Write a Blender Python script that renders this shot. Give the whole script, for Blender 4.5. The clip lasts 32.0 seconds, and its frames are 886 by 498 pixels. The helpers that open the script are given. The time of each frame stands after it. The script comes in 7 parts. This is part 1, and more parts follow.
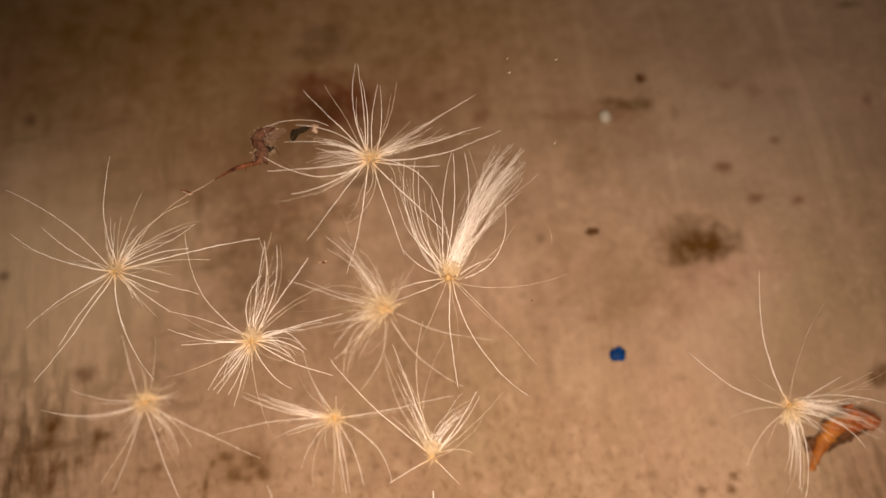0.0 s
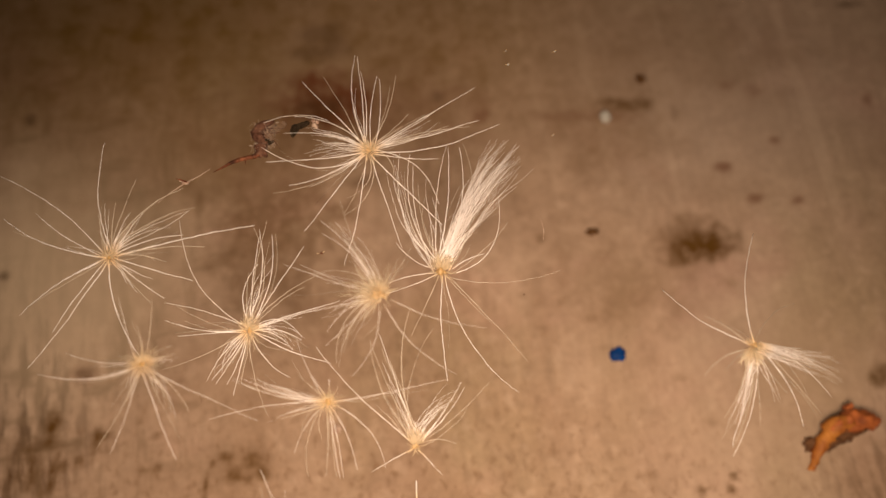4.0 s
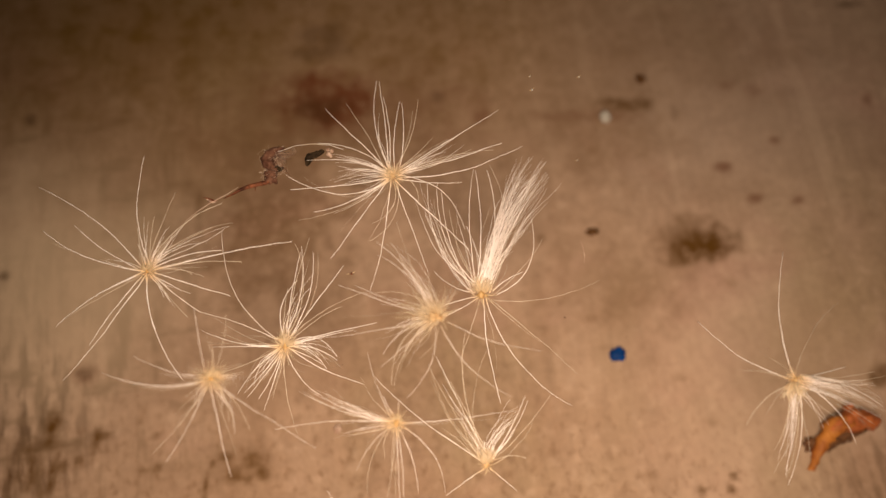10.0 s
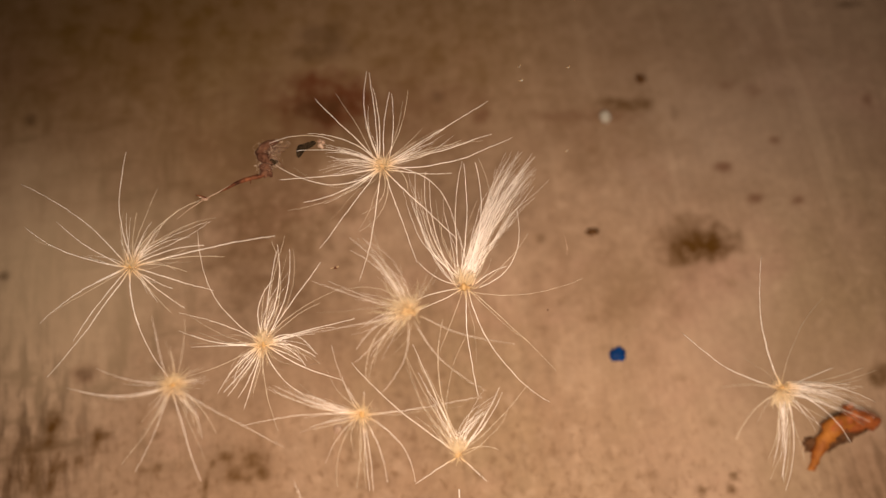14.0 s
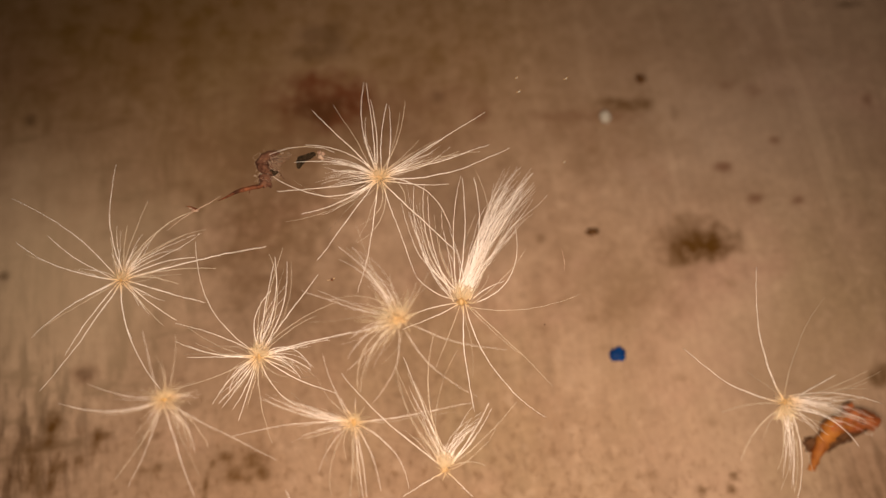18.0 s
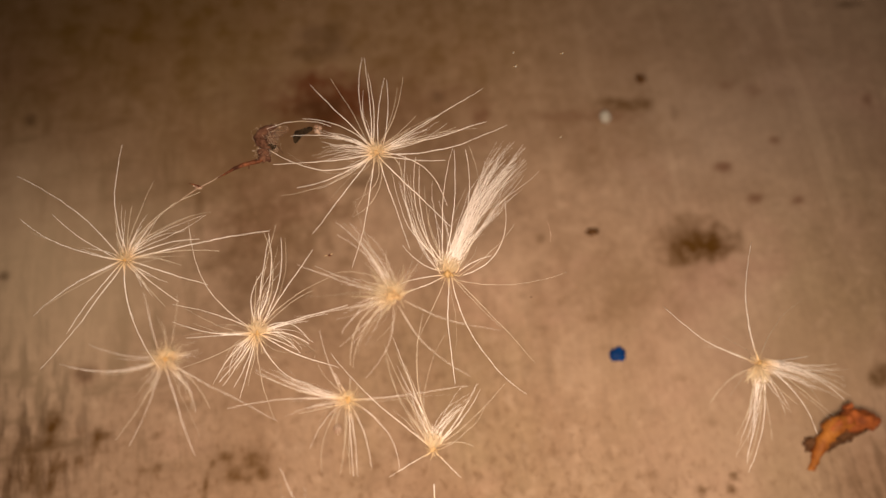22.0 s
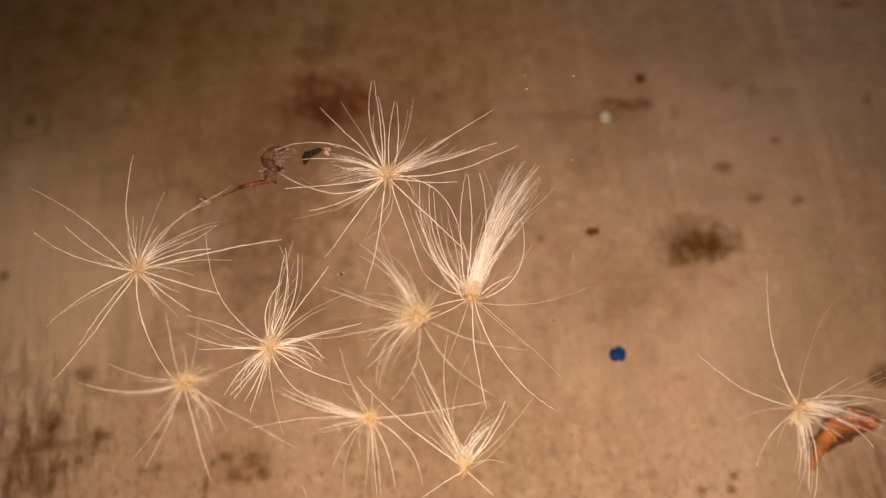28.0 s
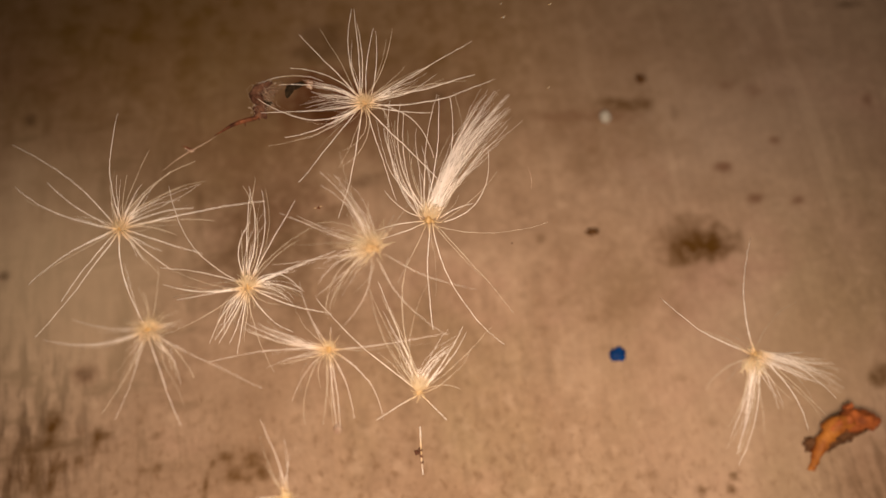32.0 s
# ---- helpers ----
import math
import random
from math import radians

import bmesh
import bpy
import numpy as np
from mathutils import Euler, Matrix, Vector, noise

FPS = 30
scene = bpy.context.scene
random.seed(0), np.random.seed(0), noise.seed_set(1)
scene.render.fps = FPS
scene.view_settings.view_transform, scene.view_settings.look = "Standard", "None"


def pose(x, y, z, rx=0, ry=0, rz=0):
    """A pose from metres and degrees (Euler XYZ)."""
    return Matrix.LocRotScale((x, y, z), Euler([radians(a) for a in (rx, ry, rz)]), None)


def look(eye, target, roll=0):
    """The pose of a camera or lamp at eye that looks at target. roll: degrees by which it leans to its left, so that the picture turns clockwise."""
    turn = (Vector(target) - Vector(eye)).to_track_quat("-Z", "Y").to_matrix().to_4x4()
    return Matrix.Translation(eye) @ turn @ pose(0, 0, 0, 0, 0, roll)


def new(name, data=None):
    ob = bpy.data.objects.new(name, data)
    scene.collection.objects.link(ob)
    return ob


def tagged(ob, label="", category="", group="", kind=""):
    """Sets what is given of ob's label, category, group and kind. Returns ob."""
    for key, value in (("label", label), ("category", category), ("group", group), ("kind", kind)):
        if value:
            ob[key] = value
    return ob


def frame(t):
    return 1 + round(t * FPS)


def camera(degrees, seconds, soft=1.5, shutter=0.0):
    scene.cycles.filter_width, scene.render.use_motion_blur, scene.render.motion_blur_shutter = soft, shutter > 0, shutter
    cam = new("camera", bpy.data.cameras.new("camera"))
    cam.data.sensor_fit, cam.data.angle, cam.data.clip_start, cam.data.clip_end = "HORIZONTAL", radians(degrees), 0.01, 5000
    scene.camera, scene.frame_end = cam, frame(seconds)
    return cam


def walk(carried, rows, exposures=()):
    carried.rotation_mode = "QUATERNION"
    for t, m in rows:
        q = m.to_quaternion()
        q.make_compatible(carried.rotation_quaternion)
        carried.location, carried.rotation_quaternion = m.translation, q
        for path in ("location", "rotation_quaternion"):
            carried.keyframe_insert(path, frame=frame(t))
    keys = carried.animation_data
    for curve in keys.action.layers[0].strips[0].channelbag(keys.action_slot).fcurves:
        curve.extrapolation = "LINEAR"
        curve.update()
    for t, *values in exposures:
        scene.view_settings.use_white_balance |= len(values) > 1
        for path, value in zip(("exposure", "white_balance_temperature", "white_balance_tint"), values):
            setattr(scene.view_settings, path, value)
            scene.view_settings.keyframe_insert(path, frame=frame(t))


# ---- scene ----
# the eye over the slab, and the frame of the hanging web: x right, y up the slope, z towards the eye
EYE, AIM = (0.0, -0.04788, 0.13156), (0.0, 0.0, 0.0)
cam = camera(55, 32.0, soft=1.45, shutter=0.4)
cam.data.dof.use_dof = True
cam.data.dof.focus_distance = 0.1062
cam.data.dof.aperture_fstop = 12.0
walk(cam, [(0.0, look(EYE, AIM)), (32.0, look(EYE, AIM))], [(0.0, 0.0), (32.0, 0.0)])
WEB = look(EYE, AIM)

# ---- light: an added, unseen warm spot beside the eye, and dim room light ----
world = bpy.data.worlds.new("room_light")
scene.world = world
world.use_nodes = True
world.node_tree.nodes["Background"].inputs["Color"].default_value = (1.0, 0.82, 0.62, 1)
world.node_tree.nodes["Background"].inputs["Strength"].default_value = 0.05
# added source; its narrow cone makes the slab fade towards the corners
lamp = new("added_spot", bpy.data.lights.new("added_spot", "SPOT"))
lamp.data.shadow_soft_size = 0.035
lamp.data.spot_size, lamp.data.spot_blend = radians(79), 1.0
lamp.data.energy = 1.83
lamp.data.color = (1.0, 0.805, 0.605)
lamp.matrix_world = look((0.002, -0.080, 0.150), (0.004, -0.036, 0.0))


# ---- materials ----
def nodes_of(name):
    m = bpy.data.materials.new(name)
    m.use_nodes = True
    t = m.node_tree
    return m, t, t.nodes, t.links, t.nodes["Principled BSDF"]


def ramp(n, l, source, stops):
    r = n.new("ShaderNodeValToRGB")
    e = r.color_ramp.elements
    while len(e) < len(stops):
        e.new(0.5)
    for el, (p, c) in zip(e, stops):
        el.position, el.color = p, (*c, 1)
    l.new(source, r.inputs["Fac"])
    return r.outputs["Color"]


def noise_at(n, l, vector, scale, detail=3.0, rough=0.55, stretch=(1, 1, 1)):
    mp = n.new("ShaderNodeMapping")
    mp.inputs["Scale"].default_value = stretch
    l.new(vector, mp.inputs["Vector"])
    t = n.new("ShaderNodeTexNoise")
    t.inputs["Scale"].default_value, t.inputs["Detail"].default_value = scale, detail
    t.inputs["Roughness"].default_value = rough
    l.new(mp.outputs["Vector"], t.inputs["Vector"])
    return t.outputs["Fac"]


def mixed(n, l, fac, a, b, mode="MIX"):
    m = n.new("ShaderNodeMix")
    m.data_type, m.blend_type = "RGBA", mode
    ins = [s for s in m.inputs if s.enabled]
    for sock, v in zip(ins, (fac, a, b)):
        if isinstance(v, (int, float)):
            sock.default_value = v
        elif isinstance(v, tuple):
            sock.default_value = (*v, 1)
        else:
            l.new(v, sock)
    return [s for s in m.outputs if s.enabled][0]


def maths(n, l, op, a, b=0.0):
    m = n.new("ShaderNodeMath")
    m.operation = op
    for sock, v in zip(m.inputs, (a, b)):
        if isinstance(v, (int, float)):
            sock.default_value = v
        else:
            l.new(v, sock)
    return m.outputs[0]


def smooth(n, l, value, lo, hi, a=0.0, b=1.0):
    m = n.new("ShaderNodeMapRange")
    m.interpolation_type = "SMOOTHSTEP"
    for name, v in (("From Min", lo), ("From Max", hi), ("To Min", a), ("To Max", b)):
        m.inputs[name].default_value = v
    l.new(value, m.inputs["Value"])
    return m.outputs["Result"]


# blots on the slab, kind by kind: centre and radii in metres, strength, colour
WORN_LIFT, ROSE = (0.44, 0.32, 0.215), (0.485, 0.320, 0.225)
RUST, SOOT, DUN, UMBER, ASH = (0.108, 0.033, 0.013), (0.058, 0.027, 0.010), (0.15, 0.08, 0.038), (0.078, 0.033, 0.005), (0.290, 0.212, 0.166)
# wear and tints; the pale ones also paint in light the spot lacks there
TINT_MARKS = [
    (0.0483, 0.0287, 0.03581, 0.02719, 0.38, ASH),
    (-0.0621, -0.0038, 0.02302, 0.02622, 0.60, WORN_LIFT),
    (-0.0695, 0.0021, 0.01121, 0.01999, 0.30, WORN_LIFT),
    (0.0500, -0.0240, 0.03600, 0.02200, 0.28, ROSE),
]
DUN_MARKS = [
    (-0.0240, 0.0242, 0.01674, 0.01054, 0.40, DUN),
    (0.0147, 0.0342, 0.00121, 0.00116, 0.50, DUN),
    (0.0258, 0.0182, 0.00117, 0.00108, 0.50, DUN),
    (-0.0346, 0.0333, 0.00181, 0.00162, 0.40, DUN),
    (0.0464, -0.0058, 0.00128, 0.00115, 0.35, DUN),
    (0.0240, -0.0114, 0.00108, 0.00093, 0.30, DUN),
    (0.0098, -0.0360, 0.00136, 0.00115, 0.40, DUN),
    (-0.0075, -0.0151, 0.02328, 0.01101, 0.18, DUN),
    (-0.0562, 0.0144, 0.02310, 0.01273, 0.35, DUN),
    (-0.0327, 0.0220, 0.01469, 0.01209, 0.40, DUN),
    (0.0285, 0.0225, 0.01275, 0.00881, 0.30, DUN),
    (0.0262, -0.0067, 0.01189, 0.00670, 0.22, DUN),
]
RUST_MARKS = [
    (0.0411, 0.0013, 0.00727, 0.00458, 0.92, UMBER),
    (0.0445, 0.0009, 0.00540, 0.00338, 0.95, UMBER),
    (0.0401, 0.0001, 0.00372, 0.00238, 0.80, UMBER),
    (0.0252, 0.0248, 0.01282, 0.00134, 0.30, RUST),
    (-0.0210, 0.0276, 0.01042, 0.00631, 0.92, RUST),
    (-0.0190, 0.0264, 0.00633, 0.00336, 0.60, RUST),
    (-0.0632, -0.0352, 0.00680, 0.00744, 0.40, UMBER),
    (-0.0300, -0.0345, 0.00600, 0.00400, 0.30, UMBER),
    (-0.0014, 0.0283, 0.00179, 0.00170, 0.40, SOOT),
    (0.0478, 0.0148, 0.00193, 0.00127, 0.70, RUST),
    (0.0524, 0.0091, 0.00152, 0.00114, 0.60, RUST),
    (0.0595, 0.0089, 0.00152, 0.00114, 0.60, RUST),
    (0.0065, 0.0244, 0.00217, 0.00156, 0.50, RUST),
    (-0.0288, 0.0071, 0.01419, 0.00922, 0.34, UMBER),
]
SOOT_MARKS = [
    (0.0323, 0.0270, 0.00560, 0.00165, 0.80, UMBER),
    (-0.0221, 0.0259, 0.00593, 0.00336, 0.62, SOOT),
    (-0.0218, 0.0397, 0.00612, 0.00476, 0.45, SOOT),
    (-0.0560, -0.0206, 0.00141, 0.00143, 0.50, SOOT),
    (0.0160, 0.0020, 0.00112, 0.00120, 0.50, UMBER),
    (-0.0720, 0.0239, 0.00138, 0.00133, 0.75, SOOT),
    (0.0681, -0.0208, 0.00212, 0.00250, 0.85, UMBER),
    (-0.0713, -0.0046, 0.00129, 0.00097, 0.80, SOOT),
    (0.0403, 0.0253, 0.00089, 0.00245, 0.28, SOOT),
    (-0.0138, 0.0123, 0.00383, 0.00168, 0.50, SOOT),
    (0.0743, 0.0478, 0.00311, 0.00123, 0.60, SOOT),
]
DROP_MARKS = [
    (-0.0596, -0.0286, 0.00149, 0.00286, 1.00, UMBER),
    (-0.0596, -0.0314, 0.00257, 0.00105, 0.75, UMBER),
    (-0.0624, -0.0323, 0.00177, 0.00084, 0.40, UMBER),
    (-0.0527, -0.0312, 0.00119, 0.00273, 0.92, UMBER),
    (-0.0513, -0.0302, 0.00119, 0.00084, 0.75, UMBER),
    (-0.0560, -0.0208, 0.00223, 0.00216, 0.40, RUST),
    (-0.0572, -0.0348, 0.00078, 0.00094, 0.92, UMBER),
    (-0.0551, -0.0339, 0.00088, 0.00094, 0.85, UMBER),
    (-0.0585, -0.0356, 0.00078, 0.00353, 0.85, UMBER),
    (-0.0619, -0.0368, 0.00088, 0.00373, 0.75, UMBER),
    (-0.0645, -0.0352, 0.00088, 0.00520, 0.50, SOOT),
    (-0.0615, -0.0302, 0.00069, 0.00632, 0.35, SOOT),
    (-0.0437, -0.0302, 0.00099, 0.00095, 0.55, UMBER),
    (-0.0430, -0.0348, 0.00088, 0.00114, 0.75, UMBER),
    (-0.0479, -0.0323, 0.00069, 0.00168, 0.40, DUN),
    (-0.0448, -0.0355, 0.00117, 0.00083, 0.50, UMBER),
    (-0.0354, -0.0375, 0.00068, 0.00248, 0.95, UMBER),
    (-0.0463, -0.0272, 0.00070, 0.00170, 0.40, DUN),
]
FLECK_MARKS = [
    (-0.0310, -0.0362, 0.00136, 0.00166, 0.80, UMBER),
    (-0.0285, -0.0339, 0.00255, 0.00167, 0.80, UMBER),
    (-0.0271, -0.0358, 0.00117, 0.00125, 0.80, UMBER),
    (-0.0328, -0.0335, 0.00137, 0.00104, 0.80, UMBER),
    (-0.0346, -0.0343, 0.00078, 0.00083, 0.80, UMBER),
    (-0.0291, -0.0368, 0.00097, 0.00104, 0.80, UMBER),
    (0.0413, -0.0286, 0.00139, 0.00095, 0.35, DUN),
    (0.0437, -0.0362, 0.00078, 0.00073, 0.80, UMBER),
    (0.0384, -0.0385, 0.00087, 0.00082, 0.80, UMBER),
    (0.0310, -0.0362, 0.00136, 0.00073, 0.45, DUN),
    (0.0203, -0.0378, 0.00078, 0.00103, 0.50, UMBER),
    (0.0371, -0.0216, 0.00162, 0.00086, 0.40, DUN),
    (0.0572, 0.0199, 0.00135, 0.00119, 0.60, RUST),
    (0.0501, 0.0310, 0.00184, 0.00171, 0.30, RUST),
    (0.0545, 0.0298, 0.00206, 0.00171, 0.30, RUST),
    (0.0746, 0.0278, 0.00103, 0.00146, 0.50, RUST),
    (0.0431, -0.0383, 0.00097, 0.00093, 0.80, UMBER),
    (0.0604, -0.0376, 0.00291, 0.00124, 0.30, UMBER),
]
# broad soft patches that make whole regions of the slab darker and browner
CLOUD_MARKS = [
    (-0.0284, -0.0004, 0.01449, 0.01126, 0.50, UMBER),
    (-0.0302, 0.0144, 0.01386, 0.01106, 0.25, UMBER),
    (0.0271, -0.0058, 0.01540, 0.01404, 0.28, DUN),
    (0.0288, 0.0198, 0.01520, 0.01120, 0.28, DUN),
    (0.0463, 0.0379, 0.02194, 0.01167, 0.36, DUN),
    (0.0268, 0.0344, 0.01451, 0.01158, 0.30, DUN),
    (-0.0202, -0.0114, 0.00976, 0.00692, 0.20, UMBER),
    (0.0660, -0.0365, 0.00800, 0.00900, 0.36, DUN),
    (-0.0430, -0.0385, 0.02600, 0.00700, 0.25, DUN),
    (-0.0310, -0.0235, 0.01100, 0.01100, 0.24, DUN),
    (0.0480, 0.0100, 0.00900, 0.00560, 0.25, DUN),
    (-0.0110, 0.0253, 0.02000, 0.01000, 0.30, RUST),
]
BLOTS = CLOUD_MARKS + DUN_MARKS + RUST_MARKS + SOOT_MARKS + DROP_MARKS + FLECK_MARKS


def slab_material():
    m, t, n, l, bsdf = nodes_of("weathered_slab")
    at = n.new("ShaderNodeTexCoord").outputs["Object"]

    def spot(x, y, rx, ry, outer=1.15, inner=0.35, power=1.0):
        mp = n.new("ShaderNodeMapping")
        mp.vector_type = "TEXTURE"
        mp.inputs["Location"].default_value, mp.inputs["Scale"].default_value = (x, y, 0), (rx, ry, 1)
        l.new(at, mp.inputs["Vector"])
        size = n.new("ShaderNodeVectorMath")
        size.operation = "LENGTH"
        l.new(mp.outputs["Vector"], size.inputs[0])
        return smooth(n, l, size.outputs["Value"], outer, inner, 0.0, power)

    cloud = noise_at(n, l, at, 30.0, 5.0, 0.6)
    col = ramp(n, l, cloud, [(0.3, (0.300, 0.191, 0.128)), (0.5, (0.385, 0.254, 0.176)), (0.72, (0.450, 0.308, 0.218))])
    wide = noise_at(n, l, at, 11.0, 3.0, 0.6)
    col = mixed(n, l, smooth(n, l, wide, 0.48, 0.70, 0.0, 0.5), col, (0.288, 0.163, 0.094))
    flush = noise_at(n, l, at, 38.0, 4.0, 0.6)
    col = mixed(n, l, smooth(n, l, flush, 0.50, 0.68, 0.0, 0.3), col, (0.40, 0.235, 0.17))
    olive = noise_at(n, l, at, 24.0, 3.0, 0.55, (1, 0.7, 1))
    col = mixed(n, l, smooth(n, l, olive, 0.50, 0.72, 0.0, 0.45), col, (0.290, 0.215, 0.118))
    rosy = noise_at(n, l, at, 52.0, 3.0, 0.6, (0.6, 1, 1))
    col = mixed(n, l, smooth(n, l, rosy, 0.52, 0.72, 0.0, 0.35), col, (0.400, 0.225, 0.175))
    # sandy mottle at two sizes
    sand = noise_at(n, l, at, 700.0, 3.0, 0.55)
    col = mixed(n, l, 0.28, col, ramp(n, l, sand, [(0.28, (0.48, 0.45, 0.42)), (0.62, (1.0, 1.0, 1.0))]), "MULTIPLY")
    clots = noise_at(n, l, at, 230.0, 3.0, 0.6)
    col = mixed(n, l, 0.26, col, ramp(n, l, clots, [(0.28, (0.52, 0.48, 0.45)), (0.60, (1.0, 1.0, 1.0))]), "MULTIPLY")
    pale = noise_at(n, l, at, 420.0, 2.0, 0.5)
    col = mixed(n, l, smooth(n, l, pale, 0.50, 0.75, 0.0, 0.26), col, (0.520, 0.365, 0.265))
    # brushed streaks along y, strong only in the worn patches near the corners
    turned = n.new("ShaderNodeMapping")
    turned.inputs["Rotation"].default_value = (0, 0, radians(-8.8))
    l.new(at, turned.inputs["Vector"])
    grain = turned.outputs["Vector"]
    streak = noise_at(n, l, grain, 1.0, 5.0, 0.65, (640, 120, 1))
    worn = maths(n, l, "ADD", spot(-0.070, -0.024, 0.020, 0.034, 1.3, 0.2, 1.0), spot(0.069, -0.038, 0.014, 0.014, 1.3, 0.2, 0.6))
    worn = maths(n, l, "ADD", worn, smooth(n, l, noise_at(n, l, at, 19.0, 2.0), 0.42, 0.65, 0.03, 0.16))
    col = mixed(n, l, maths(n, l, "MULTIPLY", smooth(n, l, streak, 0.55, 0.36), worn), col, (0.105, 0.060, 0.035))
    cross = noise_at(n, l, grain, 1.0, 3.0, 0.6, (170, 480, 1))
    col = mixed(n, l, smooth(n, l, cross, 0.48, 0.28, 0.0, 0.12), col, (0.175, 0.102, 0.064))
    # a woven grain on the worn far left
    weave = maths(n, l, "MULTIPLY", spot(-0.062, -0.006, 0.034, 0.055, 1.3, 0.2, 0.8), smooth(n, l, maths(n, l, "MINIMUM", noise_at(n, l, grain, 1.0, 3.0, 0.6, (300, 60, 1)), noise_at(n, l, grain, 1.0, 3.0, 0.6, (70, 240, 1))), 0.47, 0.32))
    col = mixed(n, l, weave, col, (0.16, 0.10, 0.058))
    # broad soft bands along the brushing, paler towards the far right
    swept = n.new("ShaderNodeMapping")
    swept.inputs["Rotation"].default_value = (0, 0, radians(-7.0))
    l.new(at, swept.inputs["Vector"])
    sweep = swept.outputs["Vector"]
    pale_band = noise_at(n, l, sweep, 1.0, 2.0, 0.5, (280, 12, 1))
    pale_band = maths(n, l, "MULTIPLY", smooth(n, l, pale_band, 0.52, 0.68), spot(0.042, 0.034, 0.05, 0.036, 1.3, 0.2, 0.30))
    col = mixed(n, l, pale_band, col, (0.56, 0.40, 0.29))
    band = noise_at(n, l, sweep, 1.0, 3.0, 0.5, (170, 14, 1))
    col = mixed(n, l, 0.30, col, ramp(n, l, band, [(0.34, (0.62, 0.57, 0.52)), (0.66, (1.0, 1.0, 1.0))]), "MULTIPLY")
    fine = noise_at(n, l, sweep, 1.0, 4.0, 0.6, (300, 45, 1))
    col = mixed(n, l, 0.12, col, ramp(n, l, fine, [(0.34, (0.62, 0.58, 0.54)), (0.60, (1.0, 1.0, 1.0))]), "MULTIPLY")
    # dark pits, thick where the slab is worn along its near edge, rare elsewhere
    pit = noise_at(n, l, grain, 1.0, 3.0, 0.55, (820, 560, 1))
    near = maths(n, l, "ADD", spot(0.0, -0.052, 0.11, 0.036, 1.3, 0.2, 0.95), 0.18)
    pits = maths(n, l, "MULTIPLY", smooth(n, l, pit, 0.50, 0.28, 0.0, 0.62), near)
    col = mixed(n, l, pits, col, (0.165, 0.090, 0.048))
    # a broad tint over the far left, and the blots, with ragged, grainy edges
    # this tint holds both the brown stain and the dimmer light up there
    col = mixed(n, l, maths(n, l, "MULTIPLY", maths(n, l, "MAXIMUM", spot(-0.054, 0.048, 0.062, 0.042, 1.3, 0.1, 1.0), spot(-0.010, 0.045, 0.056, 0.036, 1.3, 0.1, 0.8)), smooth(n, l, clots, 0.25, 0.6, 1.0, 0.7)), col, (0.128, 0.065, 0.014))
    for x, y, rx, ry, power, tone in TINT_MARKS:
        col = mixed(n, l, spot(x, y, rx, ry, 1.2, 0.25, power), col, tone)
    # the stains and broad brown patches on the slab's mesh, broken up by its grain
    broken = smooth(n, l, noise_at(n, l, at, 420.0, 3.0, 0.6), 0.30, 0.58, 0.60, 1.0)
    stain = n.new("ShaderNodeAttribute")
    stain.attribute_name = "stain"
    cut = n.new("ShaderNodeSeparateColor")
    l.new(stain.outputs["Color"], cut.inputs["Color"])
    for mask, tone in zip((cut.outputs["Red"], cut.outputs["Green"], cut.outputs["Blue"], stain.outputs["Alpha"]), (DUN, RUST, UMBER, SOOT)):
        col = mixed(n, l, maths(n, l, "MULTIPLY", mask, broken), col, tone)
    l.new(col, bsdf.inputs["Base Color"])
    bsdf.inputs["Roughness"].default_value = 0.85
    bsdf.inputs["Specular IOR Level"].default_value = 0.04
    bump = n.new("ShaderNodeBump")
    bump.inputs["Strength"].default_value, bump.inputs["Distance"].default_value = 0.4, 0.00025
    h = maths(n, l, "ADD", maths(n, l, "MULTIPLY", sand, 0.6), maths(n, l, "SUBTRACT", streak, pits))
    l.new(h, bump.inputs["Height"])
    l.new(bump.outputs["Normal"], bsdf.inputs["Normal"])
    return m


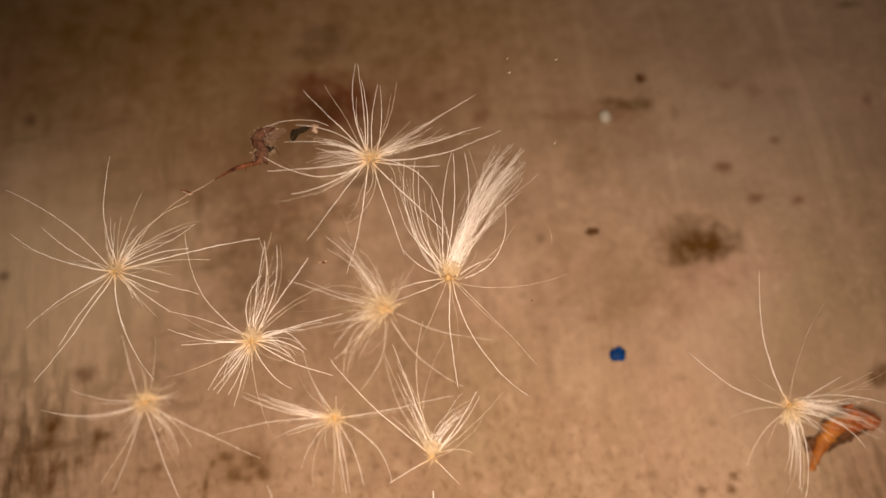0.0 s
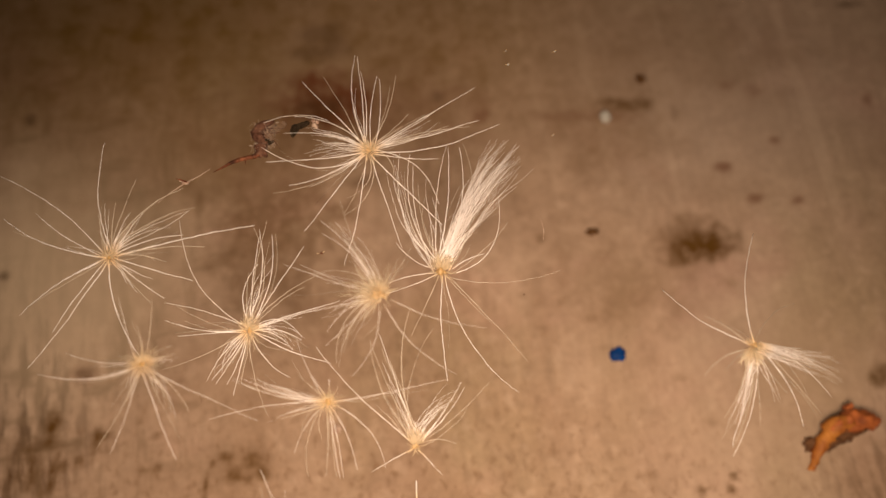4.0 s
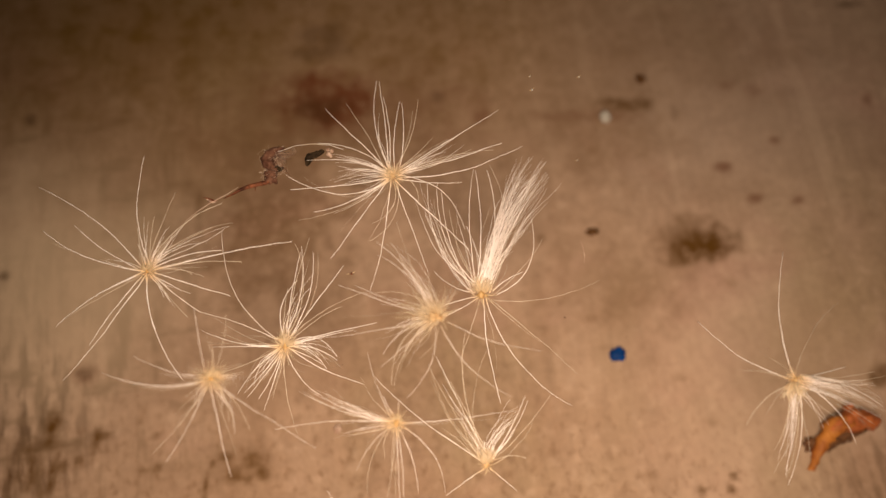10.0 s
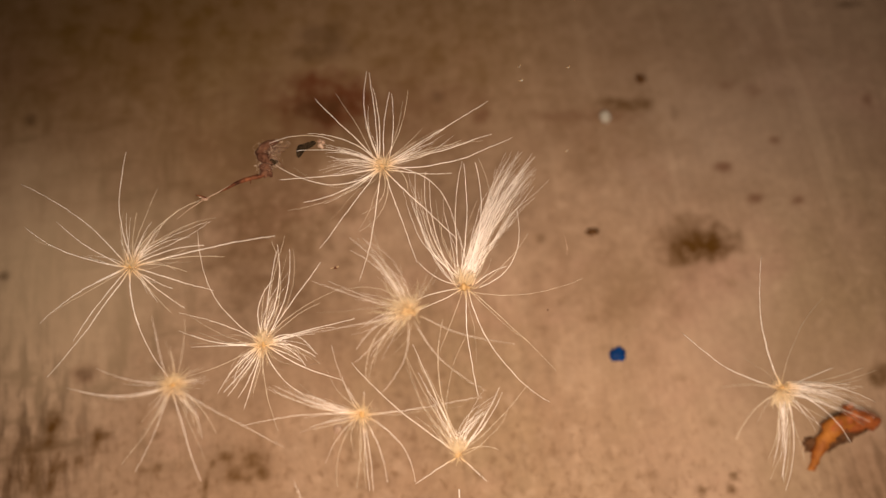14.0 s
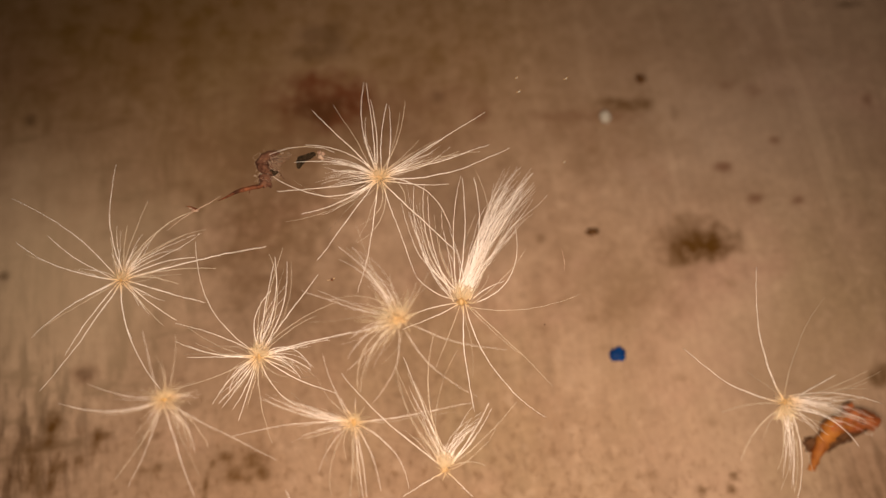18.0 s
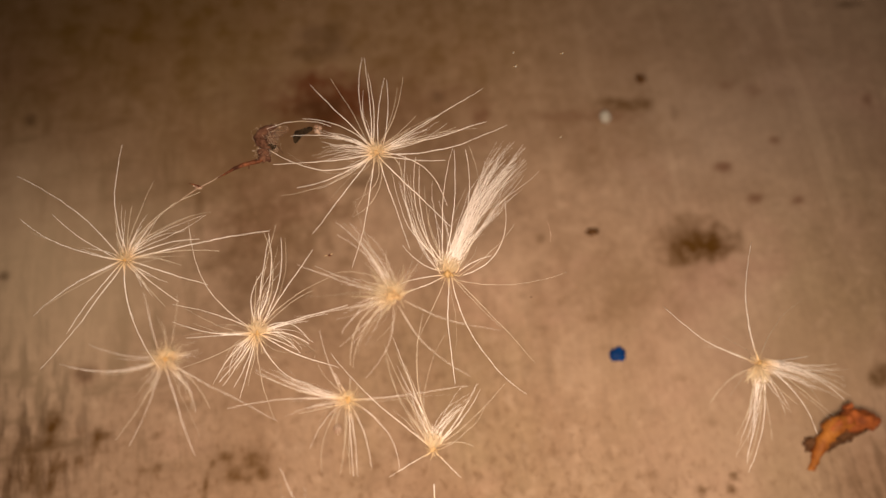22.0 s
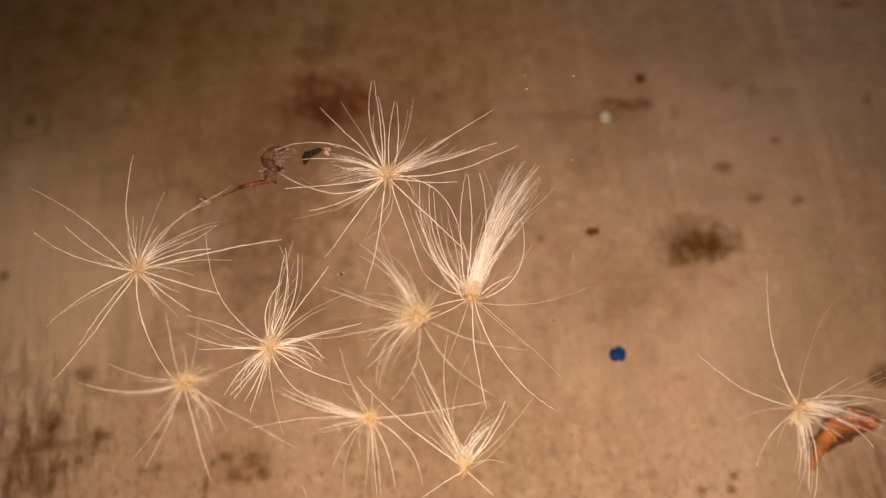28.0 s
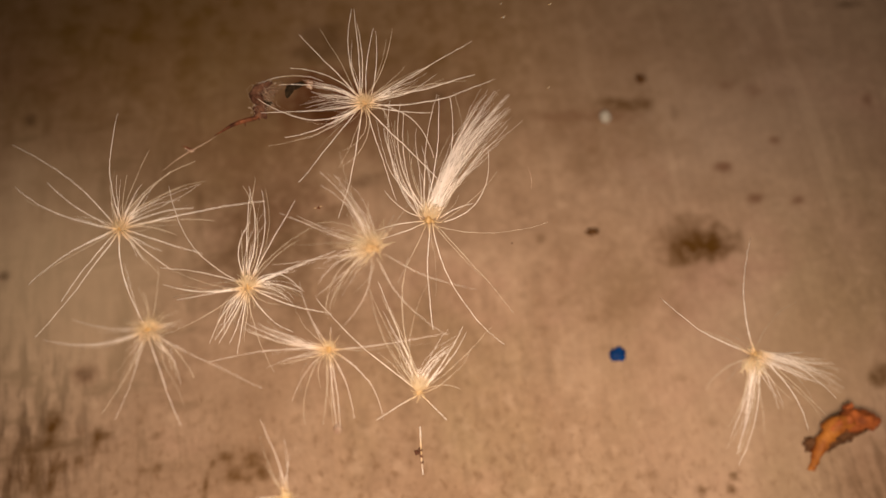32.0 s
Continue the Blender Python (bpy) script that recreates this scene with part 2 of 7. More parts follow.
def fibre_material(name, base, tip, sheer_from, sheer_to, gold):
    """Pappus hair, golden towards the base for about gold metres, that lets some light through."""
    m, t, n, l, bsdf = nodes_of(name)
    at = n.new("ShaderNodeTexCoord").outputs["Object"]
    size = n.new("ShaderNodeVectorMath")
    size.operation = "LENGTH"
    l.new(at, size.inputs[0])
    col = ramp(n, l, smooth(n, l, size.outputs["Value"], 0.0, gold), [(0.0, base), (0.22, tuple(0.6 * p + 0.4 * q for p, q in zip(base, tip))), (0.6, tip), (1.0, tip)])
    info = n.new("ShaderNodeObjectInfo")
    col = mixed(n, l, maths(n, l, "MULTIPLY", info.outputs["Random"], 0.25), col, (0.88, 0.72, 0.55))
    grey = noise_at(n, l, at, 700.0, 2.0)
    col = mixed(n, l, smooth(n, l, grey, 0.5, 0.7, 0.0, 0.2), col, (0.78, 0.68, 0.58))
    l.new(col, bsdf.inputs["Base Color"])
    bsdf.inputs["Roughness"].default_value = 0.4
    thin = n.new("ShaderNodeBsdfTranslucent")
    l.new(col, thin.inputs["Color"])
    mix = n.new("ShaderNodeMixShader")
    mix.inputs["Fac"].default_value = 0.3
    l.new(bsdf.outputs[0], mix.inputs[1])
    l.new(thin.outputs[0], mix.inputs[2])
    # thin hairs are partly glassy, some more than others and all of them in places
    clear = n.new("ShaderNodeBsdfTransparent")
    sheer = n.new("ShaderNodeMixShader")
    patchy = smooth(n, l, noise_at(n, l, at, 420.0, 2.0), 0.35, 0.65, 0.0, 0.12)
    l.new(maths(n, l, "ADD", smooth(n, l, info.outputs["Random"], 0.0, 1.0, sheer_from, sheer_to), patchy), sheer.inputs["Fac"])
    l.new(mix.outputs[0], sheer.inputs[1])
    l.new(clear.outputs[0], sheer.inputs[2])
    l.new(sheer.outputs[0], n["Material Output"].inputs["Surface"])
    return m


def plain_material(name, dark, light, scale, rough=0.7, stretch=(1, 1, 1), bump_by=0.0002):
    m, t, n, l, bsdf = nodes_of(name)
    at = n.new("ShaderNodeTexCoord").outputs["Object"]
    f = noise_at(n, l, at, scale, 4.0, 0.6, stretch)
    fine = noise_at(n, l, at, scale * 5, 2.0, 0.6, stretch)
    col = ramp(n, l, f, [(0.32, dark), (0.68, light)])
    col = mixed(n, l, smooth(n, l, fine, 0.5, 0.75, 0.0, 0.4), col, tuple(0.6 * c for c in dark))
    l.new(col, bsdf.inputs["Base Color"])
    bsdf.inputs["Roughness"].default_value, bsdf.inputs["Specular IOR Level"].default_value = rough, 0.12
    bump = n.new("ShaderNodeBump")
    bump.inputs["Strength"].default_value, bump.inputs["Distance"].default_value = 0.6, bump_by
    l.new(f, bump.inputs["Height"])
    l.new(bump.outputs["Normal"], bsdf.inputs["Normal"])
    return m


SLAB = slab_material()
SOFT = fibre_material("soft_pappus_hair", (0.84, 0.58, 0.29), (0.97, 0.86, 0.81), 0.25, 0.52, 0.0042)
HAIR = fibre_material("pappus_hair", (0.84, 0.58, 0.29), (0.98, 0.90, 0.87), 0.0, 0.12, 0.0040)
WISP = fibre_material("pappus_wisp", (0.80, 0.54, 0.26), (0.93, 0.80, 0.66), 0.35, 0.65, 0.0042)
FUZZ = fibre_material("golden_fuzz", (0.74, 0.52, 0.28), (0.88, 0.72, 0.50), 0.45, 0.60, 0.0030)
GOLD = fibre_material("golden_base", (0.68, 0.41, 0.15), (0.74, 0.50, 0.25), 0.10, 0.25, 0.0030)
CUP = fibre_material("golden_cup", (0.77, 0.57, 0.33), (0.86, 0.70, 0.50), 0.40, 0.52, 0.0034)
HUSK = plain_material("dried_petal_skin", (0.20, 0.050, 0.012), (0.52, 0.20, 0.036), 300, 0.55)
CAP = plain_material("petal_cap_skin", (0.14, 0.034, 0.012), (0.50, 0.14, 0.038), 330, 0.6)
# dark brown of the shred, used also for the shade below the arch
SHADE_SHRED = plain_material("petal_shade_and_shred", (0.045, 0.018, 0.008), (0.16, 0.070, 0.030), 500, 0.8)
TWIG = plain_material("dry_stalk", (0.040, 0.012, 0.006), (0.24, 0.080, 0.036), 1100, 0.6)
WOOL = plain_material("brown_chaff", (0.048, 0.017, 0.010), (0.17, 0.080, 0.050), 1500, 0.95)
CHAFF = fibre_material("wool_fibre", (0.46, 0.28, 0.19), (0.66, 0.48, 0.37), 0.35, 0.55, 0.0020)
VEIL = fibre_material("silk_veil", (0.24, 0.13, 0.09), (0.46, 0.30, 0.23), 0.87, 0.90, 0.0020)
CRUMB = plain_material("brown_crumb", (0.065, 0.027, 0.009), (0.13, 0.062, 0.024), 1100, 0.95)
DARK = plain_material("black_frass", (0.014, 0.008, 0.004), (0.04, 0.024, 0.012), 1500, 0.85)
PALE = plain_material("pale_chaff", (0.22, 0.10, 0.06), (0.62, 0.46, 0.36), 1500, 0.7)
BLUE = plain_material("blue_paint_flake", (0.001, 0.016, 0.075), (0.002, 0.040, 0.180), 900, 0.6)
WHITE = plain_material("chalk_crumb", (0.32, 0.28, 0.24), (0.48, 0.43, 0.37), 900, 0.7)


# ---- mesh helpers ----
def part(name, bm, material, parent, label=""):
    me = bpy.data.meshes.new(name)
    bm.to_mesh(me)
    bm.free()
    for p in me.polygons:
        p.use_smooth = True
    me.materials.append(material)
    ob = new(name, me)
    ob.parent = parent
    return tagged(ob, label)


def tube(bm, spine, radii, sides=5):
    """A tapered tube along a spine, closed at both ends."""
    rings = []
    for i, p in enumerate(spine):
        way = (spine[min(i + 1, len(spine) - 1)] - spine[max(i - 1, 0)]).normalized()
        side = way.cross(Vector((0.31, 0.17, 0.93))).normalized()
        up = side.cross(way)
        rings.append([bm.verts.new(p + radii[i] * (math.cos(a) * side + math.sin(a) * up)) for a in (2 * math.pi * k / sides for k in range(sides))])
    for a, b in zip(rings, rings[1:]):
        for k in range(sides):
            bm.faces.new((a[k], a[(k + 1) % sides], b[(k + 1) % sides], b[k]))
    bm.faces.new(rings[0][::-1])
    bm.faces.new(rings[-1])


def lump(bm, centre, size, rough, detail=2, seed=0.0):
    """A knobbly grain: a ball stretched and pushed in and out by noise."""
    made = bmesh.ops.create_icosphere(bm, subdivisions=detail, radius=1.0)["verts"]
    for v in made:
        k = 1 + rough * noise.noise(v.co * 1.7 + Vector((seed, 2.3 * seed, 0.7)))
        v.co = Vector(centre) + Vector((v.co.x * size[0], v.co.y * size[1], v.co.z * size[2])) * k


# ---- the seed heads ----
UNIT = 0.0000797  # metres of hair length to one unit of the lists below


def strand(rng, angle, length, bow, rise, scale, thick, depth, lean, loose, first, rooted):
    """One hair from the hub's rim, first of the way out and up to rooted aside: heading in degrees, length, sideways bow in percent, and how far its tip rises towards the eye."""
    a = radians(angle)
    out, side = Vector((math.cos(a), math.sin(a), 0)), Vector((-math.sin(a), math.cos(a), 0))
    reach = length * scale
    bends = [(rng.uniform(0.015, 0.055) if loose else rng.uniform(0.004, 0.020), rng.uniform(0, 6.28), rng.uniform(3.5, 8)),
             (rng.uniform(0.004, 0.016) if loose else rng.uniform(0.002, 0.007), rng.uniform(0, 6.28), rng.uniform(11, 22))]
    aside = rng.uniform(-1, 1) * rooted / length
    spine, radii, count = [], [], 22
    for i in range(count):
        s = first + (1 - first) * i / (count - 1)
        off = 4 * bow / 100 * s * (1 - s) + sum(w * math.sin(p + q * s) for w, p, q in bends) * s * (1.25 - s)
        off += aside * (1 - s) ** 3 + (rng.uniform(-0.0025, 0.0025) if 0 < i else 0)
        z = reach * rise * s ** 1.25
        flat = (out * reach * s + side * reach * off) * (1 - z / depth)
        spine.append(flat + Vector((-lean[0] * z, -lean[1] * z, z)))
        root = 1 + 0.5 * max(0.0, 1 - s * reach / (16 * UNIT))
        radii.append(thick * root * (1.14 - (0.82 if loose else 0.66) * s) * rng.uniform(0.82, 1.2))
    bm = bmesh.new()
    tube(bm, spine, radii, 5)
    return bm


def seed_head(label, hairs, faint, bunches, depth=0.117, hub=(10, 10), seed=1, rises=(-0.35, 0.25), thick=0.0000607, haze=(0, 360), lean=(0, 0), fluff=1.0, wisps=26, stuff=HAIR, cup=(90, 10, 60)):
    """A pappus: a knobbly golden hub with single hairs and fainter ones (heading, length, bow, rise) and bunches (from, to, short, long, bow, count and, for some, rise)."""
    rng = random.Random(seed)
    head = tagged(new("seed_head"), label, "seed", "seed heads in the web")
    scale = UNIT * depth / 0.120
    wide, tall = hub[0] * scale, hub[1] * scale
    bm = bmesh.new()
    for k in range(5):
        c = Vector((rng.uniform(-0.3, 0.3) * wide, rng.uniform(-0.3, 0.3) * tall, rng.uniform(-0.2, 0.2) * wide))
        lump(bm, c, (0.33 * wide / fluff, 0.33 * tall / fluff, 0.30 * wide / fluff), 0.9, 2, seed + 3.7 * k)
    knob = part("hub", bm, GOLD, head, "golden knobbly hub")
    # the swollen bases of the bristles, a ragged collar round the hub
    bm = bmesh.new()
    for k in range(34):
        a = radians(rng.uniform(*haze)) if k % 2 else rng.uniform(0, 6.283)
        d, tip = Vector((wide * math.cos(a), tall * math.sin(a), 0)), rng.uniform(-0.6, 0.4) * wide
        far, turn = rng.uniform(0.9, 1.7), rng.uniform(-0.25, 0.25)
        bend = Vector((-d.y, d.x, 0)) * turn
        tube(bm, [d * 0.12, d * 0.5 * far + bend * 0.5 + Vector((0, 0, 0.6 * tip)), d * far + Vector((0, 0, tip))], [thick * 1.5, thick * 1.25, thick * 0.5], 5)
    part("collar", bm, FUZZ, knob, "collar of golden bristle bases")
    # the pale cup from which the bristles fan out, its wall made of their flattened feet
    bm = bmesh.new()
    for k in range(54):
        a, tip = radians(cup[0] + rng.uniform(-1, 1) * cup[2]), rng.uniform(-0.5, 0.35)
        far = 0.55 * min(wide, tall) + cup[1] * scale * rng.uniform(0.45, 1.05) * (0.55 + 0.45 * math.cos(a - radians(cup[0])))
        d = Vector((math.cos(a), math.sin(a), tip)) * far
        bend = Vector((-d.y, d.x, 0)) * rng.uniform(-0.2, 0.2)
        tube(bm, [d * 0.06, d * 0.5 + bend, d * 0.8 + bend * 0.7, d], [thick * 2.2, thick * 2.0, thick * 1.4, thick * 0.5], 5)
    part("cup", bm, CUP, knob, "pale golden cup of flattened bristle feet")
    bm = bmesh.new()
    for k in range(int(46 * fluff ** 2)):
        a, tip = radians(rng.uniform(*haze)), rng.uniform(-0.7, 0.5)
        d = Vector((wide * math.cos(a), tall * math.sin(a), tip * wide))
        far, bend = rng.uniform(1.2, 2.7), Vector((-d.y, d.x, 0)) * rng.uniform(-0.5, 0.5)
        tube(bm, [d * 0.2, d * 0.55 * far + bend, d * far + bend * 0.6], [thick * 0.7, thick * 0.55, thick * 0.25], 4)
    tagged(part("hub_fuzz", bm, FUZZ, knob, "short golden fuzz round the hub"), kind="stuff")
    todo = [(stuff, 1.0, *one) for one in hairs] + [(WISP, 0.8, *one) for one in faint]
    for lo, hi, short, far, bow, count, *up in bunches:
        loose = 1.6 if count >= 20 else 3.0 if hi - lo < 20 else 5.5
        # the hairs of a bunch cling together in locks
        locks = [(rng.uniform(lo, hi) + rng.gauss(0, 0.6 * loose), bow * rng.uniform(0.2, 1.3) + rng.gauss(0, 1.1 * loose), rng.uniform(0.92, 1.08)) for _ in range(max(2, count // (6 if count > 24 else 3)))]
        for _ in range(count):
            angle, curve, full = rng.choice(locks)
            todo.append((stuff, rng.uniform(0.45, 0.78), angle + rng.gauss(0, 0.35 * loose), full * rng.uniform(short, far), curve + rng.gauss(0, 0.45 * loose), *(one + rng.uniform(-0.12, 0.12) for one in up)))
    # thin, half-clear hairs between the others
    for k in range(wisps):
        _, _, angle, length, bow, *z = rng.choice(todo)
        rise = (z[0] if z else rng.uniform(*rises)) - rng.uniform(0.0, 0.35)
        todo.append((WISP, rng.uniform(0.45, 0.7), angle + rng.gauss(0, 7), length * rng.uniform(0.4, 0.9), bow + rng.gauss(0, 7), rise))
    for k, (look_of, fine, angle, length, bow, *z) in enumerate(todo):
        rise = z[0] if z else rng.uniform(*rises)
        a = radians(angle)
        rim = cup[1] * max(0.0, math.cos(a - radians(cup[0])))
        root = (0.55 / math.hypot(math.cos(a) / hub[0], math.sin(a) / hub[1]) * rng.uniform(0.5, 1.3) + rim * rng.uniform(0.0, 0.6)) / length
        loose = k >= len(hairs) + len(faint)
        part("bristle", strand(rng, angle, length, bow, rise, scale, thick * fine * rng.uniform(0.85, 1.1), depth, lean, loose, min(root, 0.4), 0.45 * min(hub) + 0.35 * rim), look_of, head)
    return head


left = seed_head("wide star of cream bristles with a small golden hub", [
    (13.8, 261, 2), (94, 204, 8), (18.7, 136, 6), (346, 152, 0), (325, 120, -2), (290.7, 204, -10), (280.5, 105, -7), (234.7, 244, 2),
    (234.1, 166, -3), (213.7, 190, -5), (207, 94, 0), (161.2, 199, 8), (150.6, 153, 5), (144.8, 242, -6)], [
    (72.8, 149, 3), (44.6, 179, 11), (51.1, 132, 6), (31.9, 174, 10), (36.4, 141, 5), (8, 168, 5), (357.2, 100, 8), (358.3, 80, 14),
    (313.9, 108, -1), (166.1, 176, 4), (105.9, 79, 3), (85.3, 97, 2), (59.2, 66, 3), (212.5, 167, -1)], [
    (45, 115, 40, 105, 4, 15), (26, 60, 90, 165, 9, 3), (150, 178, 40, 90, 3, 4), (300, 352, 40, 90, 0, 7)],
    0.1086, (8, 8), 11, (-0.2, 0.15), 0.0000736, lean=(-0.360, -0.025), wisps=16, cup=(75, 16, 90))
top = seed_head("full round burst of cream bristles, caught by dry chaff", [
    (134.3, 169, 0), (99.2, 171, 9), (97.6, 169, 0), (96.4, 141, -3), (83.9, 132, 4), (82.9, 130, -8), (31.4, 219, 0), (31.8, 139, -2),
    (15.9, 201, -1), (12.1, 235, -7), (353.9, 122, -4), (314.8, 186, -1), (289.1, 181, -1), (322.9, 157, 18), (258, 207, 2),
    (231.7, 183, 0), (203.3, 154, 7), (186.9, 184, 2), (178.5, 190, 17), (155.9, 145, -12), (169.1, 155, -8)], [
    (121.7, 154, 0), (71.4, 142, -7), (72.6, 120, -5), (43.3, 96, -1), (17.8, 147, -2), (14, 183, 5), (312.9, 65, 25), (249.5, 122, 21),
    (204, 185, 8), (32.9, 117, 3)], [
    (150, 166, 70, 125, -9, 10), (166, 192, 70, 120, -4, 14), (8, 32, 70, 160, 2, 8), (84, 112, 60, 110, 2, 4), (200, 215, 70, 130, -5, 4)],
    0.1076, (11, 11), 12, (-0.2, 0.15), lean=(-0.064, 0.087), wisps=24, cup=(90, 14, 110))
brush = seed_head("dense upswept brush of cream bristles on a golden hub", [
    (113.1, 221, 14), (108.7, 214, 12), (108.2, 198, 9), (90.9, 221, 6), (90.2, 218, -2), (84.9, 219, -9), (56.5, 165, -27), (25.5, 81, 3),
    (305.5, 252, -11), (276, 196, -3), (196.1, 97, -4), (204.9, 118, 3), (151.7, 95, 11)], [
    (113.9, 189, 11), (108.3, 161, 6), (81.4, 155, 8), (83.4, 228, -15), (3.2, 208, -10), (248, 126, 0), (39.9, 145, -10), (316.6, 219, 1)], [
    (56, 63, 205, 262, 7, 34), (62, 70, 190, 252, 6, 34), (69, 77, 175, 240, 4, 13), (50, 56, 140, 235, 5, 9), (108, 121, 160, 225, 13, 8), (95, 108, 90, 180, 5, 4)],
    0.1067, (17, 14), 13, (-0.2, 0.15), haze=(30, 150), lean=(0.033, -0.058), wisps=34, cup=(80, 30, 45))
mid = seed_head("soft cream pappus with a broad golden hub", [
    (347.2, 195, -5), (134, 169, -7), (138.8, 151, -9), (127.2, 154, -6), (167.1, 183, 2), (163.9, 154, 2), (196.3, 183, 2),
    (201.1, 85, -10), (209.9, 76, -15), (219.9, 116, -12), (227.1, 133, 1), (255.1, 154, 12), (318.5, 193, -10)], [
    (118.5, 183, 4), (130.6, 158, -6), (128.6, 118, -2), (166.3, 123, -17), (241.8, 145, -18), (244.5, 147, -13), (242.6, 123, -11),
    (71.1, 71, -7), (62.5, 98, -2), (105.8, 83, 5), (237.7, 91, -3)], [
    (124, 138, 80, 165, -9, 12), (205, 250, 55, 120, -9, 9), (165, 190, 60, 130, -4, 3)],
    0.0948, (29, 21), 14, (-0.6, -0.1), 0.0000515, (70, 250), lean=(-0.031, -0.079), fluff=1.5, wisps=26, stuff=SOFT, cup=(125, 16, 150))
cen = seed_head("cream pappus with curled bristles and one long arched hair", [
    (120.4, 231, 14), (82, 179, -7), (82.1, 168, 2), (75.1, 175, -9), (80.5, 118, 17), (55.6, 178, 0), (16.5, 169, 1), (347.2, 96, 11),
    (334.2, 85, 14), (350.2, 95, 28), (336.1, 76, 4), (336.3, 156, -4), (309.7, 110, -11), (254.6, 119, 1), (246.1, 104, 4),
    (236.6, 111, 2), (231.9, 109, 2), (227.7, 117, -6), (182.6, 126, 0), (171.7, 149, 6), (173.2, 128, 6), (159.8, 158, -4)], [
    (86, 182, -14), (72.4, 176, -11), (88.9, 101, 3), (79, 196, 2), (35.6, 172, 8), (36.3, 125, 5), (341.6, 108, 14), (280.9, 156, -5),
    (254.8, 93, 2), (202.3, 168, 5), (180.4, 132, -2), (170.1, 114, 7), (159.8, 137, 6), (44.9, 45, 5)], [
    (66, 84, 60, 150, 5, 4), (224, 250, 60, 110, 2, 6), (10, 40, 60, 125, 4, 6), (335, 352, 60, 95, 14, 4)],
    0.1044, (9, 15), 15, (-0.3, 0.1), lean=(-0.207, -0.118), wisps=32, cup=(75, 22, 70))
low = seed_head("sparse cream pappus with long trailing bristles", [
    (185, 187, 8), (187, 172, 9), (171.8, 136, 6), (108.4, 122, 4), (331.1, 229, -1), (287.9, 182, -2), (249.1, 171, 2), (299.5, 114, 9)], [
    (190.4, 143, 11), (160.3, 46, 1), (80, 113, -5), (95.9, 66, -6), (14, 61, 0), (28.1, 61, 7), (299.5, 102, 10), (298.5, 84, 9),
    (312.3, 119, 9), (240.7, 172, 3), (224.3, 57, 1), (241.2, 53, 3)], [
    (184, 200, 40, 110, 2, 6), (285, 312, 50, 105, 3, 4), (0, 35, 35, 70, 2, 6), (205, 250, 35, 65, 0, 4)],
    0.0929, (16, 13), 16, (-0.5, 0.0), 0.0000515, lean=(-0.347, -0.094), fluff=1.3, wisps=30, stuff=SOFT, cup=(60, 14, 120))
bot = seed_head("cream pappus with a thick swept bundle of bristles", [
    (166.8, 173, 6), (189.2, 214, -4), (116.9, 130, 5), (122.3, 53, 0), (89, 40, 0), (10.8, 214, -1), (310.7, 156, 14), (293.4, 131, 5),
    (281.5, 138, 2), (279, 137, -1), (237.9, 111, -10)], [
    (169, 161, 5), (199.7, 91, 3), (57.2, 32, -1), (276.5, 136, 0), (255.4, 138, -13), (268.9, 132, 1), (162, 135, 9)], [
    (161, 169, 90, 180, 5, 20), (186, 200, 55, 110, -4, 4)],
    0.0966, (12, 13), 17, (-0.4, 0.0), 0.0000534, lean=(-0.132, -0.120), wisps=28, stuff=SOFT)
btm = seed_head("small pappus with a bright curved tuft and a few long hairs", [
    (137.5, 247, 3), (110.5, 208, -1), (55.3, 91, 9), (56.7, 140, -3), (53.3, 84, -2), (52.5, 135, -6), (58, 85, 11), (48.9, 82, -5), (315.6, 69, 1), (212.3, 90, 0), (58.3, 70, 6)], [
    (115.8, 200, 7), (94.8, 241, 8), (42.7, 173, -4), (5.6, 72, 14), (125.6, 82, 0), (111, 184, -1), (115.6, 204, 2), (109.2, 161, -3), (83.5, 211, 12)], [
    (52, 64, 60, 120, 11, 9), (108, 122, 80, 200, -3, 3), (92, 108, 30, 60, 0, 5)],
    0.1003, (10, 15), 18, (-0.25, 0.15), 0.0000589, (50, 130), lean=(-0.026, -0.171), wisps=16, cup=(88, 30, 35))
right = seed_head("open cup-shaped pappus drifting by the dried petal", [
    (102.5, 246, 8, -0.4), (152.4, 205, 8, -0.75), (278.5, 172, 10, -0.34), (29.2, 104, -1, -0.4), (0.5, 172, 9, -0.37),
    (330.3, 154, 10, -0.3)], [
    (70.5, 204, 7, -0.98), (192, 112, -5, 0.6), (235, 129, -9, 0.3), (270, 99, -1, -0.23), (277.7, 80, 1, -0.34), (276.9, 160, 9, -0.34),
    (293.2, 134, 2, -0.1), (22.1, 157, -4, -0.4), (19.2, 181, -5, -0.4), (15, 151, -3, -0.4), (345.5, 163, 2, -0.4), (349.3, 166, 2, -0.43),
    (334.4, 97, -6, -0.3)], [
    (338, 350, 90, 180, 3, 16, 0.65), (352, 372, 70, 150, 3, 8, 0.4), (266, 279, 100, 165, 4, 11), (290, 332, 50, 100, 0, 4)],
    0.0975, (13, 12), 19, (-0.48, -0.25), 0.0000644, (250, 380), lean=(0.421, -0.187), fluff=1.25, wisps=14, cup=(285, 34, 50))
under = seed_head("cream pappus hanging lowest, only its tips in view", [
    (108, 147, -4), (91, 105, -3), (100, 62, 2), (84, 80, 3)], [(120, 70, 3), (112, 120, 5)], [
    (180, 350, 60, 150, 0, 12)],
    0.0929, (10, 10), 20, (-0.2, 0.2), 0.0000515, lean=(-0.175, -0.291), wisps=8, stuff=SOFT)


# ---- chaff caught in the silk ----
def chain(points, unit):
    return [Vector((x * unit, y * unit, z * unit)) for x, y, z in points]


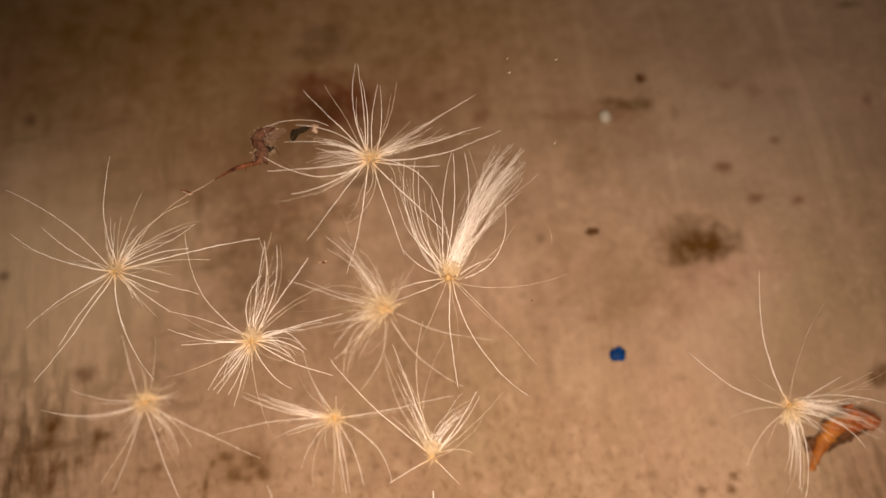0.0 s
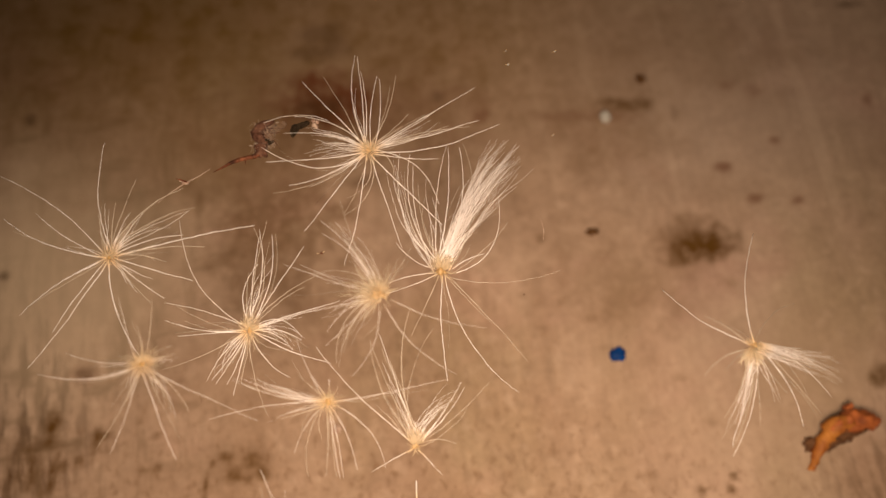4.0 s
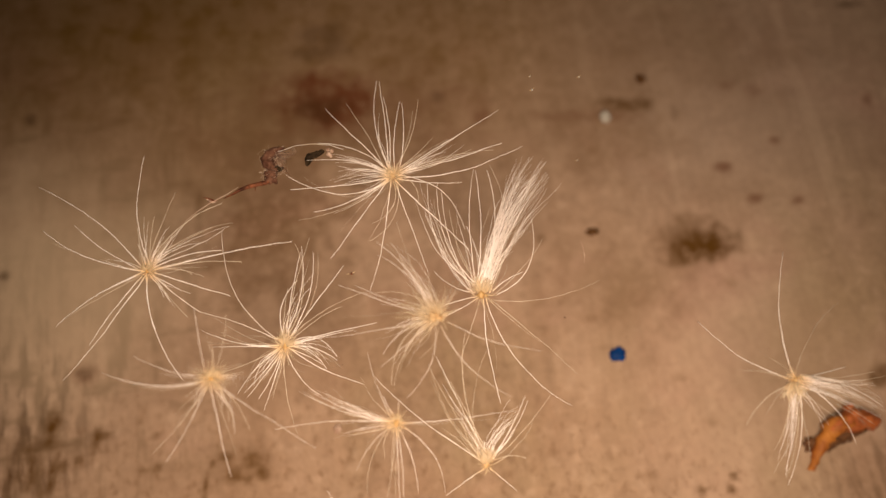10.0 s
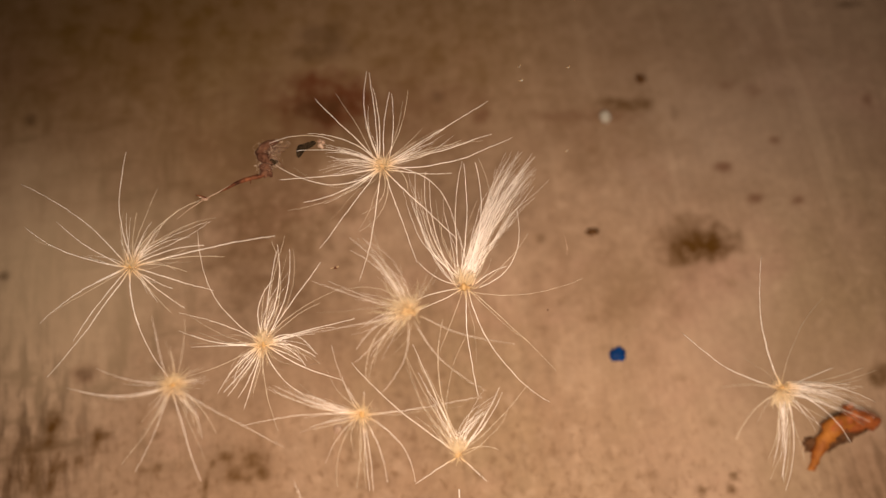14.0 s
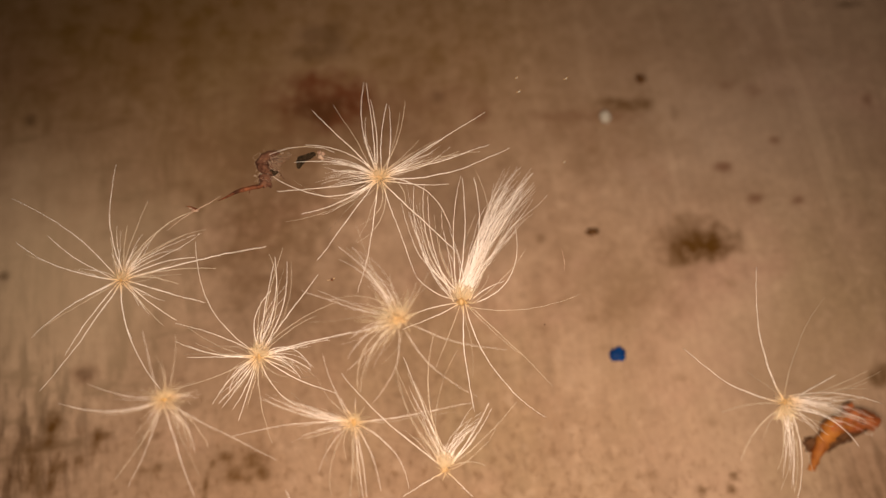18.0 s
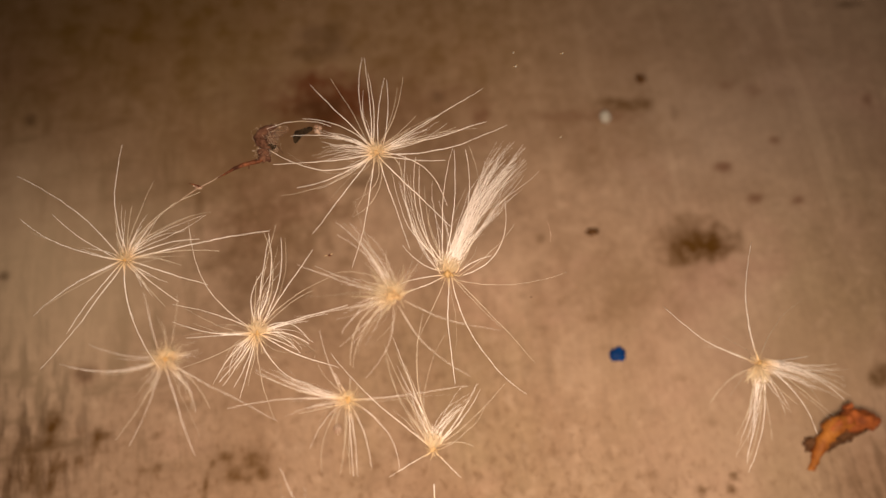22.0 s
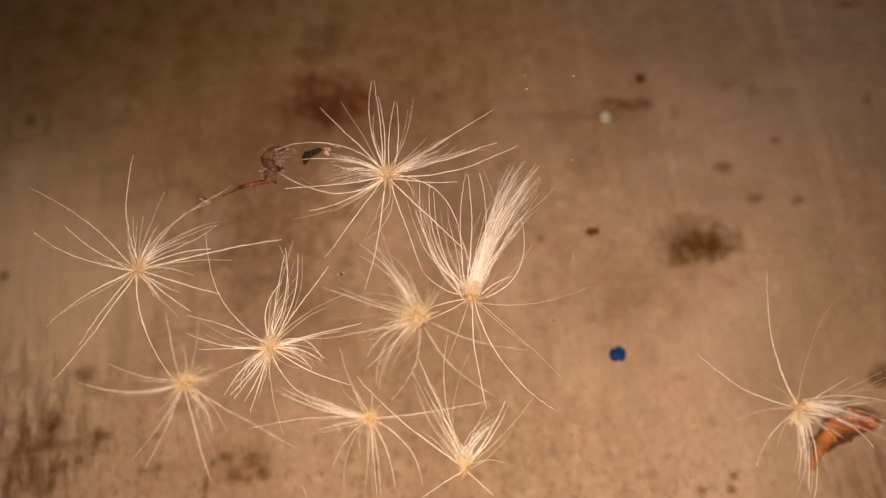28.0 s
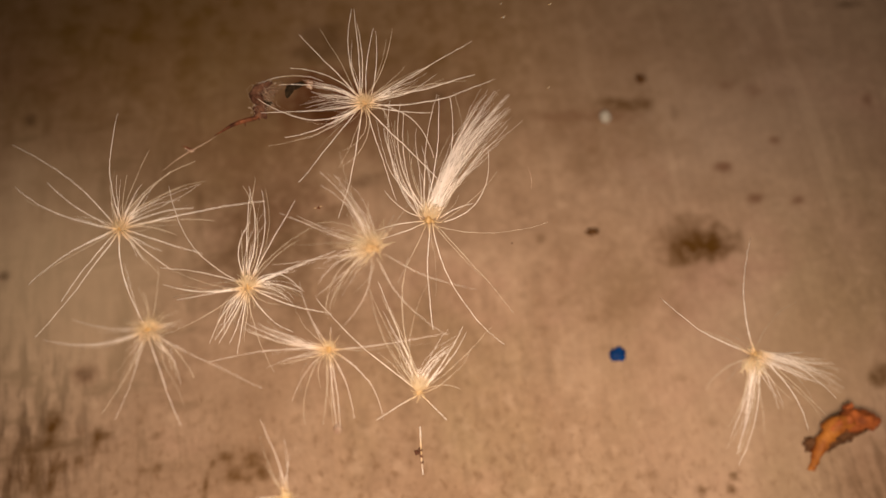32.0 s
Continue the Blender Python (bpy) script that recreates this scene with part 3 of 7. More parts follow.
def dry_stalk():
    """A reddish twig that ends in a woolly brown clump with loose fibres; its origin is the clump."""
    u = UNIT * 0.906
    rng = random.Random(5)
    thing = tagged(new("dry_stalk"), "reddish dry stalk with a woolly brown clump, caught in silk", "plant debris")
    bm = bmesh.new()
    tube(bm, chain([(-82, -58, 0), (-66, -51, 1), (-50, -43, 2), (-34, -38, 2), (-20, -35, 1), (-8, -33, 0), (2, -28, 0), (5, -18, 0)], u), [0.6 * u, 2.0 * u, 3.3 * u, 4.2 * u, 3.8 * u, 4.4 * u, 4.8 * u, 3.4 * u], 10)
    for v in bm.verts:
        v.co += v.co.normalized() * 1.6 * u * noise.noise(v.co / (4 * u))
    tube(bm, chain([(-26, -36, 0), (-24, -42, 3), (-24, -46, 4)], u), [1.4 * u, 1.1 * u, 0.6 * u], 5)
    part("twig", bm, TWIG, thing, "reddish brown twig")
    bm = bmesh.new()
    for k, (x, y, a, b) in enumerate([(3, -26, 11, 9), (-1, -19, 8, 8), (6, -16, 8, 8), (10, -8, 6, 6)]):
        lump(bm, (x * u, y * u, 0), (a * u, b * u, b * u), 0.9, 3, k + 0.9)
    part("knob", bm, WOOL, thing, "dark knob at the twig's end")
    bm = bmesh.new()
    tube(bm, chain([(6, -6, 0), (0, 0, 2), (-3, 8, 2), (2, 17, 1), (12, 23, 0), (22, 26, 0), (29, 27, 0)], u), [8 * u, 10 * u, 10.5 * u, 9 * u, 7 * u, 5 * u, 2 * u], 12)
    for v in bm.verts:
        v.co += v.co.normalized() * 6 * u * noise.noise(v.co / (5 * u))
    clump = part("clump", bm, WOOL, thing, "curled woolly brown husk")
    for k, (x, y, r) in enumerate([(-14, -14, 3.5), (-4, -11, 4), (8, -11, 3), (34, 25, 3.5), (27, 30, 2.5)]):
        bm = bmesh.new()
        lump(bm, (x * u, y * u, 2 * u), (1.0 * r * u, 0.4 * r * u, 0.6 * r * u), 1.0, 2, k + 5.5)
        part("silk_tuft", bm, CHAFF, clump, "whitish tuft of silk")
    bm = bmesh.new()
    for k, (x, y, r) in enumerate([(19, -10, 5), (14, -6, 4), (24, -8, 2.5)]):
        lump(bm, (x * u, y * u, 0), (1.2 * r * u, 0.8 * r * u, r * u), 0.9, 2, k + 8.5)
    part("scrap", bm, DARK, thing, "black scrap")
    bm = bmesh.new()
    for k in range(120):
        d = Vector((rng.gauss(0, 1), rng.gauss(0, 1), rng.gauss(0, 0.7))).normalized()
        c = Vector((rng.uniform(-8, 24) * u, rng.uniform(-20, 24) * u, 0))
        e = d.cross(Vector((rng.gauss(0, 1), rng.gauss(0, 1), rng.gauss(0, 1))))
        far = rng.uniform(6, 14) * u
        tube(bm, [c, c + d * 0.4 * far + e * 4 * u, c + d * 0.8 * far + e * 5 * u, c + d * far - e * 1 * u], [0.26 * u, 0.25 * u, 0.22 * u, 0.12 * u], 4)
    veil = bmesh.new()
    for k, (x, y, a, b) in enumerate([(14, 20, 14, 8), (28, 17, 13, 8), (39, 21, 9, 5), (4, 12, 12, 10), (20, 6, 11, 8)]):
        lump(veil, (x * u, y * u, -2 * u), (a * u, b * u, 0.5 * b * u), 1.2, 3, k + 2.6)
    part("silk_veil", veil, VEIL, clump, "thin pinkish veil of silk")
    tagged(part("wool", bm, CHAFF, clump, "loose brown wool round the clump"), kind="stuff")
    for k in range(9):
        a = radians(rng.uniform(0, 60) if k < 6 else rng.uniform(300, 345))
        n = rng.uniform(18, 48)
        c = rng.uniform(-9, 9)
        bm = bmesh.new()
        tube(bm, chain([(0, 6, 0), (n * 0.5 * math.cos(a) - c * math.sin(a), 6 + n * 0.5 * math.sin(a) + c * math.cos(a), 2), (n * math.cos(a), 6 + n * math.sin(a), -2)], u), [0.9 * u, 0.8 * u, 0.4 * u], 4)
        part("fibre", bm, WOOL, clump)
    return thing


def frass():
    u = UNIT * 0.906
    thing = tagged(new("black_chaff"), "small black scrap beside a whitish blob, caught in silk", "plant debris")
    bm = bmesh.new()
    for k, (x, y, a, b) in enumerate([(-10, -9, 5, 8), (-6, -2, 6, 7), (0, 2, 7, 6), (7, 5, 7, 5), (14, 8, 5, 4)]):
        lump(bm, (x * u, y * u, 0), (a * u, b * u, b * u), 0.6, 3, k + 3.1)
    part("scrap", bm, DARK, thing)
    bm = bmesh.new()
    for k, (x, y, a) in enumerate([(28, 5, 5), (33, 10, 3.5), (26, 12, 3.5), (31, 1, 3)]):
        lump(bm, (x * u, y * u, 0), (a * u, a * u, a * u), 0.8, 2, k + 7.7)
    part("silk_blob", bm, PALE, thing, "whitish silk blob")
    bm = bmesh.new()
    tube(bm, chain([(-62, 8, 0), (-30, 19, 0), (0, 22, 0), (30, 20, 0), (52, 12, 0)], u), [0.45 * u] * 5, 4)
    part("silk_thread", bm, HAIR, thing, "curved pale thread")
    return thing


def chip():
    u = UNIT * 0.906
    thing = tagged(new("pale_chaff"), "pale flake of chaff on a silk thread", "plant debris")
    bm = bmesh.new()
    lump(bm, (0, 0, 0), (8 * u, 2.6 * u, 2.4 * u), 0.9, 2, 1.3)
    lump(bm, (-6 * u, 3 * u, 0), (5 * u, 1.4 * u, 1.4 * u), 0.9, 2, 4.3)
    part("flake", bm, PALE, thing)
    bm = bmesh.new()
    tube(bm, chain([(2, 1, 0), (-8, 5, 1), (-17, 7, 2)], u), [2.2 * u, 1.5 * u, 0.4 * u], 6)
    part("barb", bm, TWIG, thing, "reddish barb of the flake")
    bm = bmesh.new()
    tube(bm, chain([(-50, -36, 0), (-28, -18, 0), (0, 0, 0), (24, 12, 0), (44, 25, 0)], u), [0.6 * u, 0.7 * u, 1.5 * u, 0.9 * u, 0.5 * u], 5)
    part("silk_thread", bm, CHAFF, thing)
    return thing


def dangler():
    u = UNIT * 0.856
    thing = tagged(new("hanging_scrap"), "tiny dark scrap hanging on a pale hair", "plant debris")
    bm = bmesh.new()
    tube(bm, chain([(0, 44, 0), (1, 10, 0), (2, -10, 0), (5, -40, 0)], u), [1 * u, 1.2 * u, 1.2 * u, 0.8 * u], 5)
    part("hair", bm, HAIR, thing)
    bm = bmesh.new()
    for k, (x, y, a) in enumerate([(-6, 0, 4), (0, 4, 3.5), (2, -8, 3), (3, -18, 2.5), (-2, -2, 3)]):
        lump(bm, (x * u, y * u, 0), (a * u, a * u, a * u), 1.0, 2, k + 2.2)
    part("scrap", bm, WOOL, thing)
    return thing


def speck(label, material, size, seed, thread=0):
    """A speck on the web, dust and drawn glints alike, with a short bit of silk."""
    u = UNIT * 0.892
    thing = tagged(new("dust_and_glint"), label, "dust")
    bm = bmesh.new()
    lump(bm, (0, 0, 0), (size * u, 0.8 * size * u, 0.8 * size * u), 0.9, 2, seed)
    part("grain", bm, material, thing)
    if thread:
        bm = bmesh.new()
        tube(bm, chain([(-thread, -1, 0), (0, 0, 0), (thread * 0.6, 3, 0)], u), [0.5 * u] * 3, 4)
        part("silk_thread", bm, HAIR, thing)
    return thing


stalk, knot, flake, scrap = dry_stalk(), frass(), chip(), dangler()
dot = speck("tiny dark speck on a hair-thin thread", TWIG, 2.7, 0.7, 9)
# white grains stand in for light that glints on the silk
glint = speck("white grain drawn as a glint on unseen silk", WHITE, 2.2, 1.9, 5)
glint_low = speck("white grain drawn as a glint on unseen silk", WHITE, 1.5, 2.7, 3)
glint_side = speck("white grain drawn as a glint on unseen silk", WHITE, 1.3, 4.7, 3)
glint_far = speck("white grain drawn as a glint on unseen silk", WHITE, 1.7, 3.4, 4)
mote = speck("tiny dark mote floating by the silk", WOOL, 1.4, 5.4)


def loose_hair():
    u = UNIT * 0.892
    thing = tagged(new("loose_hair"), "short loose pale hair adrift on the silk", "hair")
    bm = bmesh.new()
    tube(bm, chain([(-5, 20, 0), (-1, 8, 0), (2, -6, 0), (1, -20, 0)], u), [0.25 * u, 0.45 * u, 0.45 * u, 0.25 * u], 5)
    part("bristle", bm, PALE, thing)
    return thing


hair = loose_hair()

# ---- the slab, with gentle unevenness, out to the horizon ----
def slab():
    """The slab's sheet, fine where the stains and brown patches lie, which it carries as four masks: dun, rust, umber
    and soot.
    """
    fine = 0.0006
    xs = [-3.0, -0.8, -0.22] + [-0.09 + fine * i for i in range(301)] + [0.22, 0.8, 3.0]
    ys = [-3.0, -0.8, -0.22] + [-0.066 + fine * i for i in range(241)] + [0.22, 0.8, 3.0]
    verts, ragged = [], []
    for y in ys:
        for x in xs:
            near = max(abs(x), abs(y)) < 0.1
            verts.append((x, y, 0.00022 * noise.noise((x * 60, y * 60, 0)) + 0.0001 * noise.noise((x * 260, y * 170, 3)) if near else 0.0))
            ragged.append([noise.noise((x * 230, y * 230, z)) + 0.6 * noise.noise((x * 620, y * 620, z)) if near else 0.0 for z in (5.0, 9.0)])
    wide = len(xs)
    faces = [(r * wide + k, r * wide + k + 1, (r + 1) * wide + k + 1, (r + 1) * wide + k) for r in range(len(ys) - 1) for k in range(wide - 1)]
    place, shift = np.array(verts), np.array(ragged) * 0.5
    clean = {DUN: 1.0, RUST: 1.0, UMBER: 1.0, SOOT: 1.0}
    for x, y, rx, ry, power, tone in BLOTS:
        away = np.hypot((place[:, 0] - x) / rx + shift[:, 0], (place[:, 1] - y) / ry + shift[:, 1])
        mask = np.clip((1.2 - away) / 0.95, 0, 1)
        clean[tone] = clean[tone] * (1 - power * mask * mask * (3 - 2 * mask))
    me = bpy.data.meshes.new("ground")
    me.from_pydata(verts, [], faces)
    me.attributes.new("stain", "FLOAT_COLOR", "POINT").data.foreach_set("color", np.stack([1 - clean[k] for k in (DUN, RUST, UMBER, SOOT)], 1).ravel())
    me.polygons.foreach_set("use_smooth", [True] * len(faces))
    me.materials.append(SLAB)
    return tagged(new("ground", me), "weathered brown slab with brushed streaks, pits and stains", "ground", kind="structure")


slab()


def blade(spine, width, curl, crumple, seed, roll=0.0):
    """A crumpled strip of dry petal along a spine, curled across."""
    bm = bmesh.new()
    rows, step = [], 6
    for i in range(step * (len(spine) - 1) + 1):
        k = min(i // step, len(spine) - 2)
        s = i / step - k
        p, w = spine[k].lerp(spine[k + 1], s), width[k] * (1 - s) + width[k + 1] * s
        last = len(spine) - 1
        way = (spine[min(k + 1, last)] - spine[max(k - 1, 0)]).lerp(spine[min(k + 2, last)] - spine[k], s).normalized()
        side = way.cross(Vector((0, 0, 1))).normalized()
        up = side.cross(way)
        side, up = math.cos(roll) * side + math.sin(roll) * up, math.cos(roll) * up - math.sin(roll) * side
        row = []
        for j in range(15):
            f = -1 + 2 * j / 14
            a = radians(curl * f)
            q = p + w * (math.sin(a) / math.sin(radians(max(curl, 40))) * side + (math.cos(a) - 0.6) * up)
            edge = 1 + 0.5 * noise.noise(Vector((i * 0.55, seed, f * 0.4))) * abs(f)
            q = p + (q - p) * edge
            q += Vector((0.6, 0.6, 1.0)) * crumple * noise.noise(q / 0.0011 + Vector((seed, 0, 0)))
            q.z = max(q.z, 0.00025)
            row.append(bm.verts.new(q))
        rows.append(row)
    for a, b in zip(rows, rows[1:]):
        for j in range(14):
            bm.faces.new((a[j], a[j + 1], b[j + 1], b[j]))
    return bm


def petal():
    """A dry petal: a narrow bent leg and a wider crumpled cap that arches over the slab."""
    thing = tagged(new("dried_petal"), "curled orange-brown dried petal lying on the slab", "petal")
    spine = [Vector(p) for p in [(0.05521, -0.03540, 0.00060), (0.05616, -0.03328, 0.00090), (0.05707, -0.03151, 0.00140), (0.05797, -0.03011, 0.00220), (0.05934, -0.02889, 0.00300), (0.06131, -0.02822, 0.00300), (0.06357, -0.02799, 0.00260), (0.06571, -0.02817, 0.00160)]]
    leg = part("petal_leg", blade(spine[:6], [0.0004, 0.0008, 0.0011, 0.0013, 0.0014, 0.0011], 95, 0.00045, 1.0, 0.15), HUSK, thing, "narrow orange leg of the petal")
    cap = part("petal_cap", blade(spine[3:], [0.0006, 0.0011, 0.0015, 0.0016, 0.0010], 110, 0.0009, 4.0, 0.25), CAP, thing, "crumpled red-brown cap of the petal")
    # an added dark strip gives the shadow that lies under the petal's arch
    below = [p + Vector((0.0007, -0.0013, -0.5 * p.z)) for p in spine[2:7]]
    arch_shade = part("petal_shade", blade(below, [0.0004, 0.0013, 0.0018, 0.0016, 0.0007], 70, 0.0005, 7.0, -0.5), SHADE_SHRED, thing, "dark strip drawn as the shade under the arch")
    for ob in (leg, cap, arch_shade):
        mod = ob.modifiers.new("thickness", "SOLIDIFY")
        mod.thickness = 0.00016
    bm = bmesh.new()
    lump(bm, spine[5] + Vector((0.0003, 0.0019, -0.0010)), (0.0007, 0.0006, 0.0006), 1.0, 3, 2.2)
    part("withered_tip", bm, CAP, cap, "dark withered tip")
    bm = bmesh.new()
    lump(bm, (0.05530, -0.03165, 0.0003), (0.0007, 0.0009, 0.0004), 1.0, 3, 6.2)
    lump(bm, (0.05590, -0.03100, 0.0004), (0.0006, 0.0005, 0.0004), 1.0, 3, 9.2)
    part("withered_shred", bm, SHADE_SHRED, leg, "dark shred beside the leg")
    return thing


petal()


def crumb(name, label, category, material, x, y, size, rough, seed, group=""):
    bm = bmesh.new()
    lump(bm, (0, 0, size[2] * 0.75), size, rough, 3, seed)
    ob = part(name, bm, material, None)
    ob.location = (x, y, 0)
    return tagged(ob, label, category, group)


crumb("paint_flake", "chip of bright blue paint lying on the slab", "paint chip", BLUE, 0.02739, -0.01770, (0.001330, 0.001040, 0.000434), 0.45, 1.1)
crumb("chalk_crumb", "small round white crumb on the slab", "crumb", WHITE, 0.02817, 0.02431, (0.000985, 0.001182, 0.000689), 0.20, 2.1)
crumb("dark_crumb", "small dark round crumb on the slab", "crumb", CRUMB, 0.03498, 0.03200, (0.000902, 0.000962, 0.000301), 0.40, 3.1, "dark crumbs on the slab")
crumb("dark_crumb", "dark oblong crumb on the slab", "crumb", CRUMB, 0.02472, 0.00299, (0.001030, 0.000674, 0.000281), 0.50, 5.1, "dark crumbs on the slab")
crumb("chalk_crumb", "tiny white crumb on the slab", "crumb", PALE, -0.01605, -0.02930, (0.000561, 0.000673, 0.000432), 0.40, 6.1)


def grit():
    """Loose dark sand grains, thicker towards the near edge."""
    rng = random.Random(31)
    verts, faces = [], []
    for _ in range(420):
        x = rng.uniform(-0.085, 0.085)
        y = 0.05 - 0.105 * rng.random() ** 0.55
        r = rng.uniform(0.00005, 0.00013)
        b, turn = len(verts), rng.uniform(0, 6.28)
        for k in range(5):
            a = turn + k * 1.2566
            q = r * rng.uniform(0.6, 1.3)
            verts.append((x + q * math.cos(a), y + q * math.sin(a), -0.0001))
        verts.append((x, y, r * 0.7))
        faces += [(b + k, b + (k + 1) % 5, b + 5) for k in range(5)]
    me = bpy.data.meshes.new("grit")
    me.from_pydata(verts, [], faces)
    me.materials.append(TWIG)
    return tagged(new("grit", me), "fine dark sand grains scattered on the slab", "grit", kind="stuff")


grit()


# ---- the swaying of the web in the draught ----
def sway(rows, depth):
    """Rows of seconds, millimetres across and up in the web's frame, and degrees of turn, of nod and of yaw, where they are not nought."""
    full = [(*row, 0.0, 0.0, 0.0)[:6] for row in rows]
    return [(t, WEB @ pose(x / 1000, y / 1000, -depth, nod, yaw, turn)) for t, x, y, turn, nod, yaw in full]


def motions():
    walk(left, sway([
        (0, -41.79, -2.86, -1.2), (0.3, -41.23, -3.82, -1.2), (0.5, -41.46, -4.08, -1.0), (0.8, -40.93, -3.80, -1.3), (1, -42.34, -3.08, -1.0), (1.3, -43.15, -2.26, -1.0), (1.5, -43.33, -2.53, -0.9),
        (1.7, -44.44, 1.77, -1.6), (1.8, -45.38, 3.42, -1.7), (2, -44.10, 2.77, -2.0), (2.3, -43.49, -1.21, -1.1), (2.5, -42.89, -1.43, -1.3), (2.8, -41.06, -1.85, -1.7), (3, -40.57, -3.41, -1.5),
        (3.3, -41.47, -6.31, -0.5), (3.5, -42.56, -4.19, -0.7), (5.5, -41.34, 1.11, -2.4), (5.8, -40.81, -1.73, -1.8), (6, -40.90, -1.43, -1.9), (6.3, -40.12, -0.16, -2.4), (6.5, -38.25, -3.19, -2.2),
        (6.8, -40.45, -4.21, -1.3), (7, -41.23, -3.97, -1.1), (7.3, -38.96, -1.44, -2.4), (7.5, -37.81, -2.31, -2.6), (7.8, -39.39, -3.52, -1.8), (8, -39.36, -3.30, -1.9), (8.5, -36.49, 0.78, -3.7),
        (8.8, -35.97, 1.11, -4.0), (9, -36.05, -0.76, -3.5), (9.3, -37.09, -1.87, -2.9), (9.5, -37.04, -2.31, -2.8), (10, -37.70, -2.86, -2.5), (10.3, -37.54, -1.93, -2.7), (10.5, -37.59, -1.21, -2.9),
        (10.8, -37.88, 2.99, -3.9), (11, -38.01, 4.75, -4.3), (11.3, -37.72, 1.00, -3.4), (11.5, -39.77, -2.86, -1.8), (11.8, -40.94, -1.88, -1.7), (12, -40.10, -0.55, -2.3), (12.3, -39.03, 2.87, -3.5),
        (12.5, -38.56, 4.31, -4.0), (12.8, -38.29, 4.39, -4.1), (13, -39.88, 0.34, -2.6), (13.3, -40.51, -2.38, -1.7), (13.5, -40.21, -2.21, -1.9), (13.8, -40.12, -2.27, -1.9), (14, -39.88, -2.32, -1.9),
        (14.5, -40.54, -2.21, -1.8), (16.5, -39.69, -2.75, -1.5), (16.8, -39.47, -3.28, -1.8), (17, -40.02, -3.52, -1.6), (17.3, -40.35, -3.07, -1.6), (17.5, -39.36, -2.53, -1.6), (18, -41.01, -3.97, -1.2),
        (18.3, -41.26, -3.98, -1.1), (18.5, -42.23, -2.20, -0.6), (18.8, -39.68, -2.59, -1.9), (19, -40.68, -4.08, -2.0), (19.3, -41.79, -3.64, -1.1), (19.5, -42.23, -1.09, 0.4), (19.8, -42.01, -1.64, -1.5),
        (20, -42.01, -1.65, -1.5), (20.3, -42.70, 0.02, -1.7), (20.5, -43.00, 2.55, -2.7), (20.8, -41.55, 2.57, -2.7), (21, -40.90, 0.78, -5.0), (21.3, -41.39, -1.97, -1.6), (21.5, -41.34, -1.65, -0.4),
        (21.8, -40.37, -0.46, -2.3), (22, -40.57, -1.43, -2.6), (22.5, -41.12, -1.54, -2.2), (22.8, -40.20, 0.67, -2.6), (23, -39.80, 1.44, -1.4), (23.3, -40.36, -0.17, -2.3), (23.5, -40.35, -2.31, -2.4),
        (23.8, -39.65, -1.51, -2.2), (24, -39.14, -1.54, -2.8), (24.3, -38.55, -1.20, -2.6), (24.5, -38.36, -1.65, -2.8), (25, -38.47, -1.76, -2.8), (25.5, -38.92, -1.76, -2.3), (27.5, -39.47, -2.75, -2.0),
        (28, -39.03, -2.75, -2.1), (28.5, -39.03, -3.08, -2.0), (29, -40.57, -3.19, -1.5), (29.3, -41.22, -2.04, -1.6), (29.5, -41.01, -1.54, -1.8), (29.8, -39.61, -1.68, -2.2), (30, -39.80, -2.86, -1.8),
        (30.3, -41.72, -1.79, -1.5), (30.5, -41.90, -0.98, -1.7), (30.8, -41.23, -0.20, -2.1), (31, -39.47, 0.45, -2.8), (31.3, -39.83, -1.01, -2.3), (31.5, -40.46, -2.42, -1.7), (31.8, -41.34, -0.45, -2.0),
        (32, -41.23, 2.55, -2.8),
    ], 0.1086))
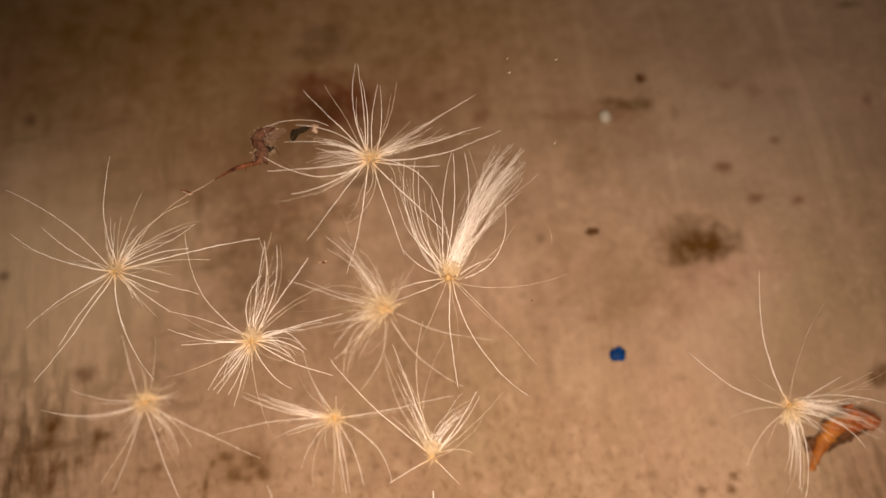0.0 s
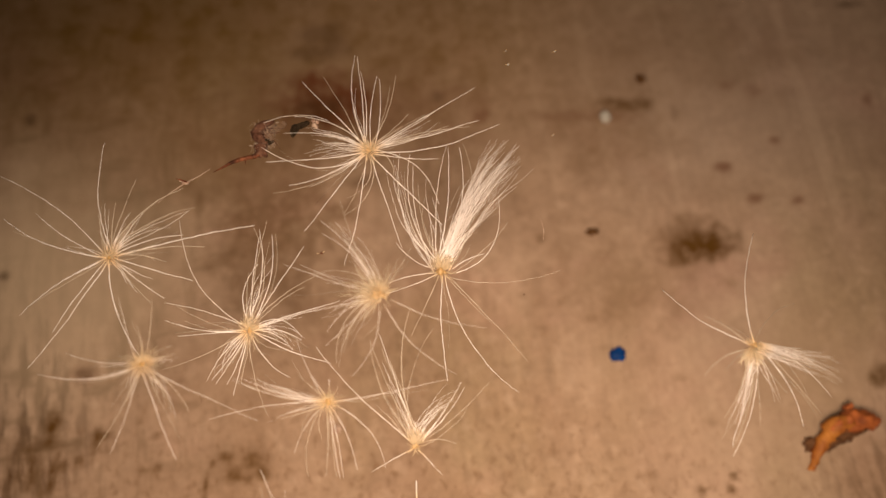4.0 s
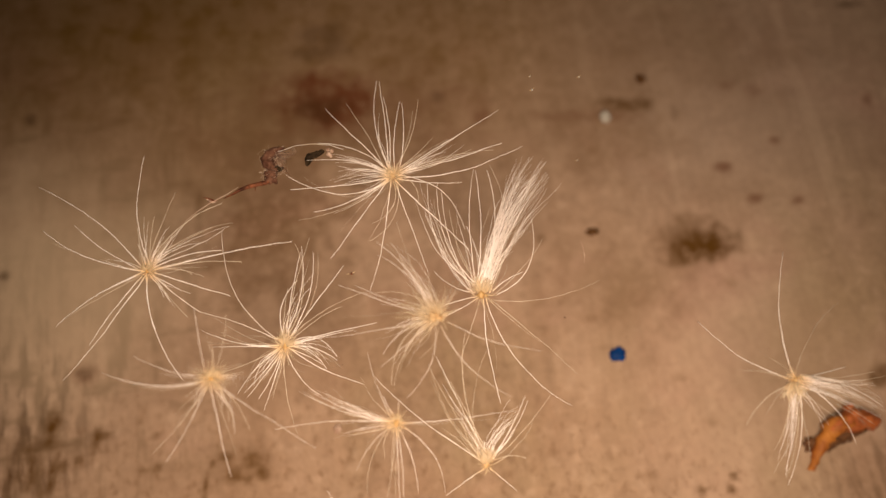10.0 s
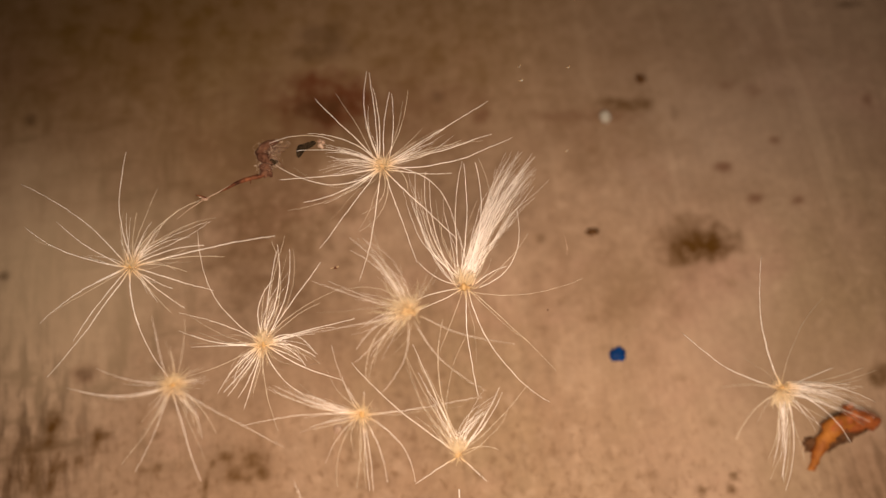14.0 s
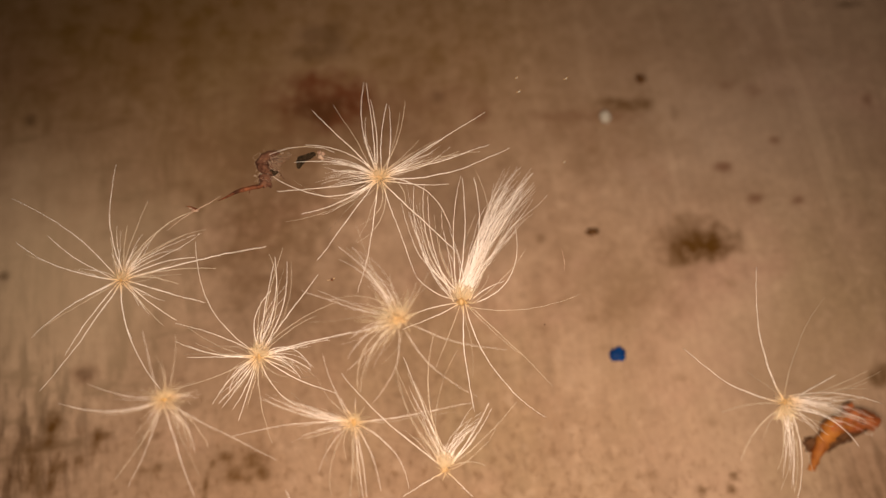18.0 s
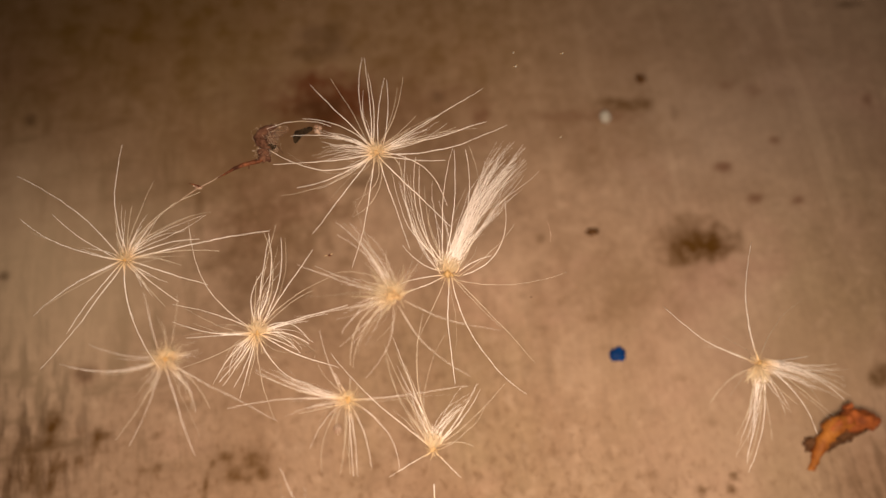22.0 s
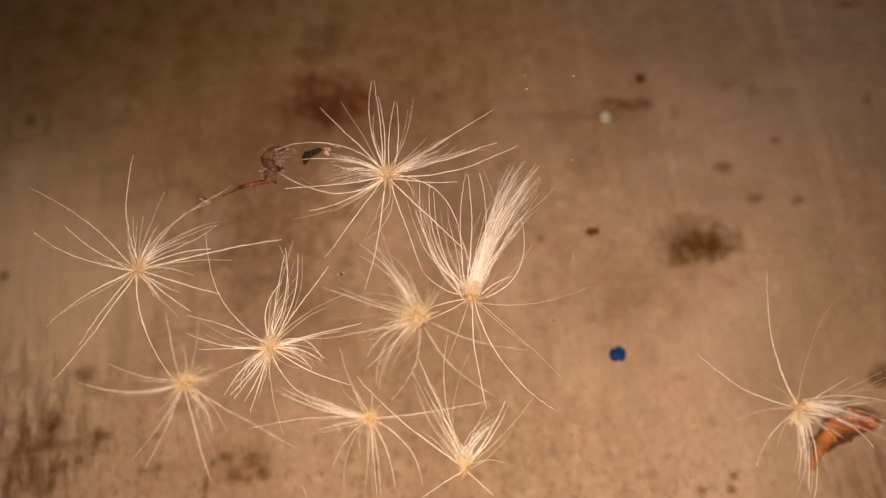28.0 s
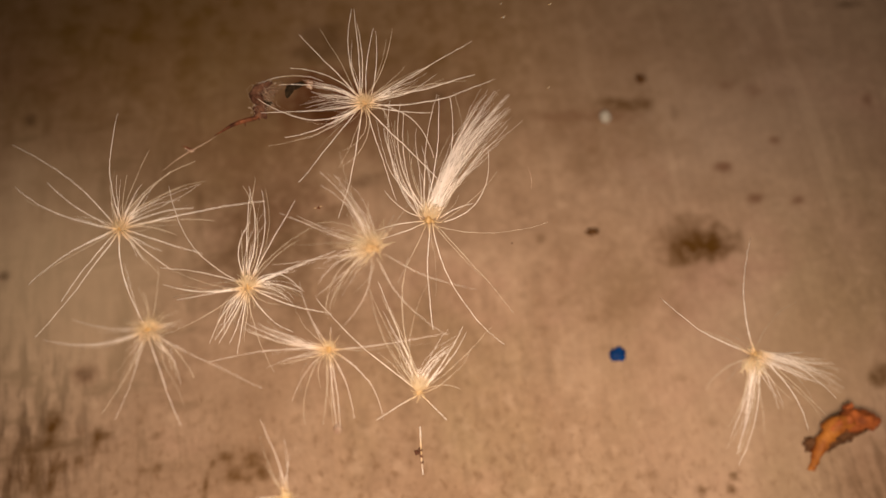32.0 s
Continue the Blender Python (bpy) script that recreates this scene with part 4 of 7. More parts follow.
    walk(top, sway([
        (0, -9.14, 11.42, 0.3), (0.3, -8.37, 9.14, 0.4), (0.5, -8.59, 9.23, 0.5), (0.8, -8.10, 9.09, 0.5), (1, -9.25, 10.98, 0.3), (1.3, -9.16, 10.65, 0.3), (1.5, -10.23, 12.95, 0.2), (1.7, -10.84, 16.23, 0.0),
        (1.8, -11.19, 17.31, -0.0), (2, -9.91, 12.07, 0.2), (2.3, -9.83, 12.20, 0.2), (2.5, -9.58, 11.97, 0.2), (2.8, -7.94, 9.64, 0.4), (3, -7.50, 7.15, 0.6), (3.3, -8.08, 6.39, 0.6), (3.5, -9.36, 10.21, 0.4),
        (5.5, -8.70, 14.05, -1.6), (5.8, -7.96, 10.83, -1.0), (6, -8.26, 11.31, -0.6), (6.3, -7.64, 11.65, -0.7), (6.5, -5.96, 6.16, -0.4), (6.8, -7.96, 9.06, 0.8), (7, -8.91, 11.53, 1.7), (7.3, -7.30, 12.25, 0.3),
        (7.5, -6.07, 8.57, -0.4), (7.8, -6.96, 9.13, 0.4), (8, -7.39, 10.75, 0.9), (8.5, -6.19, 13.93, 0.5), (8.8, -5.41, 12.30, 0.2), (9, -4.76, 8.57, 0.2), (9.3, -5.10, 8.15, 0.4), (9.5, -5.64, 8.80, 0.5),
        (10, -6.29, 9.23, 0.9), (10.3, -6.61, 10.95, 1.0), (10.5, -6.96, 12.62, 1.0), (10.8, -7.43, 16.22, -0.2), (11, -7.28, 16.89, -1.0), (11.3, -6.82, 12.71, -0.1), (11.5, -7.39, 9.23, 0.5), (11.8, -8.68, 13.35, 1.3),
        (12, -8.48, 15.02, 1.9), (12.3, -8.26, 18.63, 1.5), (12.5, -7.72, 19.30, 1.3), (12.8, -7.33, 15.98, 0.2), (13, -7.61, 12.18, -0.4), (13.3, -8.22, 10.57, 0.5), (13.5, -8.05, 11.42, 1.1), (13.8, -8.01, 11.36, 0.8),
        (14, -7.61, 10.43, 0.7), (14.5, -8.26, 11.75, 1.4), (16.5, -7.61, 10.75, 0.4), (16.8, -7.02, 8.86, 0.8), (17, -7.72, 9.34, 1.3), (17.3, -7.82, 10.79, 0.5), (17.5, -7.17, 10.75, -0.1), (18, -7.93, 9.01, 0.9),
        (18.3, -8.06, 9.14, 0.9), (18.5, -9.14, 12.51, 0.7), (18.8, -6.92, 8.00, 1.0), (19, -7.72, 8.46, 0.7), (19.3, -8.91, 11.37, 0.5), (19.5, -9.69, 15.02, 0.8), (19.8, -8.64, 11.42, 0.5), (20, -8.81, 12.18, -1.0),
        (20.3, -9.55, 14.68, -0.2), (20.5, -9.91, 16.34, -1.3), (20.8, -9.53, 18.29, -1.0), (21, -8.37, 12.83, -2.4), (21.3, -8.93, 12.04, 0.4), (21.5, -9.58, 15.02, 0.7), (21.8, -8.44, 13.99, -0.2),
        (22, -8.37, 12.18, 0.0), (22.5, -8.81, 12.95, -0.0), (22.8, -8.73, 16.27, -0.6), (23, -8.59, 16.45, 0.4), (23.3, -8.32, 13.58, -0.1), (23.5, -7.93, 11.09, 0.2), (23.8, -7.76, 11.49, 0.3), (24, -7.50, 11.42, 0.3),
        (24.3, -6.77, 11.07, 0.2), (24.5, -6.84, 10.43, -0.1), (25, -6.62, 9.67, 0.4), (25.5, -7.39, 10.98, 0.4), (27.5, -7.28, 10.10, 0.5), (28, -6.96, 9.34, 0.7), (28.5, -6.96, 8.90, 0.8), (29, -8.15, 10.75, 0.5),
        (29.3, -8.93, 13.12, 0.1), (29.5, -8.59, 11.85, 0.3), (29.8, -7.71, 10.51, 0.5), (30, -7.72, 9.89, 0.7), (30.3, -9.23, 13.25, 0.1), (30.5, -9.36, 13.61, 0.1), (30.8, -9.32, 15.93, -0.5), (31, -8.37, 15.24, -0.5),
        (31.3, -8.26, 12.31, 0.2), (31.5, -8.59, 12.07, 0.3), (31.8, -9.81, 16.28, -0.5), (32, -9.91, 18.42, -1.0),
    ], 0.1076))
    walk(brush, sway([
        (0, 0.86, -3.48, -1.7), (0.3, 2.41, -5.37, 0.1), (0.5, 2.70, -5.44, 0.5), (0.8, 2.55, -5.42, 0.3), (1, 0.42, -3.70, -2.3), (1.3, -0.18, -4.20, -3.2), (1.5, -1.21, -1.64, -4.3), (1.7, -3.30, 1.06, -6.8),
        (1.8, -3.30, 1.48, -6.7), (2, -0.66, -4.46, -3.8), (2.3, -0.01, -3.25, -2.9), (2.5, 0.52, -3.59, -2.2), (2.8, 2.76, -5.55, 0.6), (3, 3.67, -7.93, 1.5), (3.3, 3.62, -7.92, 1.5), (3.5, 1.08, -4.56, -1.6),
        (5.5, -0.98, -1.42, -4.0), (5.8, 0.47, -4.33, -2.3), (6, 0.20, -4.35, -2.7), (6.3, -0.01, -4.25, -3.0), (6.5, 4.22, -9.77, 2.1), (6.8, 2.71, -5.75, 0.5), (7, 1.39, -3.27, -1.0), (7.3, 3.65, -2.74, 2.0),
        (7.5, 4.32, -6.73, 2.5), (7.8, 4.00, -5.43, 2.2), (8, 3.35, -3.70, 1.5), (8.5, 3.78, -1.20, 2.3), (8.8, 5.65, -2.90, 4.6), (9, 6.17, -7.06, 4.9), (9.3, 6.30, -7.16, 5.0), (9.5, 5.41, -6.30, 3.9),
        (10, 4.98, -5.65, 3.4), (10.3, 3.97, -3.76, 2.3), (10.5, 2.92, -2.07, 1.1), (10.8, 0.61, 1.11, -1.6), (11, 0.31, 1.40, -2.0), (11.3, 1.79, -2.59, -0.4), (11.5, 2.59, -5.76, 0.3), (11.8, 2.24, -1.11, 0.3),
        (12, 1.83, 0.42, -0.1), (12.3, 1.64, 3.97, -0.0), (12.5, 2.04, 4.01, 0.5), (12.8, 0.76, 0.51, -1.5), (13, 0.52, -3.27, -2.2), (13.3, 1.99, -4.21, -0.3), (13.5, 1.72, -3.38, -0.6), (13.8, 2.25, -3.40, 0.1),
        (14, 2.81, -4.67, 0.7), (14.5, 2.16, -3.05, 0.0), (16.5, 2.04, -4.56, 0.3), (16.8, 4.01, -6.47, 2.1), (17, 2.92, -6.09, 1.7), (17.3, 1.44, -4.44, -1.1), (17.5, 0.63, -4.56, -3.6), (18, 2.48, -6.52, 0.1),
        (18.3, 1.90, -6.11, -0.6), (18.5, 0.09, -2.83, -2.9), (18.8, 2.62, -7.58, 0.2), (19, 2.59, -6.84, 0.2), (19.3, 1.61, -3.44, -0.8), (19.5, 0.31, 0.10, -1.1), (19.8, 0.24, -3.90, -2.6), (20, -0.02, -3.27, -4.1),
        (20.3, -1.28, -0.79, -4.3), (20.5, -1.10, 0.31, -4.4), (20.8, -0.60, 3.17, -1.7), (21, -1.64, -2.29, -7.3), (21.3, 1.04, -2.66, -1.4), (21.5, 0.42, 0.64, -0.7), (21.8, 1.09, -0.97, -1.2), (22, 0.75, -3.05, -2.6),
        (22.5, 1.08, -2.18, -1.6), (22.8, 0.28, 1.16, -2.1), (23, 0.09, 1.08, -2.9), (23.3, 0.70, -1.79, -1.8), (23.5, 2.26, -4.03, 0.1), (23.8, 2.77, -3.48, 0.8), (24, 2.04, -3.70, -0.3), (24.3, 2.92, -3.97, 0.9),
        (24.5, 2.70, -4.67, 0.3), (25, 3.57, -5.65, 1.5), (25.5, 2.26, -4.24, 0.1), (27.5, 3.03, -5.22, 0.9), (28, 3.57, -5.98, 1.6), (28.5, 4.00, -6.30, 2.1), (29, 1.94, -4.24, -0.4), (29.3, 1.09, -1.66, -1.3),
        (29.5, 1.18, -3.59, -1.3), (29.8, 2.12, -4.71, -0.2), (30, 1.94, -5.44, -0.5), (30.3, 0.65, -1.74, -1.9), (30.5, 0.20, -1.53, -2.4), (30.8, -0.40, 1.34, -3.0), (31, -0.12, 0.64, -2.6), (31.3, 0.50, -2.05, -2.1),
        (31.5, 0.96, -2.40, -1.5), (31.8, -0.52, 2.01, -3.0), (32, -1.64, 3.68, -4.3),
    ], 0.1067))
    walk(mid, sway([
        (0, -6.31, -6.71, -3.6), (0.3, -4.18, -8.38, -3.1), (0.5, -4.30, -8.35, -3.1), (0.8, -3.45, -8.46, -3.4), (1, -6.04, -7.09, -3.4), (1.3, -6.86, -6.48, -3.6), (1.5, -8.34, -5.07, -4.1), (1.7, -10.39, -1.36, -6.3),
        (1.8, -11.35, 0.41, -7.4), (2, -9.03, -3.52, -5.1), (2.3, -8.29, -4.78, -4.4), (2.5, -7.86, -5.56, -3.9), (2.8, -4.89, -7.31, -3.7), (3, -3.62, -9.79, -2.2), (3.3, -4.42, -9.93, -1.7), (3.5, -6.99, -6.81, -3.2),
        (5.5, -6.41, -3.82, -6.0), (5.8, -5.23, -6.90, -3.9), (6, -5.35, -6.13, -4.5), (6.3, -4.59, -5.89, -5.0), (6.5, -1.12, -9.21, -3.8), (6.8, -3.87, -7.44, -4.1), (7, -6.04, -5.36, -4.9), (7.3, -2.75, -4.24, -7.2),
        (7.5, -0.35, -8.54, -4.7), (7.8, -2.09, -8.04, -4.3), (8, -2.86, -6.90, -4.9), (8.5, -0.44, -3.15, -9.2), (8.8, 1.19, -3.51, -9.6), (9, 1.78, -7.09, -6.8), (9.3, 0.79, -7.92, -5.7), (9.5, 0.23, -7.87, -5.5),
        (10, -0.63, -7.57, -5.4), (10.3, -0.99, -6.12, -6.4), (10.5, -1.79, -4.02, -7.8), (10.8, -2.52, -0.92, -10.1), (11, -2.47, -0.26, -10.7), (11.3, -2.30, -4.37, -7.3), (11.5, -4.42, -7.76, -3.5),
        (11.8, -6.15, -3.84, -6.1), (12, -5.48, -2.17, -7.8), (12.3, -4.48, 1.39, -11.2), (12.5, -3.73, 2.11, -12.1), (12.8, -2.58, -1.43, -9.7), (13, -3.47, -5.25, -6.1), (13.3, -4.72, -6.77, -4.2),
        (13.5, -5.17, -6.45, -4.3), (13.8, -4.39, -6.20, -4.9), (14, -3.67, -6.96, -4.5), (14.5, -4.67, -5.69, -5.2), (16.5, -3.72, -7.19, -6.2), (16.8, -2.53, -7.73, -4.4), (17, -3.62, -7.57, -5.0),
        (17.3, -4.59, -6.08, -4.9), (17.5, -3.91, -6.51, -6.8), (18, -4.78, -7.87, -3.3), (18.3, -5.17, -7.67, -3.3), (18.5, -7.48, -4.98, -5.2), (18.8, -3.31, -8.45, -3.4), (19, -4.68, -8.64, -2.7),
        (19.3, -6.78, -5.69, -4.3), (19.5, -8.63, -2.18, -6.4), (19.8, -6.81, -5.76, -4.2), (20, -7.29, -5.56, -4.2), (20.3, -8.45, -3.20, -5.6), (20.5, -9.21, -0.35, -7.7), (20.8, -7.74, 0.77, -9.3),
        (21, -5.93, -6.24, -4.2), (21.3, -6.26, -5.63, -4.5), (21.5, -6.90, -3.25, -6.3), (21.8, -5.24, -3.19, -7.0), (22, -5.35, -5.26, -5.2), (22.5, -6.51, -4.20, -5.6), (22.8, -6.08, -0.65, -8.8),
        (23, -5.46, -0.45, -9.2), (23.3, -5.15, -3.72, -6.6), (23.5, -4.78, -6.24, -4.7), (23.8, -4.18, -5.30, -5.7), (24, -3.62, -6.13, -5.3), (24.3, -2.42, -6.16, -5.8), (24.5, -2.37, -6.99, -5.1),
        (25, -1.99, -7.19, -5.1), (25.5, -2.86, -6.42, -5.4), (27.5, -3.24, -7.19, -4.5), (28, -2.47, -7.67, -4.5), (28.5, -2.27, -8.24, -4.1), (29, -4.59, -6.81, -4.3), (29.3, -6.00, -4.51, -5.6),
        (29.5, -5.83, -5.56, -4.8), (29.8, -3.51, -6.93, -4.6), (30, -3.62, -7.57, -4.1), (30.3, -6.38, -4.97, -5.0), (30.5, -7.08, -4.40, -5.2), (30.8, -6.53, -2.14, -7.3), (31, -4.30, -2.76, -7.8),
        (31.3, -4.40, -5.16, -5.7), (31.5, -5.68, -5.19, -5.2), (31.8, -7.53, -1.57, -7.4), (32, -7.69, 0.09, -8.7),
    ], 0.0948))
    walk(cen, sway([
        (0, -23.51, -11.27, 0.5), (0.3, -22.28, -12.49, -1.3), (0.5, -22.77, -12.55, -1.1), (0.8, -21.92, -12.34, -1.3), (1, -23.83, -11.16, 0.7), (1.3, -24.45, -10.50, 1.6), (1.5, -25.21, -10.10, 2.4),
        (1.7, -26.63, -5.67, 7.2), (1.8, -27.63, -3.67, 9.5), (2, -26.91, -6.38, 6.6), (2.3, -25.36, -9.01, 3.5), (2.5, -25.11, -9.58, 2.8), (2.8, -22.69, -10.93, 0.4), (3, -22.02, -13.18, -2.0),
        (3.3, -21.92, -14.78, -3.6), (3.5, -23.83, -12.02, -0.1), (5.5, -23.75, -8.47, 3.2), (5.8, -22.79, -11.48, -0.1), (6, -23.13, -10.49, 1.0), (6.3, -22.30, -10.07, 1.0), (6.5, -19.80, -13.74, -3.6),
        (6.8, -21.23, -13.10, -2.3), (7, -22.64, -11.80, -0.4), (7.3, -20.47, -9.49, 0.7), (7.5, -19.79, -12.23, -2.2), (7.8, -20.73, -12.65, -2.1), (8, -21.17, -12.02, -1.3), (8.5, -18.41, -7.44, 1.6),
        (8.8, -17.21, -7.42, 1.0), (9, -17.45, -10.53, -1.8), (9.3, -18.38, -11.67, -2.4), (9.5, -18.84, -11.91, -2.4), (10, -19.48, -11.91, -2.1), (10.3, -19.34, -10.67, -1.0), (10.5, -19.48, -9.04, 0.6),
        (10.8, -19.84, -4.94, 4.6), (11, -19.90, -3.62, 5.8), (11.3, -19.95, -8.18, 1.6), (11.5, -21.70, -12.34, -1.4), (11.8, -22.49, -9.57, 1.6), (12, -22.02, -7.88, 2.9), (12.3, -20.75, -3.71, 6.2),
        (12.5, -20.43, -2.36, 7.3), (12.8, -20.69, -4.60, 5.3), (13, -22.02, -9.04, 1.8), (13.3, -22.32, -11.46, -0.3), (13.5, -22.24, -11.27, -0.1), (13.8, -22.05, -11.16, -0.1), (14, -22.13, -11.69, -0.6),
        (14.5, -22.77, -10.96, 0.4), (16.5, -21.61, -12.12, -1.6), (16.8, -20.86, -12.81, -2.2), (17, -21.82, -12.96, -2.3), (17.3, -21.91, -11.85, -0.8), (17.5, -21.29, -11.90, -1.8), (18, -22.67, -13.17, -1.7),
        (18.3, -22.56, -12.84, -1.4), (18.5, -23.94, -10.32, 2.2), (18.8, -21.55, -12.59, -1.7), (19, -22.55, -13.62, -2.6), (19.3, -23.24, -11.73, -0.1), (19.5, -24.15, -8.52, 6.8), (19.8, -23.72, -10.33, 1.4),
        (20, -24.15, -10.12, 2.6), (20.3, -24.97, -8.27, 4.0), (20.5, -25.74, -5.55, 5.4), (20.8, -24.08, -4.62, 6.9), (21, -24.04, -9.48, 2.4), (21.3, -23.52, -10.70, 1.0), (21.5, -23.19, -9.26, 2.2),
        (21.8, -22.28, -8.55, 2.4), (22, -22.87, -10.32, 1.0), (22.5, -23.30, -9.80, 1.7), (22.8, -22.24, -6.47, 4.3), (23, -21.92, -5.87, 4.7), (23.3, -22.53, -8.57, 2.5), (23.5, -22.55, -11.28, 0.0),
        (23.8, -21.83, -10.22, 0.6), (24, -21.60, -10.64, 0.1), (24.3, -20.60, -10.39, -0.1), (24.5, -20.75, -11.07, -0.7), (25, -20.43, -11.39, -1.1), (25.5, -20.86, -10.86, -0.4), (27.5, -21.70, -11.91, -1.0),
        (28, -21.28, -12.12, -1.4), (28.5, -21.17, -12.65, -1.9), (29, -22.66, -12.02, -0.6), (29.3, -23.23, -10.06, 1.5), (29.5, -23.73, -10.42, 1.4), (29.8, -21.97, -11.22, -0.2), (30, -22.13, -12.12, -1.0),
        (30.3, -23.80, -10.13, 1.7), (30.5, -24.36, -9.47, 2.6), (30.8, -23.32, -7.67, 3.7), (31, -21.81, -7.66, 3.0), (31.3, -21.88, -10.06, 0.8), (31.5, -22.66, -11.06, 0.3), (31.8, -23.60, -7.50, 4.0),
        (32, -24.04, -4.69, 6.8),
    ], 0.1044))
    walk(low, sway([
        (0, -32.50, -16.63, 1.4), (0.3, -30.30, -17.59, -0.7), (0.5, -31.17, -16.63, 0.1), (0.8, -29.77, -16.87, -1.3), (1, -32.97, -16.06, 1.8), (1.3, -33.52, -14.68, 2.3), (1.5, -35.34, -15.50, 4.1),
        (1.7, -36.52, -10.09, 5.3), (1.8, -37.75, -5.77, 6.5), (2, -35.91, -6.91, 4.7), (2.3, -34.81, -12.18, 3.6), (2.5, -34.91, -13.21, 3.7), (2.8, -31.16, -15.59, 0.1), (3, -29.43, -17.41, -1.6),
        (3.3, -30.33, -21.10, -0.7), (3.5, -32.95, -17.65, 1.8), (5.5, -31.17, -8.70, 0.1), (5.8, -30.44, -14.45, -0.6), (6, -30.04, -10.59, -1.0), (6.3, -29.47, -12.57, -1.6), (6.5, -27.21, -16.06, -3.8),
        (6.8, -30.09, -17.80, -1.0), (7, -32.59, -15.50, 1.5), (7.3, -28.63, -12.21, -2.4), (7.5, -25.41, -14.09, -5.5), (7.8, -28.02, -16.61, -3.0), (8, -28.92, -15.69, -2.1), (8.5, -24.19, -9.26, -6.7),
        (8.8, -22.25, -8.17, -8.6), (9, -21.73, -10.02, -9.1), (9.3, -23.93, -13.37, -6.9), (9.5, -24.28, -13.62, -6.6), (10, -25.32, -14.09, -5.6), (10.3, -25.43, -14.09, -5.5), (10.5, -25.79, -11.72, -5.2),
        (10.8, -25.24, -6.95, -5.7), (11, -25.16, -5.39, -5.8), (11.3, -24.94, -9.25, -6.0), (11.5, -28.76, -15.32, -2.3), (11.8, -31.91, -14.60, 0.8), (12, -30.55, -11.06, -0.5), (12.3, -28.76, -7.37, -2.3),
        (12.5, -28.10, -4.73, -2.9), (12.8, -25.71, -5.58, -5.3), (13, -27.33, -9.36, -3.7), (13.3, -29.42, -13.90, -1.6), (13.5, -29.04, -13.33, -2.0), (13.8, -29.25, -14.17, -1.8), (14, -29.50, -14.75, -1.5),
        (14.5, -30.55, -13.98, -0.5), (16.5, -29.19, -15.40, -1.8), (16.8, -28.19, -15.64, -2.8), (17, -29.00, -15.22, -2.0), (17.3, -29.71, -14.71, -1.3), (17.5, -28.35, -14.83, -2.7), (18, -30.42, -16.35, -0.7),
        (18.3, -30.78, -16.66, -0.3), (18.5, -33.74, -14.83, 2.6), (18.8, -28.48, -14.93, -2.5), (19, -30.99, -17.67, -0.1), (19.3, -33.02, -16.43, 1.9), (19.5, -34.96, -13.13, 3.8), (19.8, -32.08, -13.69, 1.0),
        (20, -33.34, -14.55, 2.2), (20.3, -34.03, -13.09, 2.9), (20.5, -35.34, -8.60, 4.1), (20.8, -33.10, -7.82, 2.0), (21, -30.04, -12.58, -1.0), (21.3, -32.60, -15.24, 1.5), (21.5, -33.06, -15.03, 1.9),
        (21.8, -30.20, -10.75, -0.9), (22, -30.32, -11.91, -0.8), (22.5, -32.22, -12.66, 1.1), (22.8, -30.69, -9.43, -0.4), (23, -29.66, -8.32, -1.4), (23.3, -29.50, -9.99, -1.6), (23.5, -30.32, -13.80, -0.8),
        (23.8, -29.64, -12.91, -1.5), (24, -28.15, -12.48, -2.9), (24.3, -26.73, -12.64, -4.2), (24.5, -26.64, -13.05, -4.3), (25, -26.64, -12.85, -4.3), (25.5, -27.11, -12.38, -3.9), (27.5, -29.00, -14.75, -2.0),
        (28, -28.15, -14.46, -2.9), (28.5, -27.96, -15.22, -3.0), (29, -30.70, -15.59, -0.4), (29.3, -32.02, -14.60, 0.9), (29.5, -31.93, -12.94, 0.8), (29.8, -28.96, -14.55, -2.1), (30, -29.10, -14.55, -1.9),
        (30.3, -32.47, -14.39, 1.3), (30.5, -33.16, -13.05, 2.0), (30.8, -31.94, -11.68, 0.8), (31, -28.71, -10.49, -2.3), (31.3, -28.31, -13.57, -2.7), (31.5, -30.23, -14.18, -0.8), (31.8, -32.44, -12.18, 1.3),
        (32, -32.22, -8.70, 1.1),
    ], 0.0929))
